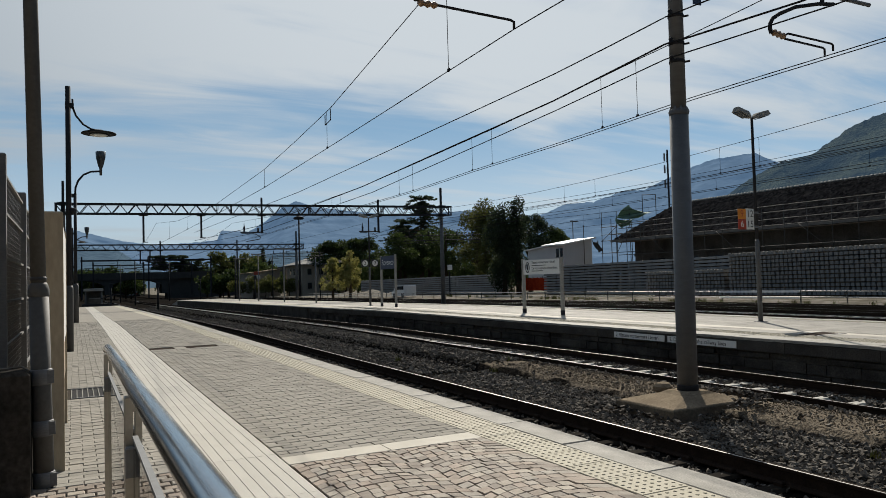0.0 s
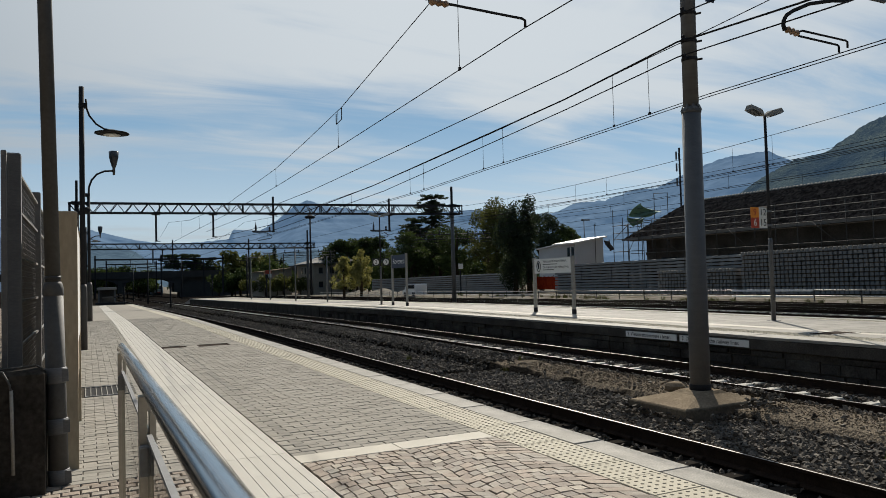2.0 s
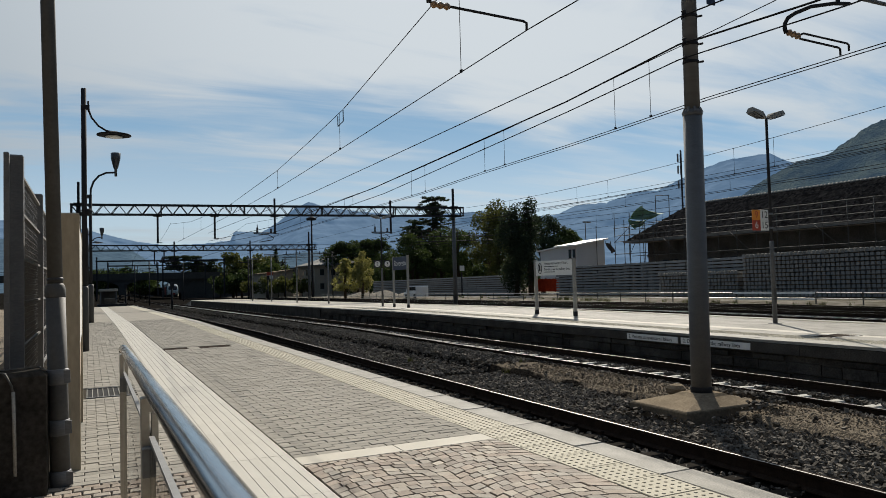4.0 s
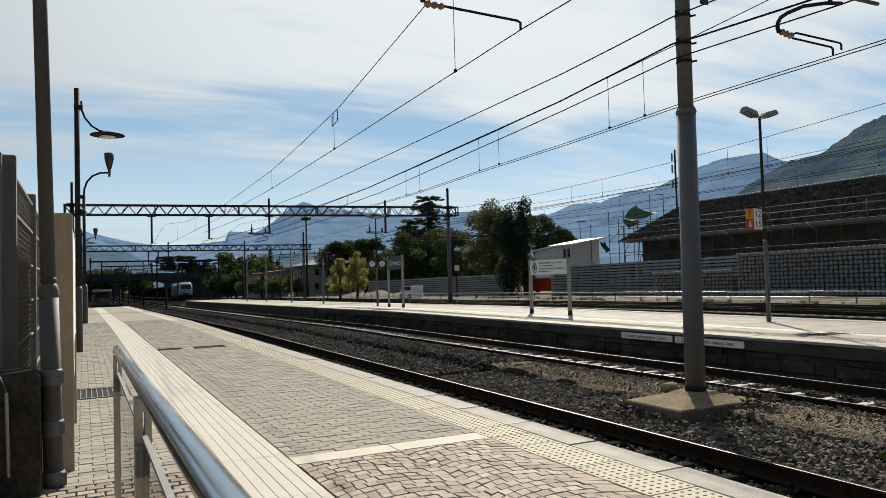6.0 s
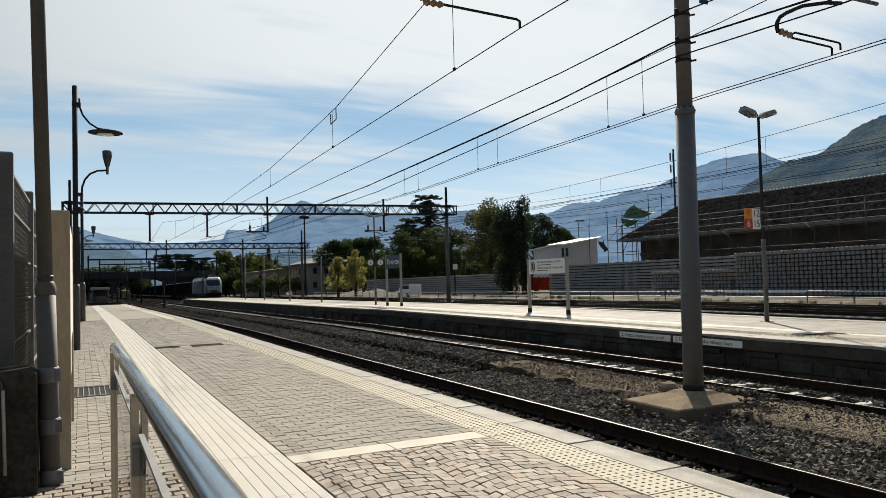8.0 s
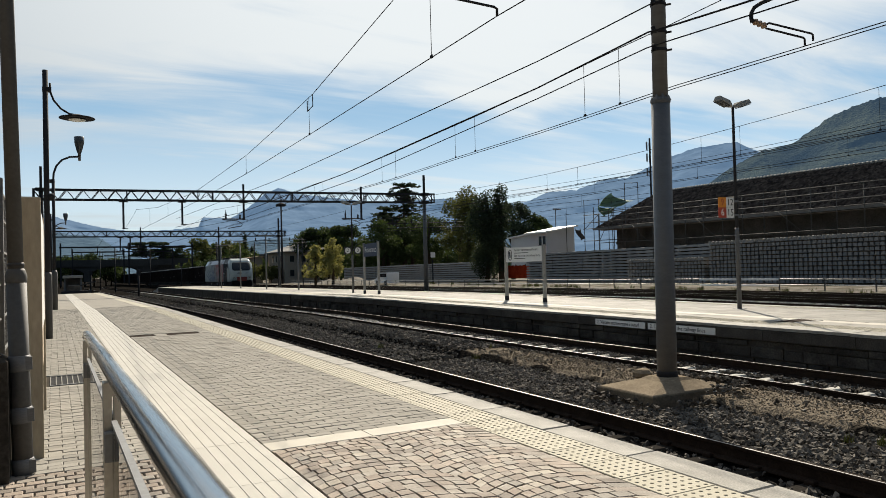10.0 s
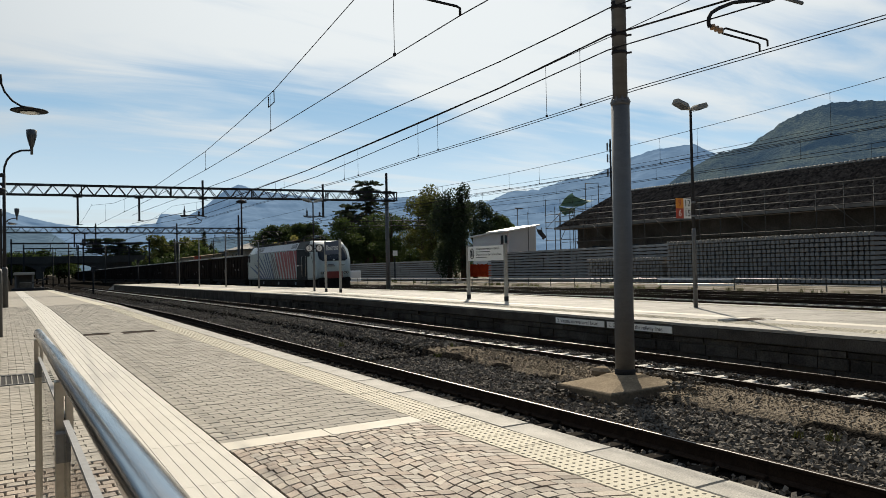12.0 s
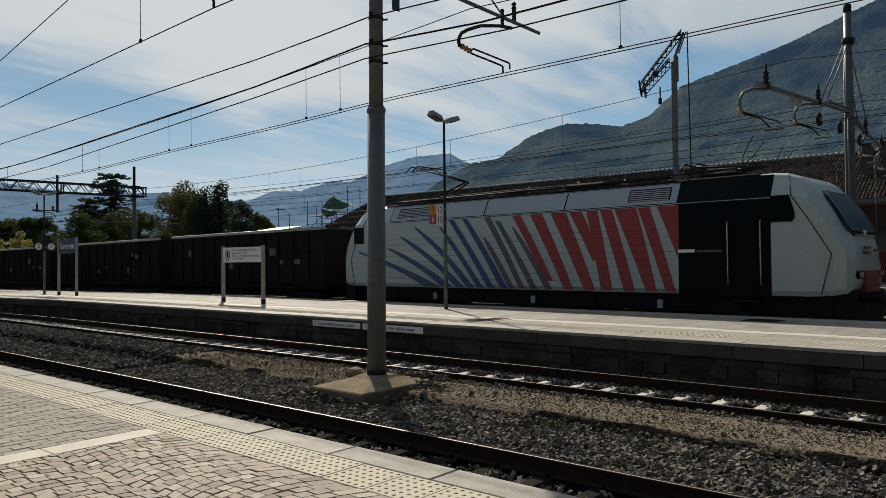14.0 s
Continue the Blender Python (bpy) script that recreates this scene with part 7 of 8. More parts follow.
def house(name, label, x0, x1, y0, y1, z0, z1, ridge, wall, roof, windows, axis="y"):
    h = thing(name, label, "house")
    w = part("wall", Shape().box(x0, x1, y0, y1, z0, z1), wall, h)
    if axis == "x":
        ym = (y0 + y1) / 2
        part("gable", Shape().prism([(y0, z1), (ym, ridge - .1), (y1, z1)], "x", x0, x1), wall, h)
        part("roof", Shape().prism([(y0 - .4, z1 - .1), (ym, ridge), (y1 + .4, z1 - .1), (y1 + .4, z1 + .08), (ym, ridge + .2), (y0 - .4, z1 + .08)], "x", x0 - .4, x1 + .4), roof, h)
    elif axis == "mono":
        part("gable", Shape().prism([(y0, z1), (y1, z1), (y0, ridge)], "x", x0, x1), wall, h)
        part("roof", Shape().prism([(y0 - .3, ridge + .05), (y1 + .4, z1 - .02), (y1 + .4, z1 + .14), (y0 - .3, ridge + .21)], "x", x0 - .35, x1 + .3), roof, h)
    elif axis == "hip":
        xm, ym, e = (x0 + x1) / 2, (y0 + y1) / 2, .7
        v = [(x0 - e, y0 - e, z1), (x1 + e, y0 - e, z1), (x1 + e, y1 + e, z1), (x0 - e, y1 + e, z1), (xm - 1, ym, ridge), (xm + 1, ym, ridge), (x0 - e, y0 - e, z1 - .2), (x1 + e, y0 - e, z1 - .2), (x1 + e, y1 + e, z1 - .2), (x0 - e, y1 + e, z1 - .2)]
        part("roof", Shape().add(v, [(0, 1, 5, 4), (1, 2, 5), (2, 3, 4, 5), (3, 0, 4), (0, 6, 7, 1), (1, 7, 8, 2), (2, 8, 9, 3), (3, 9, 6, 0), (6, 9, 8, 7)]), roof, h)
    else:
        part("gable", Shape().prism([(x0, z1), (x1, z1), (x1, ridge)], "y", y0, y1), wall, h)
        part("roof", Shape().prism([(x0 - .4, z1), (x1 + .4, ridge), (x1 + .4, ridge + .2), (x0 - .4, z1 + .2)], "y", y0 - .4, y1 + .4), roof, h)
    for sidev, a, z, ww, hh in windows:
        if sidev == "x":
            o = part("window", Shape().box(x0 - .05, x0 + .02, a, a + ww, z, z + hh), MAT["window"], h)
            part("sill", Shape().box(x0 - .12, x0 + .02, a - .1, a + ww + .1, z - .1, z), MAT["post"], o)
        else:
            o = part("window", Shape().box(a, a + ww, y0 - .05, y0 + .02, z, z + hh), MAT["window"], h)
            part("sill", Shape().box(a - .1, a + ww + .1, y0 - .12, y0 + .02, z - .1, z), MAT["post"], o)


def houses():
    house("white_house", "small white gabled house behind the sleeper stacks", 58, 62.6, 79.4, 83.7, -.5, 5.25, 6.1, MAT["white_wall"], MAT["roof_sheet"],
          [("x", 79.7, 3.7, .55, 1.15), ("x", 80.6, 3.7, .55, 1.15)], "lean")
    house("annex", "low white annex beside the small house", 58.5, 66, 84.4, 88.8, -.5, 4.9, 5.2, MAT["white_wall"], MAT["roof_sheet"], [], "mono")
    wins = [("y", 46.0 + k * 2.6, z, .9, 1.3) for k in range(4) for z in (-.2, 2.9)] + [("x", 161 + k * 3, z, 1.0, 1.4) for k in range(3) for z in (-.2, 2.9)]
    house("beige_house", "beige two-storey railway house with a low hipped roof", 44.8, 56.5, 158, 172, -2.6, 5.2, 7.2, MAT["plaster"], MAT["eave"], wins, "hip")
    house("low_store", "low beige store building with a lean roof", 37, 43.5, 172, 186, -2.6, 3.6, 4.4, MAT["plaster"], MAT["slab"], [("y", 38, .4, 1.2, 1.4), ("y", 40.4, .4, 1.2, 1.4)], "lean")
    r = thing("red_sign", "small red and white hazard sign on the store", "sign")
    part("plate", Shape().box(36.6, 38.0, 168.9, 169, 3.2, 4.0), MAT["red_plate"], r, "red upper plate")
    part("white_plate", Shape().box(36.6, 38.0, 168.9, 169, 2.4, 3.17), MAT["white"], r, "white lower plate")
    part("post", Shape().box(37.2, 37.4, 169, 169.1, -.8, 3.9), MAT["dark_steel"], r)


def bridge():
    b = thing("road_bridge", "dark arched road bridge crossing the tracks", "bridge")
    y = 232
    part("parapet", Shape().box(-30, 48, y, y + .4, 4.2, 5.4), MAT["bridge"], b)
    part("deck", Shape().box(-30, 48, y - .3, y + 9, 3.4, 4.4), MAT["bridge"], b)
    for x in (-20, -6, 8.5, 24, 38):
        part("pier", Shape().box(x - .8, x + .8, y, y + 8.5, -.9, 3.4), MAT["bridge"], b)
    for x0, x1 in ((-19.2, -6.8), (-5.2, 7.7), (9.3, 23.2), (24.8, 37.2)):
        pts = [(x0 + (x1 - x0) * i / 10, 3.4 - 1.5 * (2 * i / 10 - 1) ** 2) for i in range(11)]
        part("arch", Shape().prism([(x0, 3.41)] + pts[1:-1][::1] and [(x0, 1.6)] + pts[1:-1] + [(x1, 1.6), (x1, 3.41), (x0, 3.41)], "y", y + .1, y + 8.4), MAT["bridge"], b)
    part("infill_wall", Shape().box(24.8, 48, y + .8, y + 8, -3.2, 3.42), MAT["bridge"], b, "dark masonry closing the side arches")
    part("abutment", Shape().box(-80, -30, y - 2, y + 12, -.9, 6.0).box(48, 110, y - 2, y + 12, -.9, 6.2), MAT["bridge"], b)
    for x in np.arange(-28, 48, 3.0):
        part("fence_post", Shape().box(x - .05, x + .05, y + .1, y + .2, 5.4, 6.3), MAT["dark_steel"], b)
    part("fence_rail", Shape().box(-30, 48, y + .12, y + .18, 6.2, 6.3).box(-30, 48, y + .12, y + .18, 5.8, 5.86), MAT["dark_steel"], b)


def far_bits():
    s = thing("platform_shelter", "small white-roofed shelter at the platform's end", "shelter")
    part("roof", Shape().box(.8, 2.5, 78, 82, 1.45, 1.7, .05), MAT["post"], s)
    for x in (.95, 2.35):
        part("post", Shape().box(x - .07, x + .07, 78.2, 78.4, -.6, 1.6), MAT["grey_steel"], s)
    part("back_wall", Shape().box(.9, 2.4, 81.5, 81.7, -.6, 1.5), MAT["shed_wall"], s)
    m = thing("track_machine", "dark small rail trolley parked beyond the platform", "rail vehicle")
    part("chassis", Shape().box(.6, 3.2, 76.6, 77.6, -.2, .25, .05), MAT["dark_steel"], m)
    part("engine", Shape().box(1.2, 2.2, 76.7, 77.5, .25, .8, .08), MAT["shed_wall"], m)
    part("arm", Shape().beam((1.9, 77, .6), (3.6, 77, 1.1), .12), MAT["dark_steel"], m)
    for x in (.9, 2.9):
        part("wheel", Shape().tube([(x - .06, 76.65, -.2), (x + .06, 76.65, -.2)], .22, 10), MAT["rail_side"], m)
    for x, y, h in ((8.0, 84, 2.2), (3.9, 96, 2.4), (17.8, 121, 3.6), (24, 110, 3.2), (8.2, 120, 6.0), (24.0, 125, 7.0), (8.2, 160, 7.0), (18, 165, 7.5), (27, 140, 7.5), (31, 128, 7.0), (36.5, 118, 7.2)):
        t = thing("line_post", "thin dark signal or line post beside the tracks", "post", "line posts")
        part("pole", Shape().lathe((x, y, -.8), [(.1, 0), (.08, h + .8)], 8), MAT["dark_steel"], t)
        if h < 4:
            part("signal_head", Shape().box(x - .2, x + .2, y - .2, y, h - .6, h, .05), MAT["dark_steel"], t)
        else:
            part("crossarm", Shape().box(x - 1.5, x + .3, y - .05, y + .05, h - 1.2, h - 1.1), MAT["dark_steel"], t)
    v = thing("white_van", "white van parked by the rubble heap", "van")
    x, y = 38.9, 91
    part("body", Shape().prism([(y - 2.2, -.35), (y + 2.2, -.35), (y + 2.2, .2), (y + 1.5, .3), (y + .9, 1.0), (y - 2.1, 1.05), (y - 2.2, .9)], "x", x, x + 1.7), MAT["car"], v)
    part("window", Shape().prism([(y - 1.9, .45), (y + 1.0, .45), (y + .75, .9), (y - 1.9, .92)], "x", x - .01, x + .01), MAT["window"], v)
    for d in (-1.4, 1.4):
        part("wheel", Shape().tube([(x - .02, y + d, -.3), (x + .2, y + d, -.3)], .3, 14), MAT["black"], v)
    for k, (x, y, r, h) in enumerate(((42, 98, 3.2, 1.1), (41, 106, 3.6, 1.3), (40.5, 113, 2.6, .9), (42, 120, 3.0, 1.0))):
        t = thing("rubble_heap", "pale heap of rubble and gravel in the yard", "rubble", "rubble heaps")
        vv, ff, n, m = [], [], 24, 8
        for i in range(m + 1):
            for j in range(n):
                a, q = 2 * math.pi * j / n, i / m
                rr = r * q * (1 + .25 * noise.noise(Vector((math.cos(a) * 1.5, math.sin(a) * 1.5, k))))
                z = h * (1 - q) ** .8 + .22 * noise.noise(Vector((rr * math.cos(a) * 1.3, rr * math.sin(a) * 1.3, k + 5))) * (1 - q * .7)
                vv.append((x + rr * math.cos(a), y + rr * math.sin(a) * 1.4, -.75 + max(z, -.02)))
        ff = [(i * n + j, i * n + (j + 1) % n, (i + 1) * n + (j + 1) % n, (i + 1) * n + j) for i in range(m) for j in range(n)]
        part("heap", Shape().add(vv, ff, True), MAT["rubble"], t)
    a = thing("antenna_mast", "lattice telephone mast with panel antennas", "antenna")
    part("lattice", Shape().tube([(90, 93, 0), (90, 93, 22)], .17, 6), MAT["dark_steel"], a)
    for z in (15.5, 18, 20):
        for dx, dy in ((-.7, 0), (.5, .6), (.4, -.6)):
            part("panel", Shape().box(90 + dx - .1, 90 + dx + .1, 93 + dy - .1, 93 + dy + .1, z, z + 1.35), MAT["mast"], a)
    f = thing("floodlight_mast", "tall dark floodlight mast with a crown of lamps", "lamp post")
    part("pole", Shape().lathe((28.3, 101, -.7), [(.16, 0), (.1, 11.9)], 10), MAT["dark_steel"], f)
    part("crown", Shape().lathe((28.3, 101, 10.15), [(.55, 0), (.75, .15), (.7, .3), (.2, .5)], 12), MAT["dark_steel"], f)
    l = thing("street_lamp", "slim grey street lamp behind the trees", "lamp post")
    part("pole", Shape().lathe((66, 88, -.5), [(.1, 0), (.06, 9.6)], 8), MAT["grey_steel"], l)
    part("lamp_head", Shape().box(65.6, 67, 87.9, 88.1, 9.1, 9.3), MAT["grey_steel"], l)
    s = thing("small_sign", "small white square sign on a post beyond the sidings", "sign")
    part("plate", Shape().box(41.4, 42.0, 80.9, 81, 2.75, 3.4), MAT["white"], s)
    part("post", Shape().box(41.6, 41.75, 81, 81.1, -.6, 2.6), MAT["dark_steel"], s)


# ---- trees ----
def leaves(name, clumps, per, size, mat, parent, seed, flat=1.0):
    """Crown: many small leaf sprays about the clump centres (x, y, z, radius)."""
    rng = np.random.default_rng(seed)
    V = []
    for x, y, z, r in clumps:
        n = max(10, int(2.6 * per * r * r))
        d = rng.normal(size=(n, 3)); d /= np.linalg.norm(d, axis=1, keepdims=True)
        p = d * (r * rng.uniform(.35, 1.05, (n, 1)) ** .6) * np.array([1, 1, flat]) + (x, y, z)
        a = rng.normal(size=(n, 3)); a /= np.linalg.norm(a, axis=1, keepdims=True)
        b = np.cross(a, rng.normal(size=(n, 3))); b /= np.linalg.norm(b, axis=1, keepdims=True)
        s = size * rng.uniform(.5, 1.4, (n, 1))
        V.append(np.stack([p - a * s, p + b * s * .55, p + a * s, p - b * s * .55], 1).reshape(-1, 3))
    v = np.concatenate(V)
    f = np.arange(len(v)).reshape(-1, 4)
    return bulk(name, v, f, mat, "", "", "stuff", parent)


def tree(name, label, x, y, h, r, kind, leaf, seed, base=-.7, per=34, size=.26):
    t = thing(name, label, "tree", "trees")
    rng = random.Random(seed)
    limbs, clumps = Shape(), []
    tr = Shape().tube([(x, y, base), (x + rng.uniform(-.2, .2), y, base + h * .3), (x + rng.uniform(-.3, .3), y + rng.uniform(-.3, .3), base + h * .62), (x, y, base + h * .93)],
                      [h * .028 + .06, h * .022 + .04, h * .013 + .03, .03], 9)
    part("trunk", tr, MAT["bark"], t)
    def limb(z0, a, ln, rise):
        e = (x + math.cos(a) * ln, y + math.sin(a) * ln, z0 + rise)
        m = (x + math.cos(a) * ln * .5, y + math.sin(a) * ln * .5, z0 + rise * .4)
        limbs.tube([(x, y, z0), m, e], [.09 + ln * .012, .06, .025], 6)
        return e
    if kind == "cedar":
        for k in range(19):
            q = k / 18
            z = base + h * (.2 + .76 * q + rng.uniform(-.015, .015))
            w = r * (1.0 - .62 * q) * rng.uniform(.7, 1.15)
            for c in range(7):
                a = rng.uniform(0, 6.283)
                ln = w * rng.uniform(.35, 1.1)
                e = limb(z, a, ln, rng.uniform(-.5, .6))
                g = .2
                while g < 1.05:
                    clumps.append((x + (e[0] - x) * g + rng.uniform(-.35, .35), y + (e[1] - y) * g + rng.uniform(-.35, .35), z + .12 + (e[2] - z) * g + rng.uniform(-.35, .35), rng.uniform(.3, .62)))
                    g += rng.uniform(.1, .24)
        for k in range(8):
            clumps.append((x + rng.uniform(-1.8, 2.4), y + rng.uniform(-1, 1), base + h * rng.uniform(.96, 1.0), rng.uniform(.5, .8)))
        flat = .3
    elif kind == "column":
        for k in range(26):
            q = k / 25
            w = r * (math.sin(math.pi * (.1 + .8 * q)) ** .7) * rng.uniform(.5, 1.0)
            a = rng.uniform(0, 6.283)
            clumps.append((x + w * .55 * math.cos(a), y + w * .55 * math.sin(a), base + h * (.14 + .84 * q), r * rng.uniform(.32, .6)))
            if k % 3 == 0:
                limb(base + h * (.1 + .75 * q), a, w * .6, h * .06)
        flat = 1.25
    elif kind == "pine":
        for k in range(24):
            a = rng.uniform(0, 6.283)
            ln = r * rng.uniform(.3, .95)
            e = limb(base + h * rng.uniform(.45, .75), a, ln, h * .16)
            for g in range(3):
                clumps.append((e[0] + rng.uniform(-.9, .9), e[1] + rng.uniform(-.9, .9), base + h * rng.choice((.7, .76, .83, .9, .97)), r * rng.uniform(.16, .26)))
        flat = .3
    elif kind == "dome":
        for k in range(64):
            a, q = rng.uniform(0, 6.283), rng.random() ** .7
            w = r * math.sqrt(rng.uniform(.25, 1)) * math.sqrt(max(.03, 1 - (q * .96) ** 2))
            clumps.append((x + w * math.cos(a), y + w * math.sin(a), base + h * (.36 + .58 * q), r * rng.uniform(.16, .27)))
            if k % 6 == 0:
                limb(base + h * (.2 + .2 * q), a, w * .8, h * .2)
        flat = .75
    elif kind == "pear":
        for k in range(46):
            a, q = rng.uniform(0, 6.283), rng.random()
            w = r * math.sqrt(rng.random()) * (1 - q) ** .6
            clumps.append((x + w * math.cos(a), y + w * math.sin(a), base + h * (.16 + .8 * q), r * rng.uniform(.16, .3)))
            if k % 5 == 0:
                limb(base + h * (.1 + .6 * q), a, w * .8, h * .1)
        flat = 1.1
    elif kind == "bush":
        for k in range(30):
            a, q = rng.uniform(0, 6.283), rng.random()
            w = r * math.sqrt(rng.random()) * math.sin(math.pi * (.35 + .55 * q)) ** .6
            clumps.append((x + w * math.cos(a), y + w * math.sin(a), base + h * (.08 + .82 * q), r * rng.uniform(.2, .36)))
        flat = .9
    else:
        for k in range(30):
            a, q = rng.uniform(0, 6.283), rng.random()
            w = r * math.sqrt(rng.random()) * math.sin(math.pi * (.22 + .68 * q)) ** .6
            c = (x + w * math.cos(a), y + w * math.sin(a), base + h * (.3 + .66 * q), r * rng.uniform(.2, .38))
            clumps.append(c)
            if k % 3 == 0:
                limb(base + h * (.2 + .4 * q), a, w * .8, h * .16)
        flat = .85
    if limbs.v:
        part("branching", limbs, MAT["bark"], t)
    leaves("crown", clumps, per, size, LEAF[leaf], t, seed, flat)



def unseen_sky_block():
    """Plain unseen walls, added beside and behind the eye to cut the sky light."""
    w = thing("wall_station", "plain unseen wall added beside the platform to block sky light", "wall", kind="structure")
    part("front", Shape().box(-9.5, -5.2, -70, 1.5, -0.5, 9.5), MAT["plaster"], w)
    part("canopy", Shape().box(-5.2, 3.0, -70, -9, 4.2, 4.5), MAT["dark_steel"], w, "dark unseen roof added to block sky light")
    for y in range(-64, -9, 9):
        part("canopy_post", Shape().box(1.8, 2.0, y - .1, y + .1, 0, 4.2), MAT["dark_steel"], w)


def trees():
    T = tree
    T("dark_poplar", "tall dark green columnar tree behind the sidings", 50.9, 79.6, 11.7, 1.5, "column", "needle", 1, per=120, size=.15)
    T("dark_poplar", "broad dark green tree with ragged crown behind the sidings", 49.3, 80.6, 10.2, 2.9, "column", "needle", 2, per=90, size=.15)
    T("cedar", "spreading dark cedar with flat layered branches", 65, 139, 19.4, 9, "cedar", "needle", 3, per=60, size=.15)
    T("cedar", "dark layered cedar beyond the sleeper stacks", 63, 143, 14.5, 9, "cedar", "needle", 13, per=60, size=.15)
    T("broad_tree", "olive-green broadleaf tree with ragged crown", 62.5, 110.5, 14.0, 4.2, "round", "mid", 4, per=80, size=.17)
    T("broad_tree", "olive-green broadleaf tree with pointed top", 60.5, 104.5, 13.2, 3.2, "column", "mid", 5, per=70, size=.17)
    T("broad_tree", "olive-green broadleaf tree beyond the sleeper stacks", 60, 118, 12.2, 4.4, "round", "dark", 25, per=70, size=.18)
    T("broad_tree", "dense dark green dome-shaped tree behind the white house", 61.0, 92.2, 11.2, 4.6, "dome", "needle", 6, per=80, size=.16)
    T("broad_tree", "low dark green tree behind the white house", 64.0, 90.6, 9.0, 3.8, "dome", "dark", 26, per=80, size=.16)
    T("broad_tree", "dense dark green tree beyond the sleeper stacks", 61, 127, 10.8, 5.0, "round", "dark", 7, per=50, size=.2)
    T("broad_tree", "dense dark green tree beyond the sleeper stacks", 54, 125, 9.8, 4.5, "round", "dark", 27, per=50, size=.2)
    T("broad_tree", "dark rounded tree near the railway house", 53, 160, 11.2, 6.0, "dome", "dark", 8, per=40, size=.24)
    T("broad_tree", "dark rounded tree near the railway house", 58, 155, 11.4, 5.6, "dome", "dark", 28, per=40, size=.24)
    T("yellow_tree", "small tree with yellow autumn leaves", 36.7, 112, 6.0, 2.2, "pear", "yellow", 9, per=80, size=.17)
    T("yellow_tree", "small tree with yellow autumn leaves", 38.9, 110, 6.5, 2.3, "pear", "yellow", 10, per=80, size=.17)
    for k, (x, y, h, r, leaf) in enumerate(((35.5, 206, 10.5, 4.6, "mid"), (38.5, 210, 10, 5, "dark"), (44, 205, 9.5, 5, "mid"), (36, 196, 5.5, 3.5, "dark"), (43, 190, 8, 5, "dark"), (64, 175, 9, 5, "dark"), (70, 150, 10, 5, "mid"))):
        T("far_tree", "distant tree with ragged autumn foliage", x, y, h, r, "round", leaf, 40 + k, per=16, size=.36)
    for k, (x, y, h, r) in enumerate(((27.2, 247, 13.4, 6.2), (34.0, 246, 12.2, 5.4))):
        T("cedar", "flat-topped dark layered cedar by the bridge", x, y, h, r, "pine", "needle", 60 + k, base=-2.6, per=60, size=.22)
    for k, (x, y, h) in enumerate(((45, 196, 11.5), (47, 196.5, 8))):
        T("cypress", "slim dark cypress behind the store", x, y, h, 1.0, "column", "needle", 70 + k, per=70, size=.24)
    for k, (x, y) in enumerate(((38.0, 164), (36.8, 170), (34.5, 176), (40, 166), (42.5, 160))):
        T("bush", "olive-green bush beside the far tracks", x, y, 2.6 + k % 2, 2.6, "bush", "mid", 110 + k, per=40, size=.2)
    for k, (x, y) in enumerate(((34, 198), (36, 204), (40, 203), (43, 200), (33, 212), (41, 186), (48, 192), (2, 268), (5, 258), (15, 260), (-2, 260), (9, 263), (17, 267), (-6, 272), (12, 270), (30, 268), (37, 266), (44, 270), (-14, 266))):
        T("bush", "dark undergrowth beneath the distant trees", x, y, 4.2 + k % 2 if y < 240 else 6.6 + k % 3, 3.6 if y < 240 else 5.2, "bush", "dark", 130 + k, per=24, size=.3)
    for k, (x, y) in enumerate(((66, 122), (70, 140), (72, 118), (54, 140), (52, 150), (63, 152), (66, 130), (70, 112), (62, 150))):
        T("bush", "dark green bush at the yard's edge", x, y, 5.5 + k % 3, 4.2, "bush", "dark", 80 + k, per=20, size=.3)


def weeds():
    """Small dry tufts along the yard fence and in the ballast."""
    rng = np.random.default_rng(31)
    spots = [(37.6 + rng.uniform(-.6, .8), y, RAIL - .2, .3) for y in rng.uniform(8, 75, 70)] + [(7.75, 4.7, RAIL - .1, .12), (7.6, 5.0, RAIL - .1, .1), (8.0, 13.6, RAIL - .1, .14), (9.0, 14.6, RAIL - .05, .14), (7.2, 17, RAIL - .1, .14)]
    for x, y, z, h in spots:
        n = 26
        a, ln = rng.uniform(0, 6.283, n), h * rng.uniform(.5, 1.2, n)
        out = rng.uniform(.2, .8, n) * ln
        c = np.stack([np.full(n, x) + rng.uniform(-.5, .5, n) * h, np.full(n, y) + rng.uniform(-.5, .5, n) * h, np.full(n, z)], -1)
        w = np.stack([-np.sin(a), np.cos(a), np.zeros(n)], -1) * h * .06
        tip = c + np.stack([np.cos(a) * out, np.sin(a) * out, ln], -1)
        v = np.stack([c - w, c + w, tip], 1).reshape(-1, 3)
        bulk("weed_tuft", v, np.arange(3 * n).reshape(-1, 3), MAT["grass"], "small tuft of dry yellow-green weeds", "weed", "")


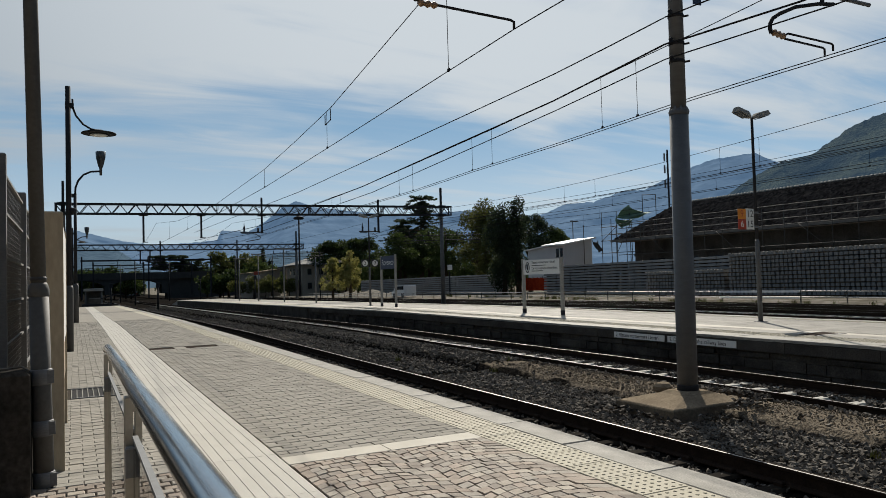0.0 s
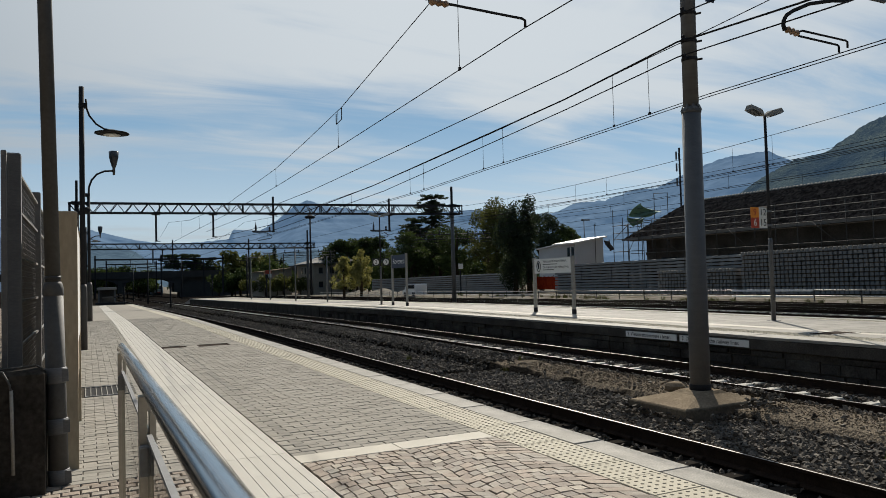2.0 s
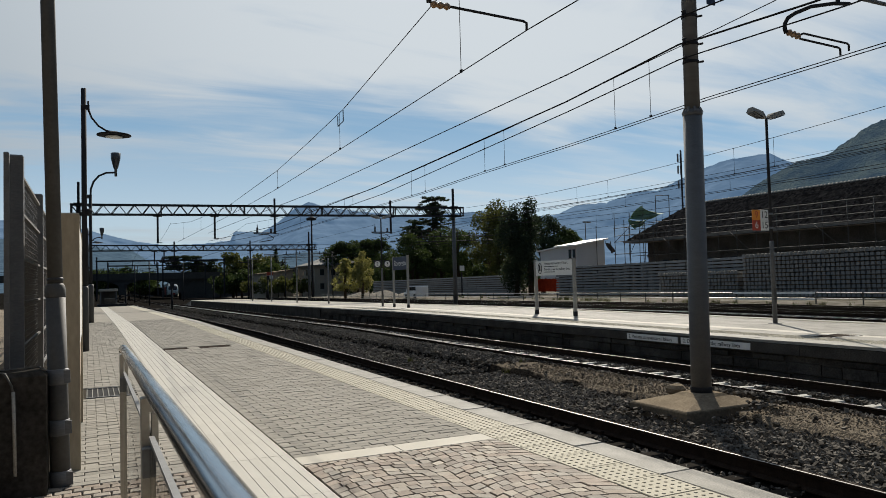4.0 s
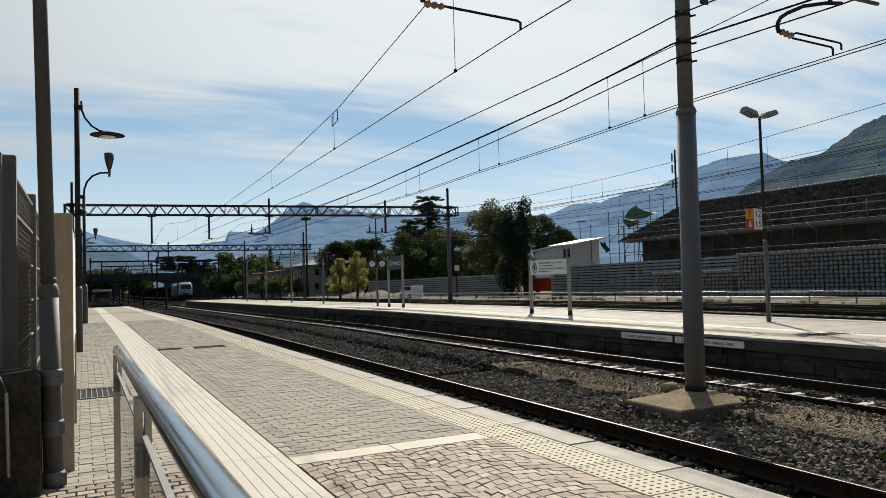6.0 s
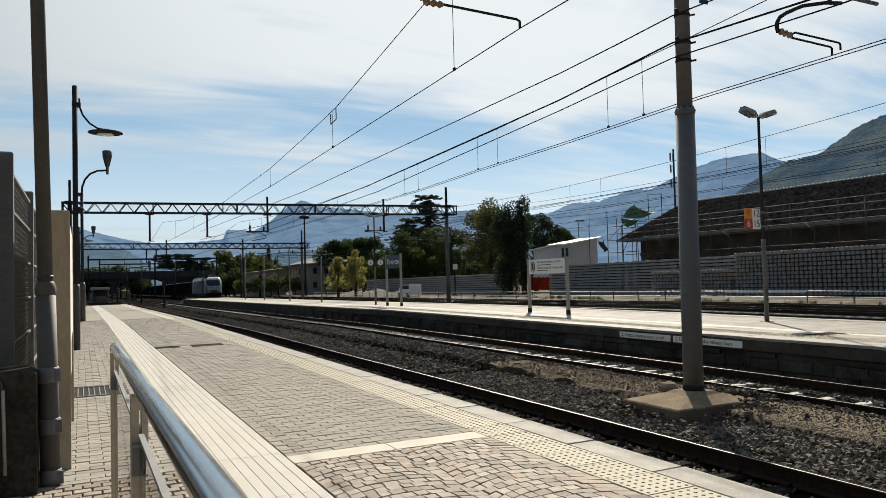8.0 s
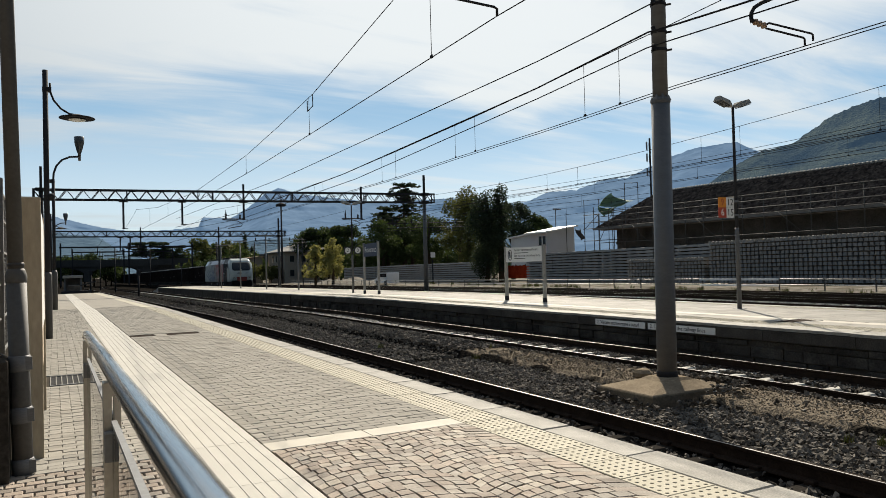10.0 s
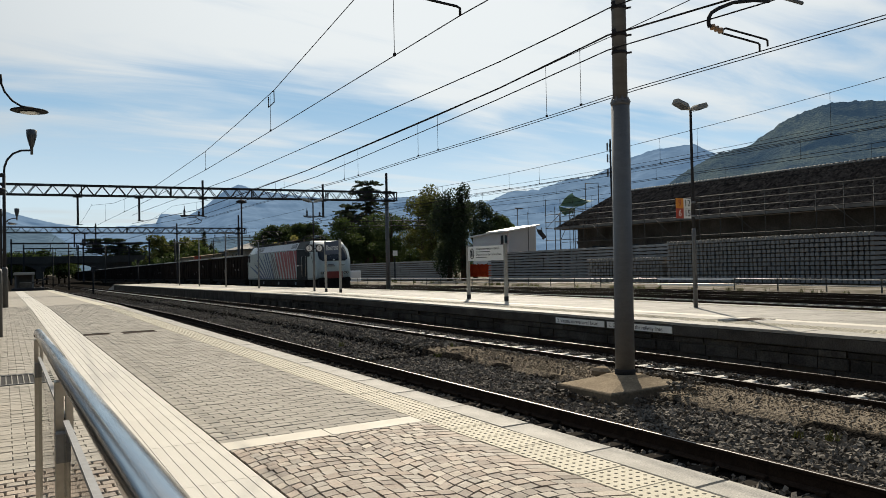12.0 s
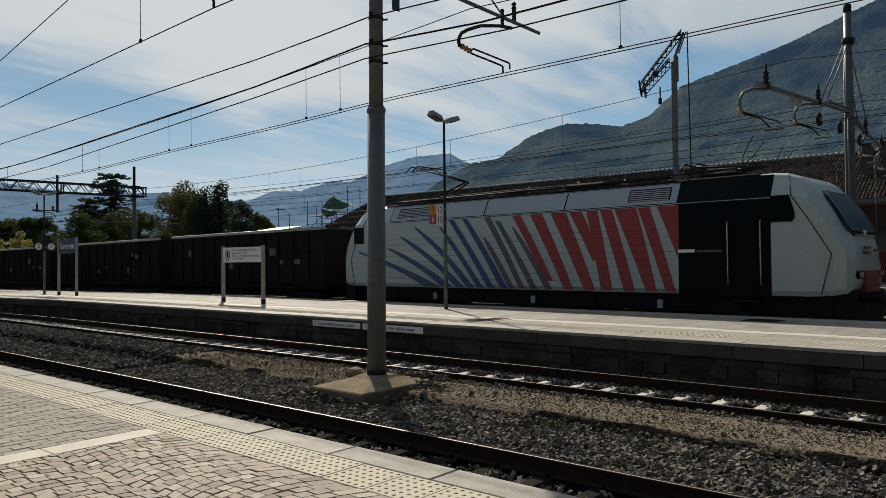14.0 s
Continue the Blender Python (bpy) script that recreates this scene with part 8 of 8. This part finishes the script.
# ---- mountains ----
def ridge(name, label, rows, far, mat, rough, seed, steep):
    """A mountain range: crest given as (bearing, height) in degrees from the station, slopes falling towards it."""
    az = np.array([a for a, _ in rows]); el = np.array([e for _, e in rows])
    fine = np.arange(az[0], az[-1], 0.12)
    crest = np.interp(fine, az, el)
    v, n = [], 56
    for i, a in enumerate(fine):
        jag = rough * (noise.noise(Vector((a * 2.3, seed, 0))) + .6 * noise.noise(Vector((a * 7.1, seed, 4))))
        s, c = math.sin(radians(a)), math.cos(radians(a))
        for k in range(n + 1):
            f = k / n
            e = radians(crest[i] * f - .4 * (1 - f) + jag * max(0, f - .82) / .18)
            d = far * (1 - steep * (1 - f))
            p = Vector((d * s, d * c, d * math.tan(e) * 1.6)) / far * 5.5
            w = noise.fractal(p * .8 + Vector((seed, 0, 0)), 1.0, 2.1, 3) * .05 + noise.fractal(p * 3.1, 1.0, 2.2, 3) * .022 + abs(noise.noise(p * 2.2)) * .05
            d *= 1 + w * (1 - .5 * f)
            v.append((d * s, d * c, d * math.tan(e)))
    m = n + 1
    f = [(i * m + k, (i + 1) * m + k, (i + 1) * m + k + 1, i * m + k + 1) for i in range(len(fine) - 1) for k in range(n)]
    bulk(name, v, f, mat, label, "mountain", "structure", smooth=True)


def mountains():
    # These ranges carry their haze in colour and glow, not in the air.
    ridge("backdrop_blue_range", "blue mountain range with a flat-topped cliff, haze painted in", [(-60, 5), (-30, 6), (-8, 5), (-1, 4.3), (1, 3.8), (3, 3.3), (5.1, 3), (7.8, 3.1), (9.6, 3.3), (9.9, 4), (11.9, 3.9), (13.2, 4.7), (14.5, 5.8), (15.5, 6.2), (17, 5.7), (23.1, 5), (28.9, 5.2), (32, 4.6), (34.6, 4.7), (36.3, 5.4), (38.5, 5.5), (40.8, 6.2), (42.3, 6.2), (45.2, 7.5), (47.2, 8.1), (50.1, 8.35), (51.2, 7.7), (54, 6.6), (60, 6)], 4300, FAR["blue"], .07, 1, .45)
    # Out of view: added behind the eye to dim the low sky light.
    ridge("backdrop_rear_range", "unseen wooded mountainsides added behind the station to dim sky light", [(148, 10), (170, 12), (200, 9), (230, 12), (260, 15), (290, 14), (302, 6)], 2200, FAR["right"], .2, 5, .6)
    ridge("backdrop_low_hill", "low wooded hill at the valley's end, painted blue for haze", [(-40, 4.5), (-2.5, 3.4), (1.2, 2.8), (2.7, 2.7), (3.6, 2.1), (4.3, 1.5), (5.3, 1.1), (7.4, .7), (9, 1.4), (12, 2.1), (16, 2.4), (22, 2.2), (30, 2.6), (36, 2.2)], 2600, FAR["low"], .1, 2, .5)
    ridge("backdrop_green_mountain", "steep wooded mountainside with blue-green haze painted in", [(44, 2.0), (47.5, 5), (49.3, 6.3), (51.6, 7.5), (53.8, 7.9), (56.4, 9.6), (59, 10.4), (61.2, 10.3), (63.3, 10), (65.4, 10.7), (66.6, 11.8), (67.8, 12.7), (71.4, 13.8), (75.1, 14.9), (78.6, 16.2), (80.9, 17), (85, 18), (95, 19), (120, 16), (150, 10)], 1900, FAR["right"], .11, 3, .62)


# ---- build ----
ground()
mountains()
bent_track()
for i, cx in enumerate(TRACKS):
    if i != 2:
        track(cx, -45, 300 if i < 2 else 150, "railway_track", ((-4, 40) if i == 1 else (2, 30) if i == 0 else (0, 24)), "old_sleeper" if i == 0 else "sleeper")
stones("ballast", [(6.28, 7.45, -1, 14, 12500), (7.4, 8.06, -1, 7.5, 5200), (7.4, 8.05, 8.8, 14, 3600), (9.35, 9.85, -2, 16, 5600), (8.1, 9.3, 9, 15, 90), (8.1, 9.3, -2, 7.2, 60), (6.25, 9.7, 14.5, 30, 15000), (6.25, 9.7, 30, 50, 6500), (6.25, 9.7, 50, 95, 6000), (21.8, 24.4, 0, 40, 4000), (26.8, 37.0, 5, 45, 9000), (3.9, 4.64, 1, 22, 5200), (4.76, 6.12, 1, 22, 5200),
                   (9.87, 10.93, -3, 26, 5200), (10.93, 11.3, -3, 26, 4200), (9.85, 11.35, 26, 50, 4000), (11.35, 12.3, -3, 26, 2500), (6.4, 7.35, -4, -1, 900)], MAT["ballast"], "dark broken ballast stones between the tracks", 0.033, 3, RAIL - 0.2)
stones("ballast_heap", [(6.9, 7.15, 7.3, 9.0, 50), (7.5, 8.7, 7.1, 7.4, 70), (8.7, 8.95, 7.4, 8.9, 200)], MAT["ballast"], "dark ballast heaped against the mast footing", 0.036, 9, RAIL - 0.09)
loose_rock()
stones("gravel", [(8.15, 9.35, -3, 7.5, 5200), (8.15, 9.35, 8.8, 14, 3600)], MAT["gravel"], "fine tan gravel on the path between the tracks", 0.013, 5, RAIL - 0.215)
far_platform()
wall_notices()
far_dark_plates()
catenary_mast()
overhead()
g1 = gantry(55.8, -1.36, 28.9, 6.73, 7.44, (-0.85, 28.05), ((4.47, 4.66, None, False), (8.54, 4.96, None, False), (13.05, 5.3, 8.05, True), (22.48, 5.33, 8.0, True)))
gantry(91, -1.5, 26.0, 5.54, 6.15, (-1.0, 25.1), ((6.8, 4.0, None, False), (7.85, 4.1, None, False), (8.97, 4.2, 6.6, True), (17.75, -.9, 6.7, False)))
g1.matrix_basis = pose(28.1, 55.8, 0, 0, 0, -6) @ pose(-28.1, -55.8, 0)
line_portal()
siding_mast()
twin_lamp(16.15, 13.55, 5.42)
number_plates(16.15, 13.47, 2.43)
twin_lamp(14.97, 39.0, 5.0)
platform_signs()
near_lamp_post()
for y in (18.2, 58):
    lamp_disc(y)
for y in (33.6, 72):
    lamp_urn(y)
handrail()
notice_board()
boundary_fence()
drain_grate()
sleeper_stack(46, 24.9, 41.6, 2.85, True)
sleeper_stack(46, 41.9, 51, 1.5, True)
sleeper_stack(49.2, 43, 73.4, 2.75, False)
sleeper_stack(49, 80.5, 135, 2.2, False)
yard_rail()
shed()
crane()
site_nets()
houses()
bridge()
unseen_sky_block()
far_bits()
weeds()
trees()
near_platform()
settle()

# ---- moving train ----
LOCO = locomotive()
WAGONS = [wagon(0)]
FIRST_WHEELS = list(WHEELS)
for k in range(13):
    WAGONS.append(copy_thing(WAGONS[0], Matrix.Identity(4)) if k % 3 else wagon(k + 1))


def motions():
    """The train runs through on the third track, towards the station."""
    keys = [(0.0, 325.0), (3.0, 260.6), (5.5, 207.4), (6.5, 186.0), (8.0, 154.2), (10.5, 102.5), (11.0, 91.8), (11.5, 80.6), (12.0, 69.2), (12.5, 57.7), (13.0, 45.9), (13.5, 33.5), (14.0, 21.15)]
    rows = []
    for (t0, y0), (t1, y1) in zip(keys, keys[1:]):
        rows += [(t0 + (t1 - t0) * k / 5, y0 + (y1 - y0) * k / 5) for k in range(5 if t0 >= 12 else 1)]
    rows.append(keys[-1])

    def stand(y, front, back):
        """Pose on the bent track of a vehicle whose two ends lie so far ahead and behind."""
        h = math.atan((bend(y + back) - bend(y - front)) / (front + back))
        tilt = math.degrees(math.atan((dip(y + back) - dip(y - front)) / (front + back)))
        return pose(bend(y), y, RAIL + dip(y), tilt, 0, -math.degrees(h))

    walk(LOCO, [(t, stand(y, 17, 0)) for t, y in rows])
    for k, w in enumerate(WAGONS):
        walk(w, [(t, stand(y + 1.15 + 14.1 * k, 0, 13)) for t, y in rows])
    ts = [i / 30 for i in range(0, 421)]
    ys = np.interp(ts, [t for t, _ in rows], [y for _, y in rows])
    for w, u, r in FIRST_WHEELS:
        walk(w, [(t, pose(0, u, r, math.degrees((325.0 - y) / r) % 360)) for t, y in zip(ts, ys)])


motions()
